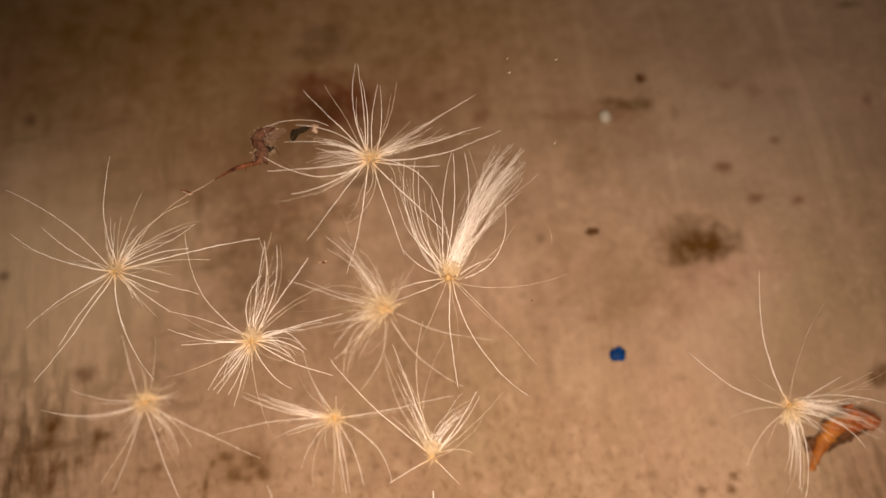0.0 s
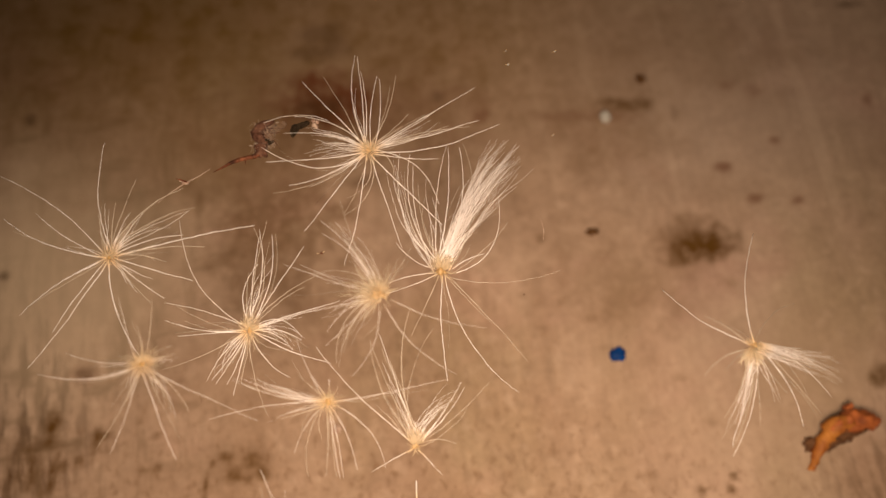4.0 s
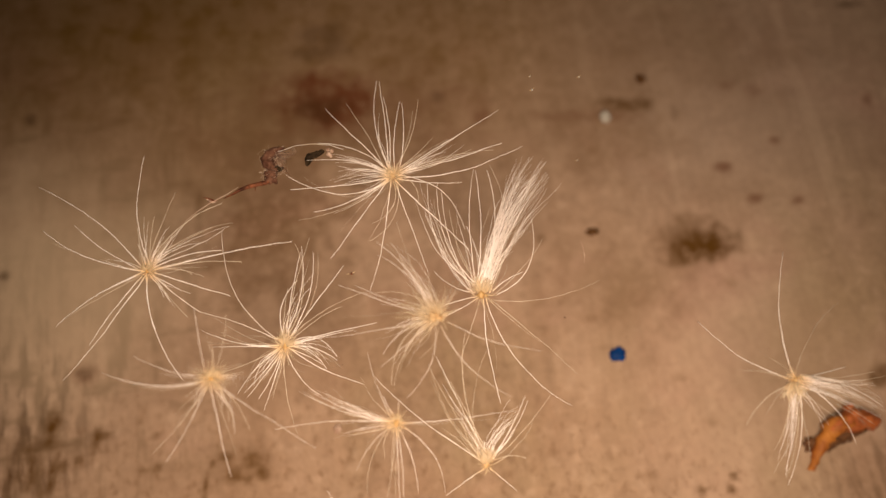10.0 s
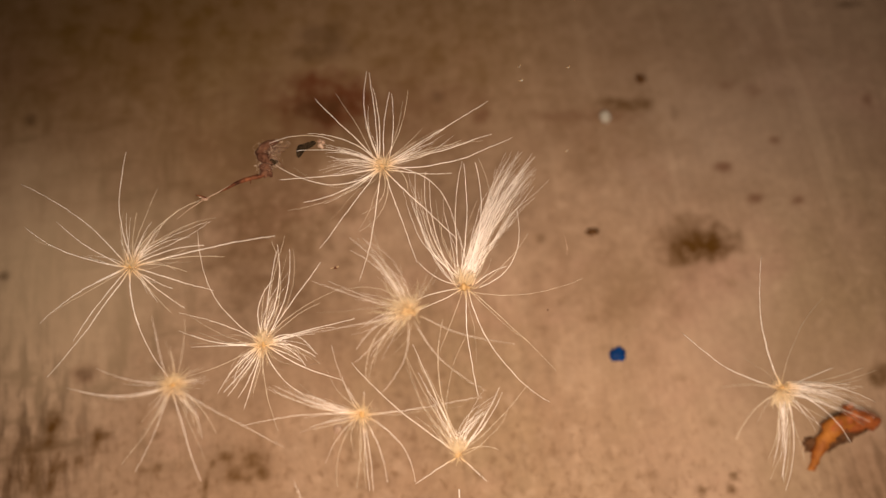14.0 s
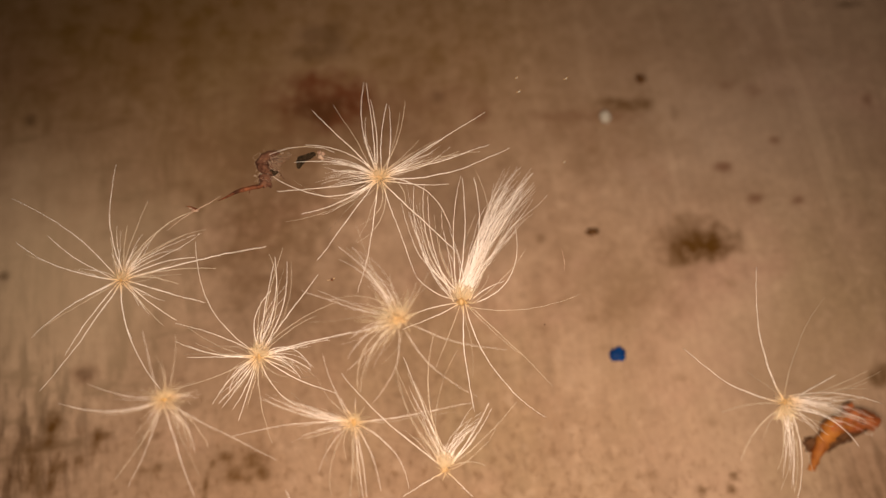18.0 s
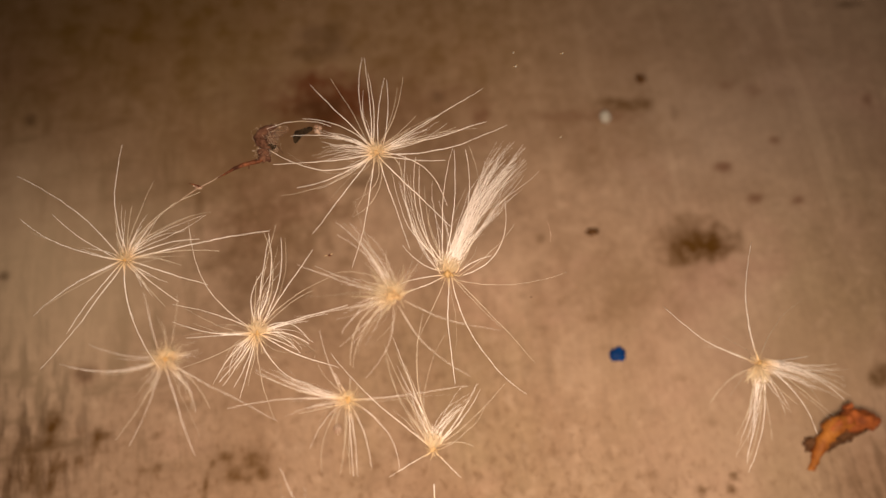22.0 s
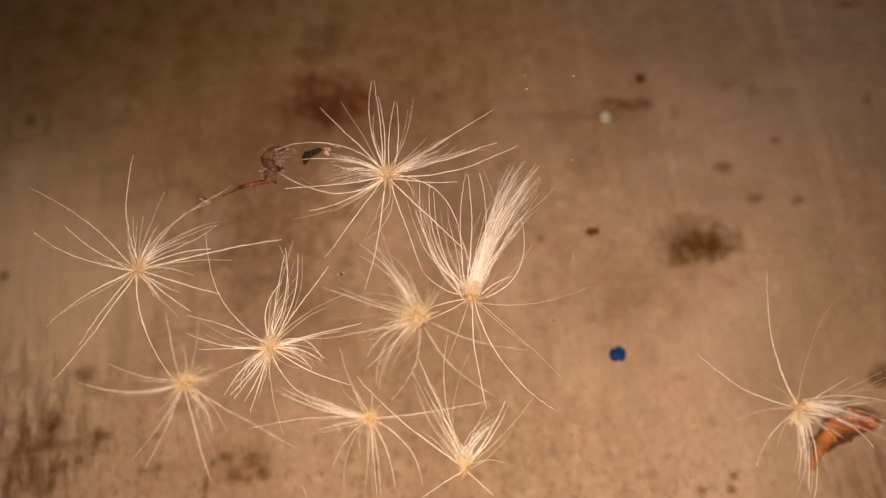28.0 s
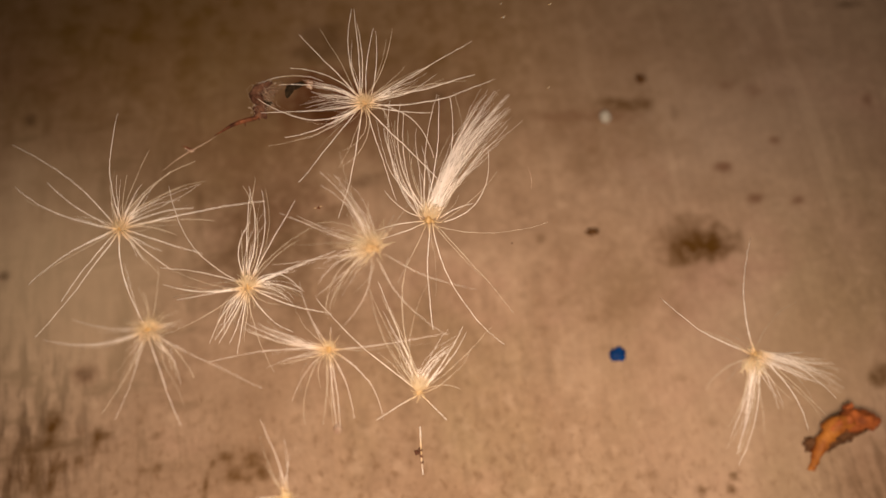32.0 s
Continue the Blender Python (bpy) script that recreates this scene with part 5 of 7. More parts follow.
    walk(bot, sway([
        (0, -12.23, -19.20, -0.5), (0.3, -10.01, -20.30, -1.7), (0.5, -10.75, -19.79, -1.4), (0.8, -9.51, -19.77, -2.3), (1, -12.82, -18.32, -0.5), (1.3, -13.40, -17.81, -0.2), (1.5, -14.89, -17.33, 0.6),
        (1.7, -16.90, -12.93, 0.3), (1.8, -18.26, -10.18, 0.2), (2, -16.16, -13.50, -0.0), (2.3, -14.89, -15.97, 0.1), (2.5, -14.89, -16.85, 0.4), (2.8, -10.98, -18.69, -1.6), (3, -9.29, -21.35, -1.8),
        (3.3, -9.95, -21.92, -1.1), (3.5, -13.02, -18.80, -0.1), (5.5, -11.93, -16.35, -1.9), (5.8, -10.90, -19.45, -1.4), (6, -11.06, -17.82, -2.0), (6.3, -10.29, -17.90, -2.5), (6.5, -6.93, -20.66, -3.8),
        (6.8, -9.68, -19.62, -2.2), (7, -12.23, -17.64, -1.2), (7.3, -8.30, -15.79, -4.8), (7.5, -5.46, -20.47, -5.0), (7.8, -7.55, -20.41, -3.4), (8, -8.40, -19.60, -3.2), (8.5, -4.37, -14.67, -8.1),
        (8.8, -2.72, -14.37, -9.5), (9, -2.50, -18.11, -8.1), (9.3, -3.98, -19.51, -6.4), (9.5, -4.37, -20.07, -5.9), (10, -5.26, -19.79, -5.4), (10.3, -5.38, -18.67, -5.7), (10.5, -5.94, -16.45, -6.3),
        (10.8, -6.34, -12.80, -7.5), (11, -6.44, -11.64, -7.9), (11.3, -5.84, -16.29, -6.4), (11.5, -8.74, -20.07, -2.7), (11.8, -11.44, -15.87, -2.5), (12, -10.60, -13.97, -3.9), (12.3, -9.06, -9.52, -6.8),
        (12.5, -8.45, -7.99, -7.9), (12.8, -7.04, -12.26, -7.2), (13, -8.54, -16.73, -4.2), (13.3, -9.37, -18.58, -2.9), (13.5, -8.93, -18.59, -3.2), (13.8, -9.01, -18.20, -3.3), (14, -9.14, -18.80, -3.0),
        (14.5, -10.20, -17.90, -2.5), (16.5, -8.99, -19.60, -2.7), (16.8, -7.64, -19.47, -3.8), (17, -8.68, -19.49, -3.0), (17.3, -9.37, -18.52, -2.9), (17.5, -8.21, -19.60, -4.4), (18, -10.07, -19.69, -1.9),
        (18.3, -10.58, -19.84, -1.5), (18.5, -13.61, -17.33, -0.5), (18.8, -8.66, -20.16, -2.7), (19, -10.66, -20.47, -1.5), (19.3, -12.93, -17.72, -0.6), (19.5, -15.18, -14.09, 1.8), (19.8, -12.94, -17.83, -0.6),
        (20, -13.90, -17.92, -3.1), (20.3, -15.04, -15.62, 0.1), (20.5, -16.39, -11.71, -2.4), (20.8, -13.84, -10.85, -2.8), (21, -11.34, -19.01, -7.0), (21.3, -12.69, -18.00, -0.7), (21.5, -13.22, -16.06, 2.3),
        (21.8, -10.68, -15.01, -3.4), (22, -10.75, -17.13, -4.5), (22.5, -12.62, -15.95, -1.2), (22.8, -11.30, -12.25, -4.1), (23, -10.36, -11.92, -3.5), (23.3, -10.35, -15.36, -3.5), (23.5, -10.56, -18.11, -4.2),
        (23.8, -9.69, -16.84, -3.4), (24, -8.59, -18.02, -5.5), (24.3, -7.19, -17.92, -4.7), (24.5, -7.22, -18.91, -6.0), (25, -7.12, -18.70, -5.5), (25.5, -7.81, -18.22, -5.7), (27.5, -9.09, -19.01, -2.9),
        (28, -8.21, -19.20, -3.5), (28.5, -7.90, -19.88, -3.4), (29, -10.66, -19.01, -1.8), (29.3, -12.15, -16.58, -1.7), (29.5, -12.33, -17.23, -1.3), (29.8, -9.28, -18.63, -2.9), (30, -9.37, -19.20, -2.6),
        (30.3, -12.63, -16.99, -1.1), (30.5, -13.50, -16.45, -0.7), (30.8, -12.32, -14.38, -2.5), (31, -9.37, -15.08, -4.3), (31.3, -9.01, -18.01, -3.4), (31.5, -10.56, -18.22, -2.2), (31.8, -12.71, -13.85, -2.4),
        (32, -12.92, -11.44, -3.2),
    ], 0.0966))
    walk(btm, sway([
        (0, -1.26, -24.51, -0.9), (0.3, 0.61, -25.70, 0.4), (0.5, 0.78, -25.93, 0.5), (0.8, 0.82, -25.63, 0.6), (1, -2.48, -24.30, -1.9), (1.3, -3.42, -23.85, -2.5), (1.5, -2.99, -22.57, -1.8),
        (1.7, -7.42, -18.68, -4.5), (1.8, -8.60, -17.25, -5.1), (2, -7.48, -22.37, -5.6), (2.3, -4.50, -22.72, -3.2), (2.5, -3.61, -23.89, -2.7), (2.8, -0.26, -25.09, -0.2), (3, 0.67, -27.98, -0.2),
        (3.3, 0.89, -27.20, 0.2), (3.5, -2.48, -24.81, -2.0), (5.5, -3.81, -22.16, -2.4), (5.8, -2.10, -24.60, -1.6), (6, -3.09, -24.51, -2.4), (6.3, -2.39, -24.32, -1.8), (6.5, 3.13, -27.67, 2.0),
        (6.8, 1.85, -24.81, 1.7), (7, -0.24, -22.97, 0.4), (7.3, 3.69, -21.58, 4.2), (7.5, 3.84, -27.16, 2.7), (7.8, 3.51, -25.41, 3.0), (8, 3.02, -24.30, 2.9), (8.5, 4.96, -20.73, 5.5), (8.8, 7.21, -21.08, 7.4),
        (9, 6.59, -25.93, 5.5), (9.3, 6.67, -26.10, 5.5), (9.5, 5.68, -26.14, 4.6), (10, 5.16, -25.53, 4.3), (10.3, 4.78, -23.84, 4.5), (10.5, 3.53, -21.55, 4.1), (10.8, 0.58, -18.57, 2.4), (11, -0.04, -18.08, 2.0),
        (11.3, 0.58, -22.80, 1.2), (11.5, 0.06, -25.93, -0.1), (11.8, 0.98, -20.45, 2.2), (12, 0.78, -19.00, 2.4), (12.3, 1.66, -14.36, 4.5), (12.5, 2.00, -13.90, 4.9), (12.8, -0.52, -18.80, 1.4),
        (13, -1.77, -23.29, -1.0), (13.3, 0.76, -23.99, 1.0), (13.5, 0.98, -23.79, 1.3), (13.8, 1.63, -23.18, 2.0), (14, 1.80, -24.30, 1.8), (14.5, 1.09, -22.97, 1.6), (16.5, 1.39, -24.91, 0.7),
        (16.8, 3.73, -25.12, 3.2), (17, 2.11, -25.43, 1.4), (17.3, 0.79, -24.00, 1.0), (17.5, 0.17, -25.22, -2.2), (18, 0.27, -26.04, 0.0), (18.3, -0.20, -25.41, -0.2), (18.5, -2.07, -22.57, -0.4),
        (18.8, 0.10, -26.71, -0.3), (19, 0.27, -26.44, -1.4), (19.3, -0.24, -22.67, 0.5), (19.5, -1.56, -19.00, 2.1), (19.8, -3.68, -23.49, -2.7), (20, -4.11, -23.29, -5.3), (20.3, -5.05, -20.97, -3.1),
        (20.5, -5.23, -18.39, -2.9), (20.8, -2.30, -15.95, 0.7), (21, -5.03, -24.41, -4.1), (21.3, -0.86, -22.92, -0.1), (21.5, -0.14, -20.13, 1.3), (21.8, 0.00, -20.78, 1.3), (22, -1.16, -23.69, -0.6),
        (22.5, -1.16, -22.16, -0.1), (22.8, -0.76, -18.11, 1.4), (23, -0.75, -18.39, 1.3), (23.3, -1.32, -22.27, -0.3), (23.5, 0.27, -24.61, 0.4), (23.8, 1.32, -23.25, 1.7), (24, 0.58, -24.81, 0.6),
        (24.3, 2.13, -24.54, 2.0), (24.5, 1.69, -25.83, 1.3), (25, 2.41, -25.93, 1.9), (25.5, 1.09, -25.02, 1.0), (27.5, 1.80, -25.43, 1.5), (28, 2.51, -25.93, 2.0), (28.5, 2.92, -26.44, 2.2), (29, 0.88, -24.61, 0.9),
        (29.3, -0.25, -21.65, 0.8), (29.5, -1.56, -23.89, -1.0), (29.8, 0.52, -25.03, 0.5), (30, 0.17, -25.93, -0.1), (30.3, -0.89, -22.54, -0.0), (30.5, -2.07, -22.16, -0.9), (30.8, -1.36, -19.41, 0.5),
        (31, -0.55, -20.73, 0.8), (31.3, -0.74, -23.50, -0.1), (31.5, -0.44, -23.89, -0.0), (31.8, -1.33, -18.65, 0.7), (32, -2.79, -16.96, -0.1),
    ], 0.1003))
    walk(right, sway([
        (0, 39.71, -17.88, 0.2, 0.1, -0.1), (0.5, 39.61, -16.20, -5.6, -3.4, 1.9), (0.8, 40.82, -16.97, -4.7, -1.7, 1.2), (1, 37.72, -15.81, -6.9, -4.2, 2.3), (1.3, 39.51, -16.45, -6.1, -3.1, 0.9),
        (1.5, 33.27, -10.54, -25.5, -16.1, 5.7), (1.8, 35.07, -12.01, -21.3, -12.6, 5.2), (2, 36.63, -14.81, -10.4, -6.3, 3.2), (2.3, 38.99, -17.50, -0.9, -0.5, 0.8), (2.5, 37.53, -15.70, -7.3, -4.4, 2.4),
        (2.8, 42.14, -18.29, -0.7, 0.7, -0.9), (3, 42.39, -19.96, 7.1, 4.1, -2.9), (3.3, 40.04, -15.93, -7.4, -4.5, 1.0), (3.5, 35.64, -10.95, -24.1, -15.1, 5.6), (5.5, 38.62, -14.44, -11.6, -7.1, 3.5),
        (5.8, 40.82, -17.50, -1.9, -0.5, 0.9), (6, 39.82, -14.66, -14.9, -6.7, 3.4), (6.3, 42.65, -20.12, 6.3, 5.1, -1.6), (6.5, 40.31, -16.73, -6.8, -2.2, 1.3), (6.8, 40.30, -11.48, -33.6, -13.6, 5.9),
        (7, 39.11, -13.82, -22.8, -8.5, 4.0), (7.3, 41.61, -19.60, 3.2, 3.8, -1.5), (7.5, 42.09, -18.58, -0.5, 1.5, -1.0), (7.8, 40.82, -16.45, -11.4, -3.1, 0.9), (8, 39.71, -11.24, -36.0, -14.4, 5.5),
        (8.3, 41.09, -13.58, -22.3, -9.3, 3.6), (8.5, 41.30, -17.59, -0.8, -0.5, 0.3), (8.8, 43.18, -20.12, 7.5, 4.7, -2.5), (9, 42.09, -19.67, 6.1, 3.5, -2.5), (9.3, 42.92, -19.85, 6.5, 4.0, -2.4),
        (9.5, 41.89, -18.68, 2.8, 1.6, -1.1), (10, 40.31, -14.90, -13.0, -6.1, 3.1), (10.3, 40.56, -13.84, -20.1, -8.6, 3.5), (10.5, 39.61, -11.34, -31.7, -14.2, 5.4), (10.8, 38.73, -12.26, -25.1, -12.0, 5.1),
        (11, 39.41, -14.81, -13.4, -6.3, 3.2), (11.3, 40.56, -17.24, -1.8, -1.2, 0.9), (11.5, 37.72, -12.83, -17.4, -10.8, 4.7), (11.8, 38.99, -13.58, -15.1, -9.2, 4.0), (12, 38.33, -12.83, -17.4, -10.8, 4.7),
        (12.3, 39.51, -12.53, -20.8, -11.4, 5.0), (12.5, 38.42, -13.72, -14.2, -8.8, 4.1), (12.8, 41.87, -18.29, 1.1, 1.1, -0.0), (13, 39.11, -16.60, -4.2, -2.5, 1.5), (13.5, 38.33, -14.81, -10.4, -6.3, 3.2),
        (13.8, 39.51, -16.72, -3.4, -2.2, 1.5), (14, 38.81, -15.81, -6.9, -4.2, 2.3), (14.3, 38.47, -14.89, -10.2, -6.3, 2.9), (14.5, 36.84, -12.73, -17.7, -11.0, 4.7), (16.5, 39.51, -16.20, -5.6, -3.4, 1.9),
        (16.8, 41.09, -19.07, 6.4, 2.9, -0.6), (17, 40.00, -15.70, -7.3, -4.4, 2.4), (17.3, 37.68, -15.67, -6.6, -4.5, 2.3), (17.5, 38.62, -17.19, -2.2, -1.3, 0.8), (17.8, 40.56, -19.07, 4.2, 2.8, -1.0),
        (18, 39.11, -17.48, -1.2, -0.7, 0.4), (18.3, 40.56, -17.77, -1.4, -0.1, 0.1), (18.5, 39.82, -17.69, -0.5, -0.3, 0.2), (18.8, 40.04, -18.02, 1.0, 0.4, -0.1), (19, 35.15, -12.33, -19.1, -11.9, 5.0),
        (19.3, 36.11, -11.74, -23.7, -13.1, 5.7), (19.5, 36.84, -15.21, -9.0, -5.5, 2.9), (19.8, 38.47, -16.19, -6.0, -3.3, 2.0), (20, 37.13, -14.81, -10.4, -6.3, 3.2), (20.3, 35.07, -9.65, -31.6, -17.5, 7.7),
        (20.5, 37.22, -14.72, -10.7, -6.5, 3.3), (20.8, 36.63, -15.93, -3.9, -3.9, 2.2), (21, 39.41, -16.49, -4.6, -2.7, 1.6), (21.3, 36.11, -12.53, -18.0, -11.5, 4.7), (21.5, 35.94, -11.44, -22.3, -14.0, 5.4),
        (21.8, 37.16, -14.36, -11.1, -7.5, 3.2), (22, 36.24, -13.02, -16.7, -10.3, 4.6), (22.3, 37.94, -13.05, -17.6, -10.5, 3.8), (22.5, 35.45, -10.25, -26.6, -16.8, 5.8), (23, 37.22, -13.62, -14.6, -9.0, 4.2),
        (23.5, 40.90, -16.20, -5.6, -3.4, 1.9), (24, 41.40, -17.78, -0.2, -0.1, 0.1), (24.5, 41.49, -17.69, -0.5, -0.3, 0.2), (25, 41.49, -17.88, 0.2, 0.1, -0.1), (25.5, 40.41, -14.32, -12.1, -7.4, 3.6),
        (27.5, 41.30, -17.98, 0.5, 0.3, -0.2), (28, 40.70, -17.98, 0.5, 0.3, -0.2), (28.3, 41.61, -18.80, 3.1, 2.1, -0.9), (28.5, 40.51, -17.88, 0.2, 0.1, -0.1), (28.8, 40.04, -17.24, -1.4, -1.2, 0.8),
        (29, 37.63, -13.62, -14.6, -9.0, 4.2), (29.3, 39.26, -17.24, -1.0, -1.2, 0.7), (29.5, 40.00, -17.88, 0.2, 0.1, -0.1), (29.8, 39.78, -16.97, -3.5, -1.8, 1.1), (30, 37.83, -15.21, -9.0, -5.5, 2.9),
        (30.3, 38.47, -13.84, -15.1, -8.5, 4.1), (30.5, 38.71, -14.62, -11.1, -6.8, 3.4), (30.8, 40.30, -16.45, -4.5, -2.8, 1.7), (31, 39.91, -15.81, -6.9, -4.2, 2.3), (31.5, 36.63, -11.44, -26.3, -14.0, 5.4),
        (31.8, 37.43, -13.58, -16.1, -9.3, 3.6), (32, 35.74, -12.03, -20.2, -12.6, 5.1),
    ], 0.0975))
    walk(under, sway([
        (0, -16.43, -34.54), (0.3, -14.32, -35.62), (0.5, -15.01, -35.10), (0.8, -13.86, -35.13), (1, -17.00, -33.68), (1.3, -17.60, -33.26), (1.5, -18.99, -32.73), (1.7, -21.05, -28.69), (1.8, -22.43, -26.16),
        (2, -20.21, -29.04), (2.3, -19.01, -31.44), (2.5, -18.99, -32.26), (2.8, -15.35, -34.21), (3, -13.60, -36.61), (3.3, -14.23, -37.17), (3.5, -17.19, -34.15), (5.5, -16.16, -31.79), (5.8, -15.16, -34.79),
        (6, -15.30, -33.20), (6.3, -14.58, -33.31), (6.5, -11.33, -35.94), (6.8, -13.99, -34.95), (7, -16.43, -33.02), (7.3, -12.90, -31.65), (7.5, -9.92, -35.76), (7.8, -11.97, -35.74), (8, -12.75, -34.90),
        (8.5, -8.87, -30.19), (8.8, -7.46, -30.18), (9, -7.07, -33.49), (9.3, -8.56, -34.93), (9.5, -8.87, -35.37), (10, -9.72, -35.10), (10.3, -9.82, -33.98), (10.5, -10.39, -31.89), (10.8, -10.77, -28.39),
        (11, -10.87, -27.27), (11.3, -10.27, -31.71), (11.5, -13.07, -35.36), (11.8, -15.76, -31.46), (12, -14.87, -29.50), (12.3, -14.51, -27.02), (12.5, -14.55, -26.56), (12.8, -12.17, -29.04), (13, -12.88, -32.15),
        (13.3, -13.68, -33.95), (13.5, -13.26, -33.95), (13.8, -13.37, -33.63), (14, -13.45, -34.14), (14.5, -14.49, -33.29), (16.5, -13.31, -34.90), (16.8, -12.12, -34.95), (17, -13.03, -34.81), (17.3, -13.74, -33.98),
        (17.5, -12.56, -34.90), (18, -14.36, -35.00), (18.3, -14.80, -35.09), (18.5, -17.76, -32.73), (18.8, -12.96, -35.41), (19, -14.92, -35.76), (19.3, -17.07, -33.06), (19.5, -19.26, -29.61), (19.8, -17.03, -33.08),
        (20, -18.04, -33.30), (20.3, -19.07, -30.99), (20.5, -20.44, -27.33), (20.8, -18.32, -27.04), (21, -15.58, -34.34), (21.3, -16.88, -33.39), (21.5, -17.38, -31.51), (21.8, -15.06, -30.68), (22, -15.01, -32.55),
        (22.5, -16.81, -31.41), (22.8, -15.62, -27.99), (23, -14.64, -27.54), (23.3, -14.59, -30.77), (23.5, -14.83, -33.49), (23.8, -14.11, -32.44), (24, -12.94, -33.40), (24.3, -11.67, -33.46), (24.5, -11.61, -34.25),
        (25, -11.52, -34.06), (25.5, -12.18, -33.58), (27.5, -13.40, -34.34), (28, -12.56, -34.54), (28.5, -12.28, -35.19), (29, -14.92, -34.34), (29.3, -16.48, -32.19), (29.5, -16.53, -32.64), (29.8, -13.64, -34.05),
        (30, -13.69, -34.54), (30.3, -16.87, -32.49), (30.5, -17.65, -31.89), (30.8, -16.61, -30.03), (31, -13.69, -30.56), (31.3, -13.29, -33.33), (31.5, -14.83, -33.58), (31.8, -16.99, -29.55), (32, -17.19, -27.23),
    ], 0.0929))
    walk(stalk, sway([
        (0, -23.52, 13.36, 3.3), (0.3, -23.12, 10.99, 0.7), (0.5, -23.06, 10.60, -0.3), (0.8, -22.82, 10.69, -0.6), (1, -23.18, 12.47, 0.4), (1.3, -23.27, 12.14, 0.3), (1.5, -23.63, 13.90, 1.6),
        (1.7, -23.98, 17.17, -0.4), (1.8, -24.02, 17.67, -2.1), (2, -23.29, 13.57, -8.9), (2.3, -23.58, 13.52, -3.4), (2.5, -23.52, 13.80, 0.3), (2.8, -22.73, 11.76, -1.5), (3, -22.52, 9.60, -3.1),
        (3.3, -22.72, 8.10, -2.7), (3.5, -23.29, 11.47, 0.4), (5.5, -23.73, 16.23, 3.6), (5.8, -23.29, 13.26, 2.4), (6, -23.40, 13.25, 2.9), (6.3, -23.15, 13.86, 0.8), (6.5, -22.07, 8.17, -4.6),
        (6.8, -22.94, 10.25, 0.3), (7, -23.40, 12.13, 3.9), (7.3, -22.50, 12.94, 3.1), (7.5, -22.19, 10.93, 1.1), (7.8, -22.59, 10.99, 3.4), (8, -22.85, 12.36, 5.7), (8.5, -22.07, 15.12, 5.2), (8.8, -21.44, 13.17, -0.2),
        (9, -21.20, 10.16, -4.7), (9.3, -21.37, 9.79, -2.2), (9.5, -21.75, 10.60, 0.2), (10, -22.29, 10.82, 2.3), (10.3, -22.37, 12.38, 4.0), (10.5, -22.52, 13.57, 5.3), (10.8, -23.05, 17.37, 5.6),
        (11, -23.08, 18.21, 4.6), (11.3, -22.91, 14.29, 3.4), (11.5, -22.96, 10.71, 2.0), (11.8, -23.03, 13.53, 3.9), (12, -22.96, 15.12, 4.9), (12.3, -22.78, 18.42, 5.4), (12.5, -22.52, 19.09, 4.7),
        (12.8, -22.77, 17.37, 4.2), (13, -23.08, 13.68, 2.4), (13.3, -23.13, 11.66, 2.8), (13.5, -23.29, 12.47, 4.4), (13.8, -23.17, 12.34, 4.0), (14, -22.96, 11.69, 3.4), (14.5, -23.19, 12.58, 3.7),
        (16.5, -22.85, 12.70, 5.3), (16.8, -22.53, 10.26, 2.5), (17, -22.95, 10.60, 2.0), (17.3, -22.80, 11.99, 3.7), (17.5, -22.52, 12.70, 4.6), (18, -22.95, 10.37, 1.0), (18.3, -22.83, 10.53, 0.7),
        (18.5, -23.06, 13.47, 2.3), (18.8, -22.37, 10.17, 0.6), (19, -22.62, 10.16, 1.0), (19.3, -22.84, 12.03, 1.4), (19.5, -22.95, 15.12, 2.7), (19.8, -22.87, 13.17, 1.5), (20, -22.85, 14.02, 2.1),
        (20.3, -23.46, 16.19, 1.5), (20.5, -23.52, 17.22, 0.8), (20.8, -23.46, 18.83, 5.4), (21, -23.63, 16.37, 6.3), (21.3, -23.19, 13.88, 5.2), (21.5, -23.40, 16.04, 7.0), (21.8, -23.10, 14.94, 5.2),
        (22, -23.18, 13.60, 3.7), (22.5, -22.95, 13.83, 3.0), (22.8, -23.12, 16.55, 4.9), (23, -23.18, 16.91, 5.2), (23.3, -23.17, 14.90, 4.5), (23.5, -22.85, 12.71, 3.4), (23.8, -22.68, 12.96, 4.1),
        (24, -22.85, 13.38, 4.8), (24.3, -22.44, 13.04, 4.2), (24.5, -22.40, 12.71, 3.9), (25, -22.29, 11.61, 1.6), (25.5, -22.85, 12.71, 4.2), (27.5, -22.40, 11.70, 1.6), (28, -22.29, 10.93, 0.1),
        (28.5, -22.29, 10.60, 0.1), (29, -22.85, 12.03, 2.2), (29.3, -23.07, 13.95, 2.5), (29.5, -22.95, 13.25, 1.4), (29.8, -22.71, 12.30, 1.4), (30, -22.85, 11.47, 1.4), (30.3, -23.34, 14.34, 2.7),
        (30.5, -23.40, 15.01, 2.7), (30.8, -23.44, 16.65, 5.2), (31, -23.18, 16.45, 5.9), (31.3, -23.23, 14.24, 4.6), (31.5, -23.29, 13.47, 4.1), (31.8, -23.63, 16.74, 4.6), (32, -23.73, 19.10, 5.0),
    ], 0.1086))
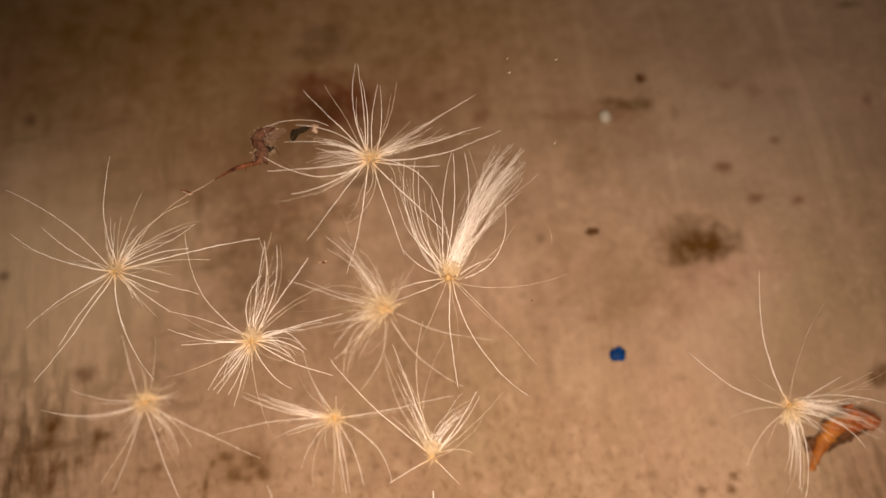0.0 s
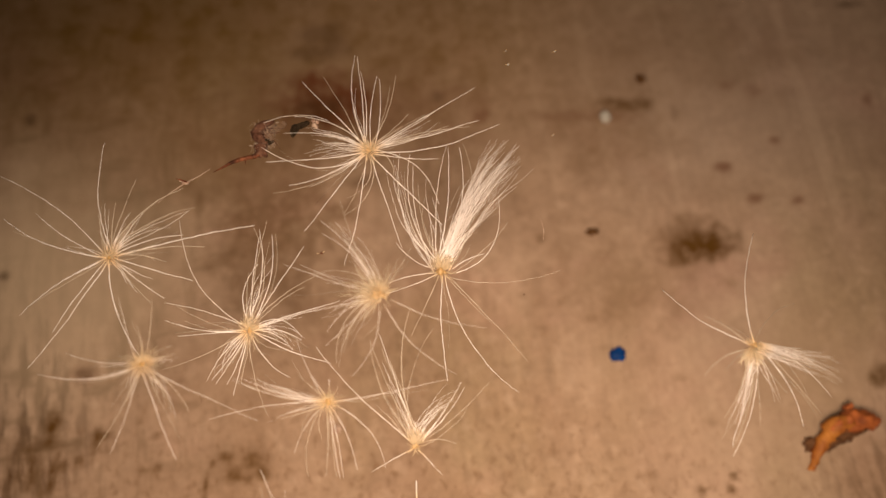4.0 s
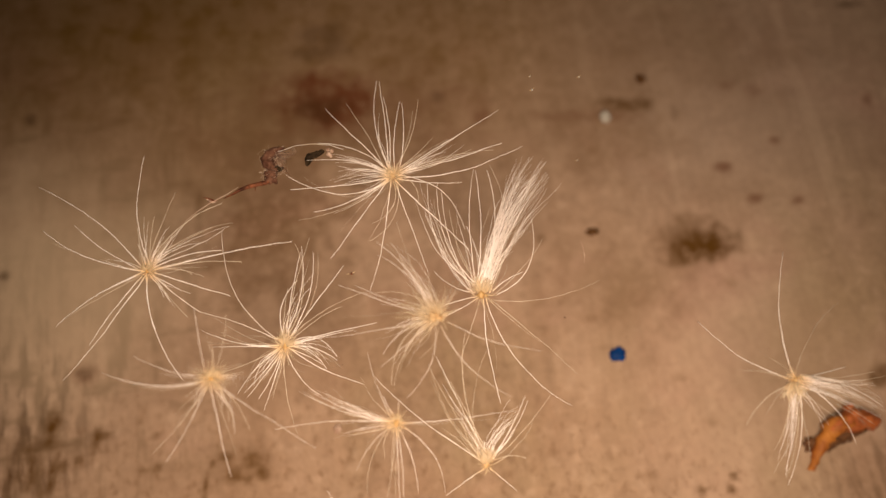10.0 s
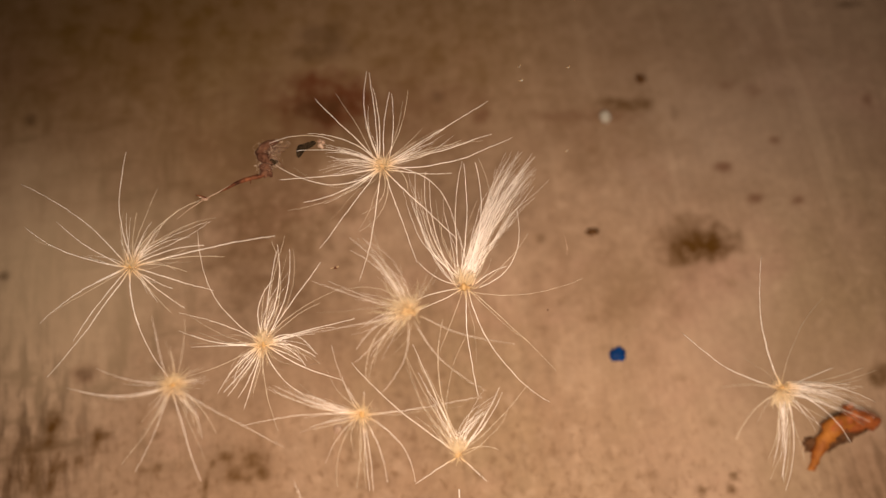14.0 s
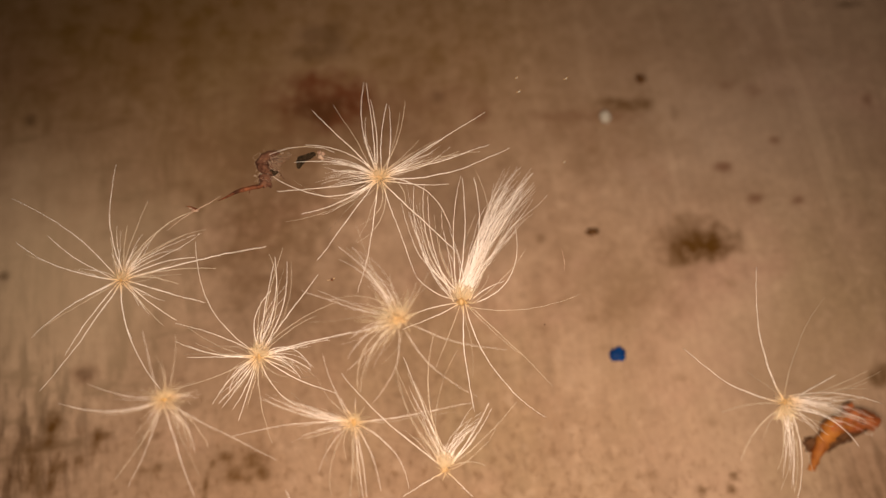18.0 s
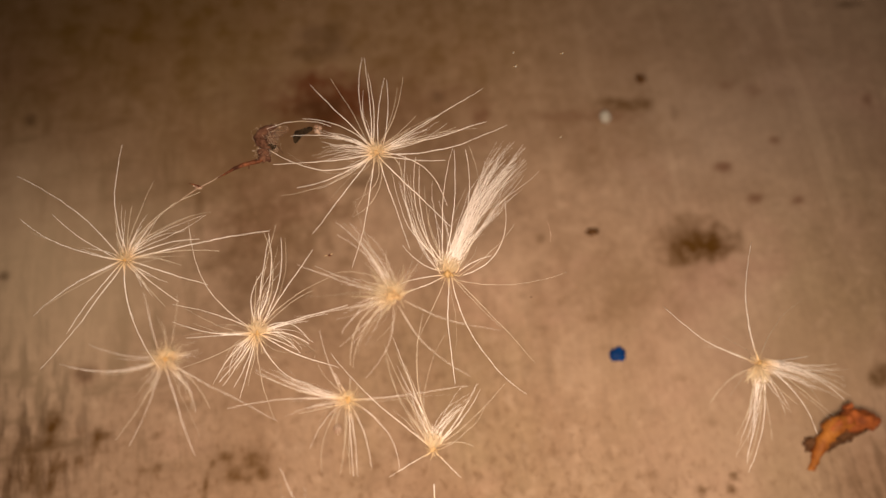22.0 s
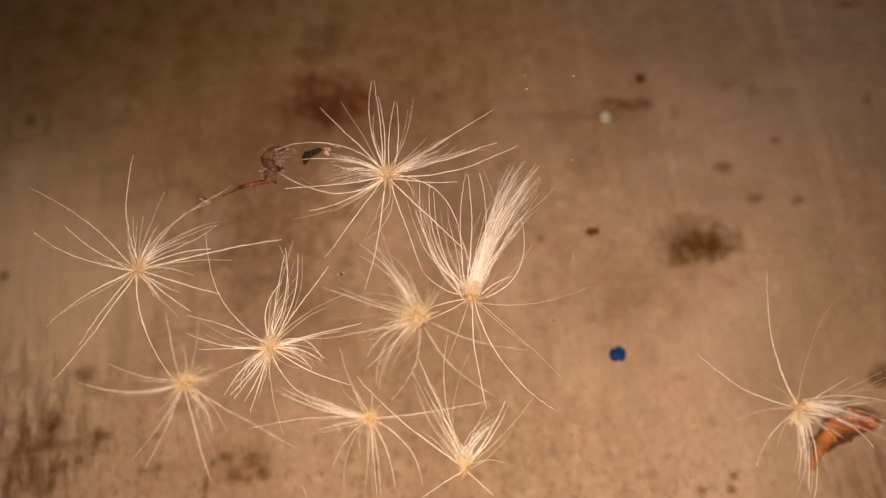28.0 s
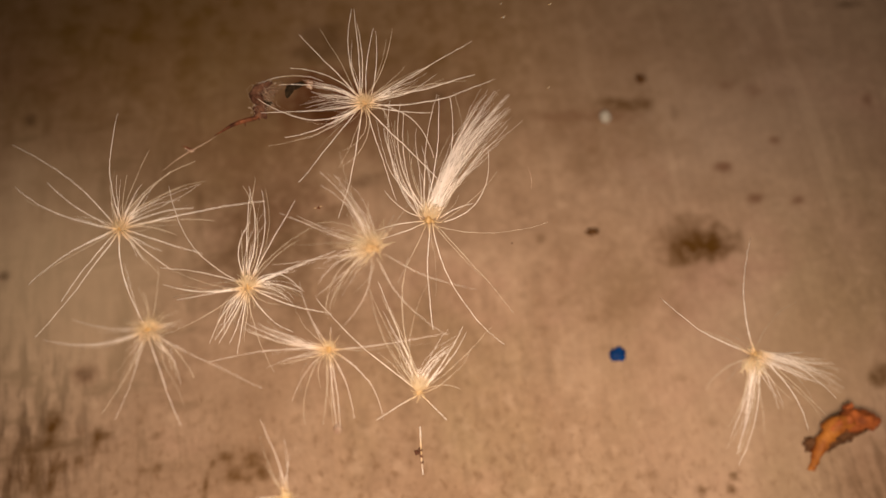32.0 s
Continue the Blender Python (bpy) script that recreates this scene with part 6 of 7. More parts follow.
    walk(knot, sway([
        (0, -18.35, 14.84), (0.3, -17.76, 12.53), (0.5, -17.81, 12.20), (0.8, -17.51, 12.24), (1, -18.24, 14.07), (1.3, -18.25, 13.87), (1.5, -18.91, 15.72), (1.7, -19.35, 19.01), (1.8, -19.51, 19.70),
        (2, -18.24, 15.17), (2.3, -18.63, 15.19), (2.5, -18.46, 15.27), (2.8, -17.42, 13.07), (3, -17.03, 10.77), (3.3, -17.49, 9.66), (3.5, -18.35, 13.07), (5.5, -18.24, 17.15), (5.8, -17.78, 14.08), (6, -17.91, 14.18),
        (6.3, -17.54, 14.59), (6.5, -16.16, 9.02), (6.8, -17.58, 11.53), (7, -18.35, 13.51), (7.3, -17.19, 14.25), (7.5, -16.27, 11.65), (7.8, -16.99, 12.04), (8, -17.36, 13.40), (8.5, -16.38, 16.27),
        (8.8, -15.66, 14.44), (9, -15.17, 11.10), (9.3, -15.47, 10.81), (9.5, -15.82, 11.55), (10, -16.49, 11.76), (10.3, -16.65, 13.43), (10.5, -16.93, 14.84), (10.8, -17.32, 18.64), (11, -17.26, 19.45),
        (11.3, -16.97, 15.26), (11.5, -17.36, 11.76), (11.8, -18.14, 15.14), (12, -18.02, 16.70), (12.3, -17.84, 20.16), (12.5, -17.48, 20.77), (12.8, -17.19, 18.61), (13, -17.58, 14.94), (13.3, -17.90, 13.08),
        (13.5, -18.02, 13.74), (13.8, -17.90, 13.65), (14, -17.58, 12.86), (14.5, -18.02, 13.85), (16.5, -17.36, 13.63), (16.8, -16.97, 11.36), (17, -17.48, 11.65), (17.3, -17.52, 13.20), (17.5, -17.03, 13.63),
        (18, -17.58, 11.43), (18.3, -17.59, 11.67), (18.5, -18.24, 14.73), (18.8, -16.70, 10.98), (19, -17.26, 11.10), (19.3, -18.00, 13.44), (19.5, -18.46, 16.70), (19.8, -17.78, 14.23), (20, -17.91, 14.94),
        (20.3, -18.62, 17.20), (20.5, -18.80, 18.46), (20.8, -18.65, 20.12), (21, -17.86, 16.64), (21.3, -18.13, 14.91), (21.5, -18.74, 17.31), (21.8, -18.04, 16.20), (22, -17.97, 14.67), (22.5, -17.97, 15.22),
        (22.8, -18.16, 18.11), (23, -18.08, 18.40), (23.3, -17.84, 16.04), (23.5, -17.53, 13.68), (23.8, -17.36, 14.13), (24, -17.31, 14.34), (24.3, -16.84, 13.96), (24.5, -16.76, 13.46), (25, -16.54, 12.48),
        (25.5, -17.19, 13.68), (27.5, -17.03, 12.75), (28, -16.82, 11.98), (28.5, -16.82, 11.55), (29, -17.69, 13.19), (29.3, -18.23, 15.34), (29.5, -17.91, 14.40), (29.8, -17.33, 13.32), (30, -17.48, 12.53),
        (30.3, -18.51, 15.61), (30.5, -18.57, 16.16), (30.8, -18.69, 18.09), (31, -18.02, 17.69), (31.3, -17.91, 15.32), (31.5, -18.24, 14.62), (31.8, -19.03, 18.22), (32, -19.02, 20.44),
    ], 0.1081))
    walk(flake, sway([
        (0, -32.35, 7.07), (0.3, -31.89, 5.51), (0.5, -32.12, 5.30), (0.8, -31.72, 5.45), (1, -32.78, 6.62), (1.3, -32.99, 6.96), (1.5, -33.33, 7.62), (1.7, -33.85, 11.23), (1.8, -34.22, 12.49), (2, -33.44, 10.27),
        (2.3, -33.16, 8.16), (2.5, -33.00, 8.06), (2.8, -31.76, 6.88), (3, -31.45, 5.19), (3.3, -32.01, 3.04), (3.5, -32.89, 5.63), (5.5, -31.68, 10.49), (5.8, -31.35, 7.40), (6, -31.34, 7.73), (6.3, -30.90, 8.57),
        (6.5, -29.69, 4.75), (6.8, -31.04, 5.01), (7, -31.68, 6.07), (7.3, -30.08, 7.83), (7.5, -29.36, 6.40), (7.8, -30.19, 5.69), (8, -30.25, 6.40), (8.5, -28.81, 9.83), (8.8, -28.32, 9.24), (9, -28.36, 6.96),
        (9.3, -28.86, 6.12), (9.5, -28.92, 6.29), (10, -29.36, 6.07), (10.3, -29.31, 7.14), (10.5, -29.36, 8.17), (10.8, -29.54, 12.00), (11, -29.59, 13.25), (11.3, -29.31, 9.48), (11.5, -30.46, 5.74),
        (11.8, -31.27, 7.54), (12, -30.79, 9.05), (12.3, -30.27, 12.25), (12.5, -30.02, 13.36), (12.8, -29.77, 12.31), (13, -30.58, 8.61), (13.3, -31.11, 6.28), (13.5, -30.91, 6.73), (13.8, -30.62, 6.70),
        (14, -30.35, 6.40), (14.5, -30.79, 7.07), (16.5, -30.68, 6.51), (16.8, -30.54, 5.16), (17, -31.12, 5.19), (17.3, -31.04, 6.16), (17.5, -30.35, 6.73), (18, -31.57, 4.97), (18.3, -31.57, 5.06),
        (18.5, -32.23, 7.29), (18.8, -30.52, 5.56), (19, -31.23, 4.75), (19.3, -31.87, 5.97), (19.5, -32.23, 8.72), (19.8, -31.91, 7.51), (20, -32.12, 7.84), (20.3, -32.56, 9.59), (20.5, -32.78, 11.47),
        (20.8, -31.68, 12.36), (21, -31.23, 10.04), (21.3, -31.68, 7.71), (21.5, -31.79, 8.83), (21.8, -30.93, 9.03), (22, -31.12, 7.84), (22.5, -31.34, 7.94), (22.8, -30.92, 10.37), (23, -30.79, 10.93),
        (23.3, -30.93, 9.14), (23.5, -30.91, 6.96), (23.8, -30.61, 7.47), (24, -30.35, 7.62), (24.3, -29.81, 7.64), (24.5, -29.80, 7.29), (25, -29.80, 6.73), (25.5, -30.13, 7.29), (27.5, -30.58, 6.40),
        (28, -30.25, 6.18), (28.5, -30.25, 5.85), (29, -31.23, 6.40), (29.3, -31.65, 7.77), (29.5, -31.57, 7.73), (29.8, -30.76, 7.12), (30, -30.91, 6.29), (30.3, -32.14, 8.09), (30.5, -32.35, 8.83),
        (30.8, -31.94, 9.96), (31, -30.91, 10.16), (31.3, -31.06, 8.32), (31.5, -31.45, 7.40), (31.8, -32.14, 9.99), (32, -32.12, 12.59),
    ], 0.1086))
    walk(scrap, sway([
        (0, -1.18, -32.03), (0.3, 0.79, -33.42), (0.5, 0.90, -33.49), (0.8, 0.97, -33.29), (1, -2.42, -31.83), (1.3, -3.30, -31.57), (1.5, -2.94, -30.07), (1.7, -7.32, -26.26), (1.8, -8.64, -24.71), (2, -7.52, -29.85),
        (2.3, -4.41, -30.38), (2.5, -3.57, -31.42), (2.8, -0.15, -32.72), (3, 0.79, -35.57), (3.3, 1.11, -35.09), (3.5, -2.42, -32.35), (5.5, -3.78, -29.65), (5.8, -1.98, -32.27), (6, -3.05, -32.03),
        (6.3, -2.30, -31.72), (6.5, 3.28, -35.26), (6.8, 1.96, -32.45), (7, -0.14, -30.48), (7.3, 3.77, -29.16), (7.5, 4.01, -34.74), (7.8, 3.69, -33.11), (8, 3.18, -31.83), (8.5, 5.15, -28.20), (8.8, 7.40, -28.68),
        (9, 6.82, -33.49), (9.3, 6.84, -33.69), (9.5, 5.89, -33.70), (10, 5.36, -33.07), (10.3, 4.91, -31.27), (10.5, 3.70, -29.03), (10.8, 0.74, -26.02), (11, 0.06, -25.49), (11.3, 0.74, -30.26), (11.5, 0.17, -33.49),
        (11.8, 1.02, -27.95), (12, 0.90, -26.43), (12.3, 1.85, -21.83), (12.5, 2.14, -21.23), (12.8, -0.40, -26.21), (13, -1.69, -30.79), (13.3, 0.84, -31.59), (13.5, 1.10, -31.32), (13.8, 1.78, -30.78),
        (14, 1.94, -31.83), (14.5, 1.21, -30.48), (16.5, 1.52, -32.45), (16.8, 3.85, -32.78), (17, 2.25, -32.97), (17.3, 0.90, -31.61), (17.5, 0.28, -32.76), (18, 0.38, -33.60), (18.3, -0.03, -33.11),
        (18.5, -2.01, -30.07), (18.8, 0.30, -34.39), (19, 0.38, -34.01), (19.3, -0.12, -30.27), (19.5, -1.49, -26.43), (19.8, -3.56, -31.11), (20, -4.08, -30.79), (20.3, -4.98, -28.45), (20.5, -5.23, -25.81),
        (20.8, -2.37, -23.43), (21, -5.01, -31.93), (21.3, -0.82, -30.49), (21.5, -0.04, -27.57), (21.8, 0.11, -28.35), (22, -1.07, -31.22), (22.5, -1.07, -29.65), (22.8, -0.63, -25.62), (23, -0.65, -25.81),
        (23.3, -1.22, -29.73), (23.5, 0.38, -32.14), (23.8, 1.43, -30.89), (24, 0.69, -32.35), (24.3, 2.25, -32.14), (24.5, 1.83, -33.39), (25, 2.57, -33.49), (25.5, 1.21, -32.56), (27.5, 1.94, -32.97),
        (28, 2.67, -33.49), (28.5, 3.08, -34.01), (29, 1.00, -32.14), (29.3, -0.14, -29.29), (29.5, -1.49, -31.42), (29.8, 0.63, -32.61), (30, 0.28, -33.49), (30.3, -0.88, -30.00), (30.5, -2.01, -29.65),
        (30.8, -1.29, -26.93), (31, -0.45, -28.20), (31.3, -0.58, -31.13), (31.5, -0.35, -31.42), (31.8, -1.24, -26.18), (32, -2.73, -24.35),
    ], 0.1021))
    walk(dot, sway([
        (0, -14.94, -1.67), (0.3, -13.93, -3.34), (0.5, -14.29, -3.40), (0.8, -13.62, -3.32), (1, -15.15, -1.83), (1.3, -15.54, -1.55), (1.5, -16.35, -0.31), (1.7, -17.45, 3.60), (1.8, -18.16, 5.11), (2, -17.06, 1.16),
        (2.3, -16.24, -0.10), (2.5, -15.97, -0.52), (2.8, -14.00, -2.33), (3, -13.37, -4.76), (3.3, -13.61, -5.81), (3.5, -15.21, -2.64), (5.5, -14.85, 1.07), (5.8, -14.07, -2.01), (6, -14.31, -1.32),
        (6.3, -13.64, -1.06), (6.5, -11.47, -5.54), (6.8, -13.14, -3.74), (7, -14.39, -1.89), (7.3, -12.51, -0.31), (7.5, -11.52, -3.57), (7.8, -12.47, -3.44), (8, -12.88, -2.37), (8.5, -10.87, 1.54), (8.8, -9.83, 0.81),
        (9, -9.67, -2.70), (9.3, -10.41, -3.48), (9.5, -10.82, -3.29), (10, -11.46, -3.08), (10.3, -11.54, -1.63), (10.5, -11.79, 0.07), (10.8, -12.17, 3.95), (11, -12.17, 4.95), (11.3, -11.90, 0.54),
        (11.5, -13.15, -3.29), (11.8, -14.20, 0.17), (12, -13.86, 1.86), (12.3, -13.04, 5.83), (12.5, -12.66, 6.80), (12.8, -12.51, 4.04), (13, -13.42, -0.15), (13.3, -13.79, -2.12), (13.5, -13.74, -1.67),
        (13.8, -13.60, -1.61), (14, -13.48, -2.37), (14.5, -14.12, -1.34), (16.5, -13.21, -2.42), (16.8, -12.58, -3.64), (17, -13.37, -3.56), (17.3, -13.48, -2.24), (17.5, -12.82, -2.31), (18, -13.91, -3.84),
        (18.3, -13.91, -3.52), (18.5, -15.16, -0.64), (18.8, -12.82, -3.95), (19, -13.74, -4.33), (19.3, -14.66, -1.89), (19.5, -15.54, 1.53), (19.8, -14.78, -1.12), (20, -15.10, -0.70), (20.3, -15.89, 1.45),
        (20.5, -16.46, 3.70), (20.8, -15.42, 5.17), (21, -14.83, -0.05), (21.3, -14.83, -0.98), (21.5, -14.99, 1.15), (21.8, -13.99, 1.06), (22, -14.23, -0.80), (22.5, -14.66, -0.16), (22.8, -14.12, 3.22),
        (23, -13.86, 3.59), (23.3, -14.00, 0.77), (23.5, -13.85, -1.83), (23.8, -13.38, -1.00), (24, -13.15, -1.34), (24.3, -12.34, -1.36), (24.5, -12.38, -2.05), (25, -12.12, -2.59), (25.5, -12.71, -1.67),
        (27.5, -13.09, -2.65), (28, -12.71, -3.13), (28.5, -12.66, -3.62), (29, -14.02, -2.37), (29.3, -14.68, -0.16), (29.5, -14.78, -1.02), (29.8, -13.40, -2.06), (30, -13.52, -2.86), (30.3, -15.12, -0.22),
        (30.5, -15.48, 0.34), (30.8, -14.97, 2.42), (31, -13.69, 2.08), (31.3, -13.61, -0.53), (31.5, -14.23, -1.23), (31.8, -15.30, 2.70), (32, -15.58, 5.17),
    ], 0.1067))
    walk(glint, sway([
        (0, 8.35, 22.13), (0.3, 9.12, 20.04), (0.5, 8.90, 19.96), (0.8, 9.38, 19.92), (1, 8.25, 21.69), (1.3, 8.11, 21.58), (1.5, 7.27, 23.65), (1.7, 6.52, 26.93), (1.8, 6.13, 27.90), (2, 7.60, 22.78),
        (2.3, 7.65, 22.94), (2.5, 7.92, 22.68), (2.8, 9.40, 20.45), (3, 9.98, 17.90), (3.3, 9.40, 17.43), (3.5, 8.13, 20.94), (5.5, 8.79, 24.74), (5.8, 9.37, 21.66), (6, 9.23, 22.02), (6.3, 9.72, 22.13),
        (6.5, 11.50, 16.92), (6.8, 9.64, 19.86), (7, 8.57, 22.24), (7.3, 10.11, 23.04), (7.5, 11.40, 19.31), (7.8, 10.47, 20.00), (8, 10.09, 21.48), (8.5, 11.28, 24.63), (8.8, 12.13, 23.14), (9, 12.70, 19.31),
        (9.3, 12.18, 18.92), (9.5, 11.83, 19.53), (10, 11.18, 19.96), (10.3, 10.89, 21.60), (10.5, 10.52, 23.33), (10.8, 10.13, 26.90), (11, 10.19, 27.55), (11.3, 10.77, 23.39), (11.5, 10.09, 19.96), (11.8, 8.80, 24.08),
        (12, 9.01, 25.70), (12.3, 9.34, 29.39), (12.5, 9.76, 29.95), (12.8, 10.33, 26.72), (13, 9.87, 22.89), (13.3, 9.43, 21.43), (13.5, 9.44, 22.13), (13.8, 9.55, 22.14), (14, 9.87, 21.15), (14.5, 9.23, 22.46),
        (16.5, 9.87, 21.48), (16.8, 10.37, 19.74), (17, 9.76, 20.07), (17.3, 9.64, 21.58), (17.5, 10.31, 21.48), (18, 9.55, 19.74), (18.3, 9.44, 20.03), (18.5, 8.35, 23.21), (18.8, 10.58, 18.92), (19, 9.76, 19.20),
        (19.3, 8.64, 22.15), (19.5, 7.81, 25.70), (19.8, 8.89, 22.25), (20, 8.68, 22.89), (20.3, 7.94, 25.29), (20.5, 7.60, 27.01), (20.8, 7.98, 29.01), (21, 9.12, 23.54), (21.3, 8.58, 22.91), (21.5, 7.92, 25.70),
        (21.8, 8.99, 24.78), (22, 9.12, 22.89), (22.5, 8.68, 23.65), (22.8, 8.68, 27.00), (23, 8.90, 27.12), (23.3, 9.22, 24.23), (23.5, 9.55, 21.80), (23.8, 9.75, 22.38), (24, 9.98, 22.13), (24.3, 10.57, 21.83),
        (24.5, 10.64, 21.15), (25, 10.85, 20.40), (25.5, 10.09, 21.69), (27.5, 10.19, 20.83), (28, 10.52, 20.07), (28.5, 10.52, 19.63), (29, 9.33, 21.48), (29.3, 8.58, 23.90), (29.5, 8.90, 22.56), (29.8, 9.85, 21.30),
        (30, 9.76, 20.62), (30.3, 8.28, 23.86), (30.5, 8.13, 24.30), (30.8, 8.10, 26.62), (31, 9.12, 25.93), (31.3, 9.35, 23.17), (31.5, 8.90, 22.78), (31.8, 7.71, 27.02), (32, 7.60, 29.07),
    ], 0.1067))
    walk(glint_far, sway([
        (0, 14.23, 23.76), (0.3, 15.01, 21.68), (0.5, 14.78, 21.59), (0.8, 15.27, 21.56), (1, 14.13, 23.33), (1.3, 14.00, 23.21), (1.5, 13.16, 25.28), (1.7, 12.40, 28.56), (1.8, 12.01, 29.53), (2, 13.48, 24.41),
        (2.3, 13.52, 24.57), (2.5, 13.80, 24.31), (2.8, 15.28, 22.08), (3, 15.87, 19.53), (3.3, 15.29, 19.06), (3.5, 14.02, 22.57), (5.5, 14.66, 26.37), (5.8, 15.24, 23.29), (6, 15.11, 23.65), (6.3, 15.59, 23.76),
        (6.5, 17.38, 18.55), (6.8, 15.53, 21.49), (7, 14.45, 23.86), (7.3, 15.99, 24.67), (7.5, 17.28, 20.94), (7.8, 16.35, 21.63), (8, 15.97, 23.11), (8.5, 17.16, 26.26), (8.8, 18.01, 24.77), (9, 18.58, 20.94),
        (9.3, 18.06, 20.54), (9.5, 17.71, 21.16), (10, 17.06, 21.59), (10.3, 16.77, 23.23), (10.5, 16.40, 24.96), (10.8, 16.01, 28.53), (11, 16.08, 29.19), (11.3, 16.65, 25.01), (11.5, 15.97, 21.59),
        (11.8, 14.67, 25.71), (12, 14.89, 27.34), (12.3, 15.22, 31.02), (12.5, 15.65, 31.57), (12.8, 16.21, 28.35), (13, 15.75, 24.52), (13.3, 15.31, 23.06), (13.5, 15.32, 23.76), (13.8, 15.43, 23.76),
        (14, 15.75, 22.78), (14.5, 15.11, 24.09), (16.5, 15.75, 23.11), (16.8, 16.25, 21.37), (17, 15.65, 21.69), (17.3, 15.53, 23.21), (17.5, 16.19, 23.11), (18, 15.44, 21.37), (18.3, 15.33, 21.66),
        (18.5, 14.23, 24.84), (18.8, 16.46, 20.54), (19, 15.65, 20.83), (19.3, 14.52, 23.79), (19.5, 13.69, 27.34), (19.8, 14.77, 23.88), (20, 14.56, 24.52), (20.3, 13.82, 26.93), (20.5, 13.48, 28.64),
        (20.8, 13.86, 30.64), (21, 15.00, 25.17), (21.3, 14.46, 24.55), (21.5, 13.80, 27.34), (21.8, 14.87, 26.41), (22, 15.00, 24.52), (22.5, 14.56, 25.28), (22.8, 14.57, 28.63), (23, 14.78, 28.75),
        (23.3, 15.11, 25.86), (23.5, 15.44, 23.43), (23.8, 15.64, 24.02), (24, 15.87, 23.76), (24.3, 16.46, 23.47), (24.5, 16.51, 22.78), (25, 16.73, 22.02), (25.5, 15.97, 23.33), (27.5, 16.08, 22.46),
        (28, 16.40, 21.69), (28.5, 16.40, 21.26), (29, 15.22, 23.11), (29.3, 14.47, 25.54), (29.5, 14.78, 24.20), (29.8, 15.74, 22.94), (30, 15.65, 22.25), (30.3, 14.17, 25.49), (30.5, 14.02, 25.93),
        (30.8, 13.97, 28.25), (31, 15.00, 27.55), (31.3, 15.23, 24.79), (31.5, 14.78, 24.41), (31.8, 13.59, 28.65), (32, 13.48, 30.70),
    ], 0.1067))
    walk(glint_low, sway([
        (0, 8.07, 23.83), (0.3, 8.84, 21.74), (0.5, 8.62, 21.67), (0.8, 9.11, 21.62), (1, 7.97, 23.40), (1.3, 7.83, 23.29), (1.5, 6.98, 25.36), (1.7, 6.24, 28.63), (1.8, 5.84, 29.61), (2, 7.31, 24.48),
        (2.3, 7.36, 24.65), (2.5, 7.64, 24.38), (2.8, 9.12, 22.14), (3, 9.70, 19.60), (3.3, 9.12, 19.14), (3.5, 7.85, 22.64), (5.5, 8.50, 26.44), (5.8, 9.08, 23.36), (6, 8.94, 23.73), (6.3, 9.43, 23.83),
        (6.5, 11.21, 18.62), (6.8, 9.37, 21.56), (7, 8.29, 23.94), (7.3, 9.83, 24.74), (7.5, 11.11, 21.01), (7.8, 10.18, 21.70), (8, 9.81, 23.17), (8.5, 10.99, 26.32), (8.8, 11.85, 24.84), (9, 12.41, 21.01),
        (9.3, 11.90, 20.62), (9.5, 11.55, 21.23), (10, 10.89, 21.67), (10.3, 10.61, 23.29), (10.5, 10.24, 25.02), (10.8, 9.84, 28.59), (11, 9.92, 29.26), (11.3, 10.49, 25.09), (11.5, 9.81, 21.67), (11.8, 8.51, 25.78),
        (12, 8.72, 27.41), (12.3, 9.05, 31.10), (12.5, 9.49, 31.65), (12.8, 10.05, 28.42), (13, 9.59, 24.59), (13.3, 9.14, 23.12), (13.5, 9.15, 23.83), (13.8, 9.26, 23.84), (14, 9.59, 22.85), (14.5, 8.94, 24.16),
        (16.5, 9.59, 23.17), (16.8, 10.08, 21.45), (17, 9.49, 21.77), (17.3, 9.37, 23.28), (17.5, 10.03, 23.17), (18, 9.26, 21.45), (18.3, 9.15, 21.73), (18.5, 8.07, 24.91), (18.8, 10.29, 20.63), (19, 9.49, 20.90),
        (19.3, 8.35, 23.86), (19.5, 7.53, 27.41), (19.8, 8.60, 23.96), (20, 8.40, 24.59), (20.3, 7.65, 26.99), (20.5, 7.31, 28.71), (20.8, 7.69, 30.71), (21, 8.83, 25.24), (21.3, 8.30, 24.61), (21.5, 7.64, 27.41),
        (21.8, 8.70, 26.49), (22, 8.83, 24.59), (22.5, 8.40, 25.36), (22.8, 8.41, 28.70), (23, 8.62, 28.82), (23.3, 8.94, 25.93), (23.5, 9.26, 23.51), (23.8, 9.48, 24.09), (24, 9.70, 23.83), (24.3, 10.29, 23.53),
        (24.5, 10.35, 22.85), (25, 10.56, 22.10), (25.5, 9.81, 23.40), (27.5, 9.92, 22.53), (28, 10.24, 21.77), (28.5, 10.24, 21.33), (29, 9.05, 23.17), (29.3, 8.31, 25.60), (29.5, 8.62, 24.26), (29.8, 9.58, 22.99),
        (30, 9.49, 22.31), (30.3, 8.00, 25.57), (30.5, 7.85, 26.00), (30.8, 7.81, 28.33), (31, 8.83, 27.63), (31.3, 9.06, 24.87), (31.5, 8.62, 24.48), (31.8, 7.42, 28.72), (32, 7.31, 30.77),
    ], 0.1067))
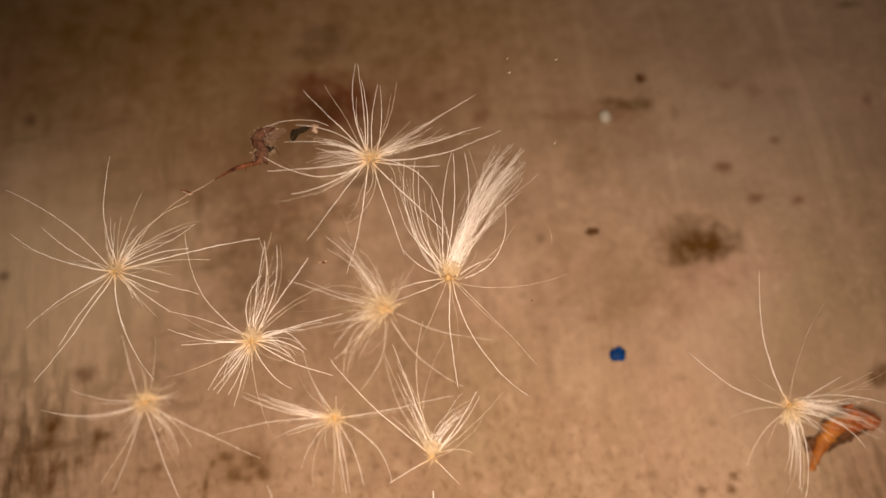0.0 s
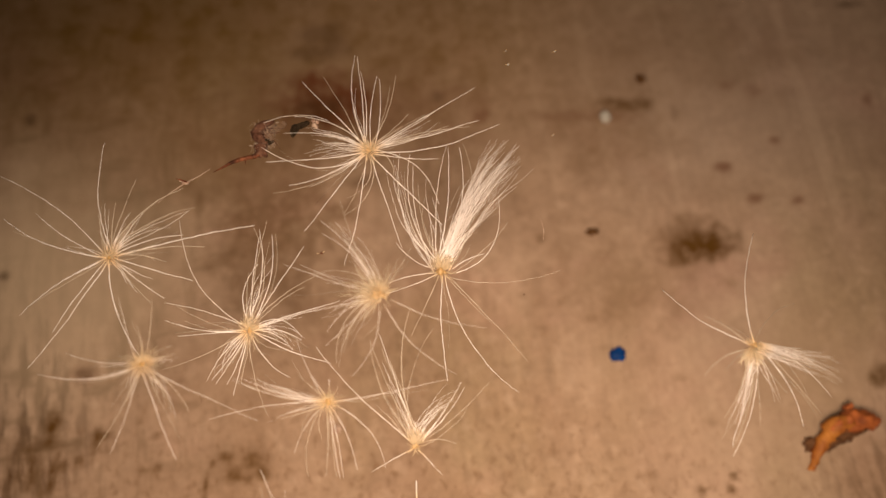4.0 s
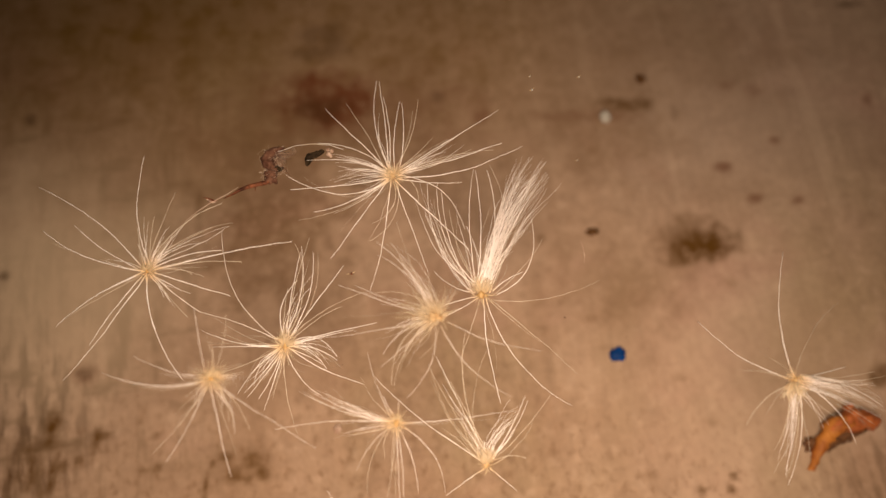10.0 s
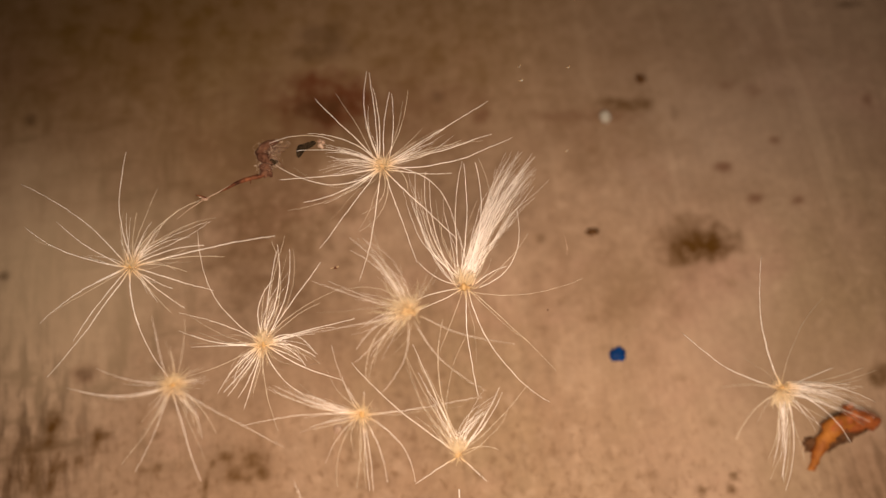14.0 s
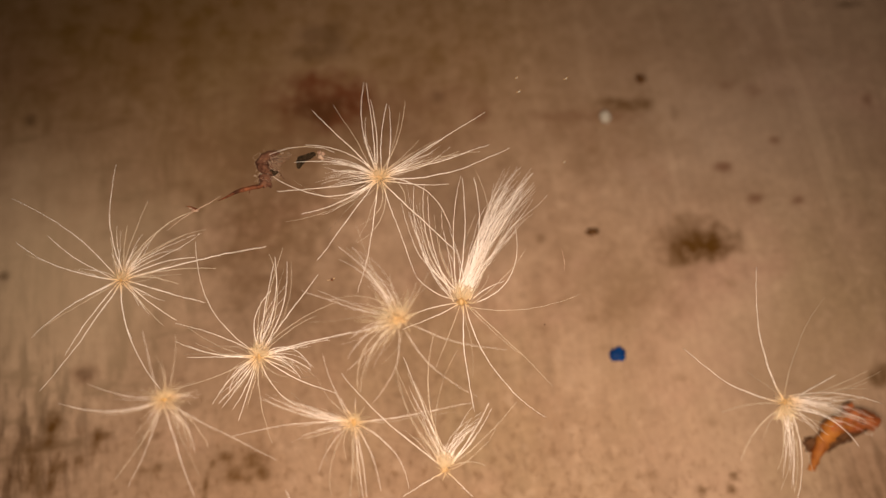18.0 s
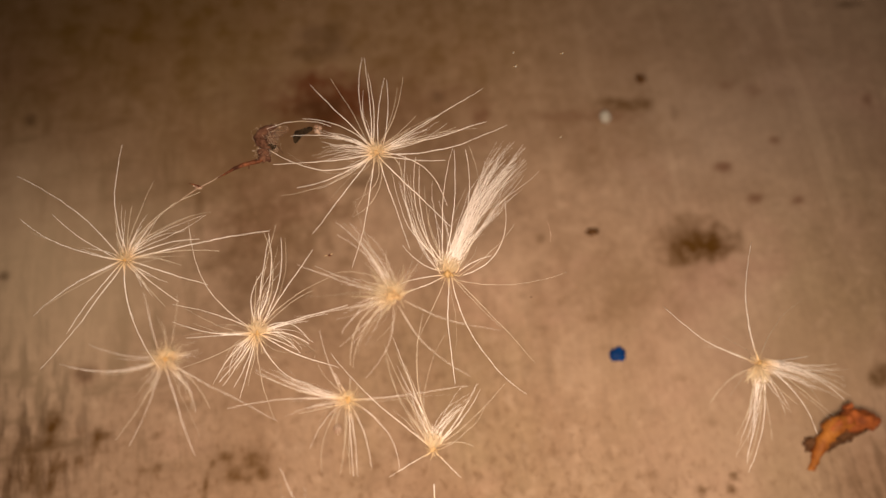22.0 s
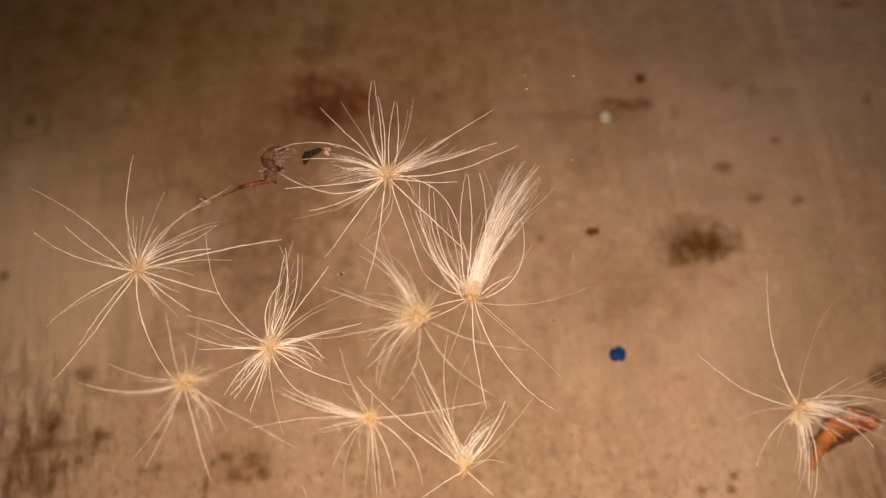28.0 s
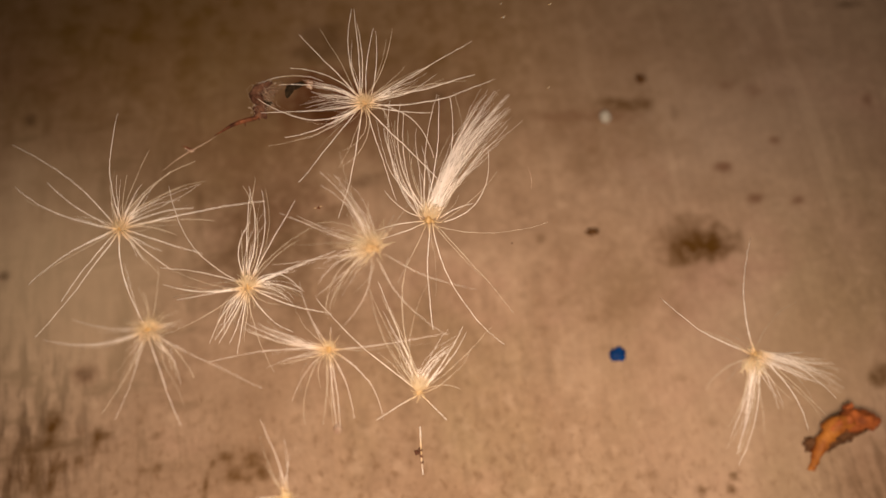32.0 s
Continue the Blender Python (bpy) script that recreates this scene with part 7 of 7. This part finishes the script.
    walk(glint_side, sway([
        (0, 13.90, 13.16), (0.3, 14.66, 11.09), (0.5, 14.44, 11.01), (0.8, 14.92, 10.97), (1, 13.80, 12.73), (1.3, 13.66, 12.61), (1.5, 12.82, 14.66), (1.7, 12.08, 17.91), (1.8, 11.68, 18.88), (2, 13.15, 13.80),
        (2.3, 13.20, 13.97), (2.5, 13.48, 13.70), (2.8, 14.94, 11.49), (3, 15.52, 8.96), (3.3, 14.94, 8.50), (3.5, 13.68, 11.98), (5.5, 14.33, 15.74), (5.8, 14.91, 12.70), (6, 14.77, 13.05), (6.3, 15.25, 13.16),
        (6.5, 17.02, 7.99), (6.8, 15.18, 10.91), (7, 14.12, 13.27), (7.3, 15.64, 14.06), (7.5, 16.92, 10.36), (7.8, 16.00, 11.05), (8, 15.62, 12.51), (8.5, 16.80, 15.63), (8.8, 17.65, 14.16), (9, 18.21, 10.36),
        (9.3, 17.69, 9.97), (9.5, 17.34, 10.58), (10, 16.70, 11.01), (10.3, 16.42, 12.63), (10.5, 16.05, 14.34), (10.8, 15.66, 17.88), (11, 15.73, 18.54), (11.3, 16.30, 14.40), (11.5, 15.62, 11.01), (11.8, 14.33, 15.09),
        (12, 14.55, 16.71), (12.3, 14.88, 20.36), (12.5, 15.30, 20.90), (12.8, 15.86, 17.70), (13, 15.41, 13.91), (13.3, 14.97, 12.46), (13.5, 14.98, 13.16), (13.8, 15.09, 13.17), (14, 15.41, 12.19),
        (14.5, 14.77, 13.48), (16.5, 15.41, 12.51), (16.8, 15.90, 10.79), (17, 15.30, 11.11), (17.3, 15.18, 12.61), (17.5, 15.84, 12.51), (18, 15.09, 10.79), (18.3, 14.98, 11.08), (18.5, 13.90, 14.23),
        (18.8, 16.11, 9.98), (19, 15.30, 10.26), (19.3, 14.18, 13.19), (19.5, 13.36, 16.71), (19.8, 14.43, 13.28), (20, 14.22, 13.91), (20.3, 13.48, 16.29), (20.5, 13.15, 18.00), (20.8, 13.52, 19.97), (21, 14.66, 14.55),
        (21.3, 14.13, 13.94), (21.5, 13.48, 16.71), (21.8, 14.54, 15.79), (22, 14.66, 13.91), (22.5, 14.22, 14.66), (22.8, 14.23, 17.99), (23, 14.44, 18.11), (23.3, 14.77, 15.24), (23.5, 15.09, 12.83),
        (23.8, 15.29, 13.41), (24, 15.52, 13.16), (24.3, 16.10, 12.87), (24.5, 16.16, 12.19), (25, 16.38, 11.44), (25.5, 15.62, 12.73), (27.5, 15.73, 11.87), (28, 16.05, 11.11), (28.5, 16.05, 10.68), (29, 14.88, 12.51),
        (29.3, 14.13, 14.92), (29.5, 14.44, 13.59), (29.8, 15.39, 12.34), (30, 15.30, 11.66), (30.3, 13.83, 14.88), (30.5, 13.68, 15.31), (30.8, 13.64, 17.61), (31, 14.66, 16.92), (31.3, 14.89, 14.19),
        (31.5, 14.44, 13.80), (31.8, 13.26, 18.01), (32, 13.15, 20.05),
    ], 0.1058))
    walk(mote, sway([
        (0, 10.85, -6.28), (0.3, 12.36, -8.13), (0.5, 12.65, -8.19), (0.8, 12.50, -8.17), (1, 10.43, -6.50), (1.3, 9.84, -6.98), (1.5, 8.84, -4.49), (1.7, 6.80, -1.86), (1.8, 6.80, -1.44), (2, 9.37, -7.23),
        (2.3, 10.01, -6.05), (2.5, 10.53, -6.38), (2.8, 12.71, -8.29), (3, 13.60, -10.62), (3.3, 13.55, -10.61), (3.5, 11.07, -7.34), (5.5, 9.05, -4.27), (5.8, 10.47, -7.11), (6, 10.21, -7.13), (6.3, 10.01, -7.04),
        (6.5, 14.13, -12.41), (6.8, 12.67, -8.49), (7, 11.38, -6.07), (7.3, 13.58, -5.57), (7.5, 14.23, -9.45), (7.8, 13.92, -8.18), (8, 13.28, -6.50), (8.5, 13.70, -4.06), (8.8, 15.52, -5.72), (9, 16.03, -9.77),
        (9.3, 16.16, -9.87), (9.5, 15.29, -9.03), (10, 14.87, -8.39), (10.3, 13.89, -6.55), (10.5, 12.86, -4.90), (10.8, 10.61, -1.80), (11, 10.32, -1.53), (11.3, 11.76, -5.41), (11.5, 12.54, -8.50),
        (11.8, 12.21, -3.97), (12, 11.80, -2.47), (12.3, 11.62, 0.97), (12.5, 12.02, 1.01), (12.8, 10.76, -2.40), (13, 10.53, -6.07), (13.3, 11.96, -7.00), (13.5, 11.69, -6.18), (13.8, 12.22, -6.21), (14, 12.76, -7.44),
        (14.5, 12.13, -5.86), (16.5, 12.02, -7.34), (16.8, 13.93, -9.20), (17, 12.86, -8.82), (17.3, 11.43, -7.22), (17.5, 10.64, -7.34), (18, 12.44, -9.25), (18.3, 11.88, -8.84), (18.5, 10.11, -5.65),
        (18.8, 12.57, -10.28), (19, 12.54, -9.56), (19.3, 11.59, -6.25), (19.5, 10.32, -2.80), (19.8, 10.25, -6.70), (20, 10.00, -6.07), (20.3, 8.77, -3.66), (20.5, 8.94, -2.59), (20.8, 9.43, 0.20), (21, 8.42, -5.12),
        (21.3, 11.03, -5.48), (21.5, 10.43, -2.26), (21.8, 11.08, -3.83), (22, 10.75, -5.86), (22.5, 11.07, -5.01), (22.8, 10.29, -1.76), (23, 10.11, -1.84), (23.3, 10.70, -4.64), (23.5, 12.23, -6.82),
        (23.8, 12.72, -6.28), (24, 12.02, -6.50), (24.3, 12.86, -6.75), (24.5, 12.65, -7.44), (25, 13.50, -8.39), (25.5, 12.23, -7.02), (27.5, 12.96, -7.98), (28, 13.50, -8.71), (28.5, 13.92, -9.03), (29, 11.90, -7.02),
        (29.3, 11.08, -4.50), (29.5, 11.17, -6.38), (29.8, 12.08, -7.48), (30, 11.90, -8.19), (30.3, 10.64, -4.58), (30.5, 10.21, -4.38), (30.8, 9.62, -1.58), (31, 9.90, -2.26), (31.3, 10.50, -4.89),
        (31.5, 10.96, -5.23), (31.8, 9.51, -0.93), (32, 8.42, 0.70),
    ], 0.1040))
    walk(hair, sway([
        (0, 13.60, 1.86), (0.3, 15.16, -0.05), (0.5, 15.46, -0.11), (0.8, 15.30, -0.09), (1, 13.16, 1.64), (1.3, 12.55, 1.14), (1.5, 11.52, 3.72), (1.7, 9.40, 6.43), (1.8, 9.40, 6.86), (2, 12.06, 0.87),
        (2.3, 12.72, 2.09), (2.5, 13.27, 1.75), (2.8, 15.52, -0.23), (3, 16.44, -2.63), (3.3, 16.39, -2.62), (3.5, 13.82, 0.76), (5.5, 11.74, 3.94), (5.8, 13.20, 0.99), (6, 12.94, 0.98), (6.3, 12.72, 1.08),
        (6.5, 16.99, -4.49), (6.8, 15.47, -0.43), (7, 14.14, 2.08), (7.3, 16.42, 2.60), (7.5, 17.09, -1.43), (7.8, 16.77, -0.11), (8, 16.11, 1.64), (8.5, 16.54, 4.16), (8.8, 18.43, 2.44), (9, 18.95, -1.75),
        (9.3, 19.09, -1.85), (9.5, 18.19, -0.98), (10, 17.76, -0.33), (10.3, 16.74, 1.57), (10.5, 15.68, 3.28), (10.8, 13.34, 6.50), (11, 13.05, 6.78), (11.3, 14.54, 2.76), (11.5, 15.35, -0.44), (11.8, 15.00, 4.25),
        (12, 14.58, 5.80), (12.3, 14.39, 9.37), (12.5, 14.79, 9.41), (12.8, 13.51, 5.88), (13, 13.27, 2.08), (13.3, 14.74, 1.12), (13.5, 14.46, 1.97), (13.8, 15.01, 1.94), (14, 15.57, 0.65), (14.5, 14.91, 2.29),
        (16.5, 14.79, 0.76), (16.8, 16.78, -1.16), (17, 15.68, -0.77), (17.3, 14.20, 0.89), (17.5, 13.38, 0.76), (18, 15.24, -1.21), (18.3, 14.66, -0.79), (18.5, 12.82, 2.51), (18.8, 15.37, -2.28), (19, 15.35, -1.54),
        (19.3, 14.36, 1.90), (19.5, 13.05, 5.46), (19.8, 12.97, 1.44), (20, 12.71, 2.08), (20.3, 11.44, 4.57), (20.5, 11.62, 5.69), (20.8, 12.13, 8.57), (21, 11.08, 3.05), (21.3, 13.78, 2.69), (21.5, 13.16, 6.02),
        (21.8, 13.83, 4.40), (22, 13.49, 2.29), (22.5, 13.82, 3.17), (22.8, 13.01, 6.54), (23, 12.82, 6.46), (23.3, 13.43, 3.56), (23.5, 15.01, 1.31), (23.8, 15.53, 1.86), (24, 14.79, 1.64), (24.3, 15.68, 1.36),
        (24.5, 15.46, 0.65), (25, 16.33, -0.33), (25.5, 15.01, 1.09), (27.5, 15.78, 0.11), (28, 16.33, -0.65), (28.5, 16.77, -0.98), (29, 14.68, 1.09), (29.3, 13.83, 3.70), (29.5, 13.92, 1.75), (29.8, 14.87, 0.63),
        (30, 14.68, -0.11), (30.3, 13.39, 3.62), (30.5, 12.94, 3.83), (30.8, 12.32, 6.72), (31, 12.60, 6.02), (31.3, 13.23, 3.29), (31.5, 13.70, 2.95), (31.8, 12.21, 7.40), (32, 11.08, 9.08),
    ], 0.1076))


motions()
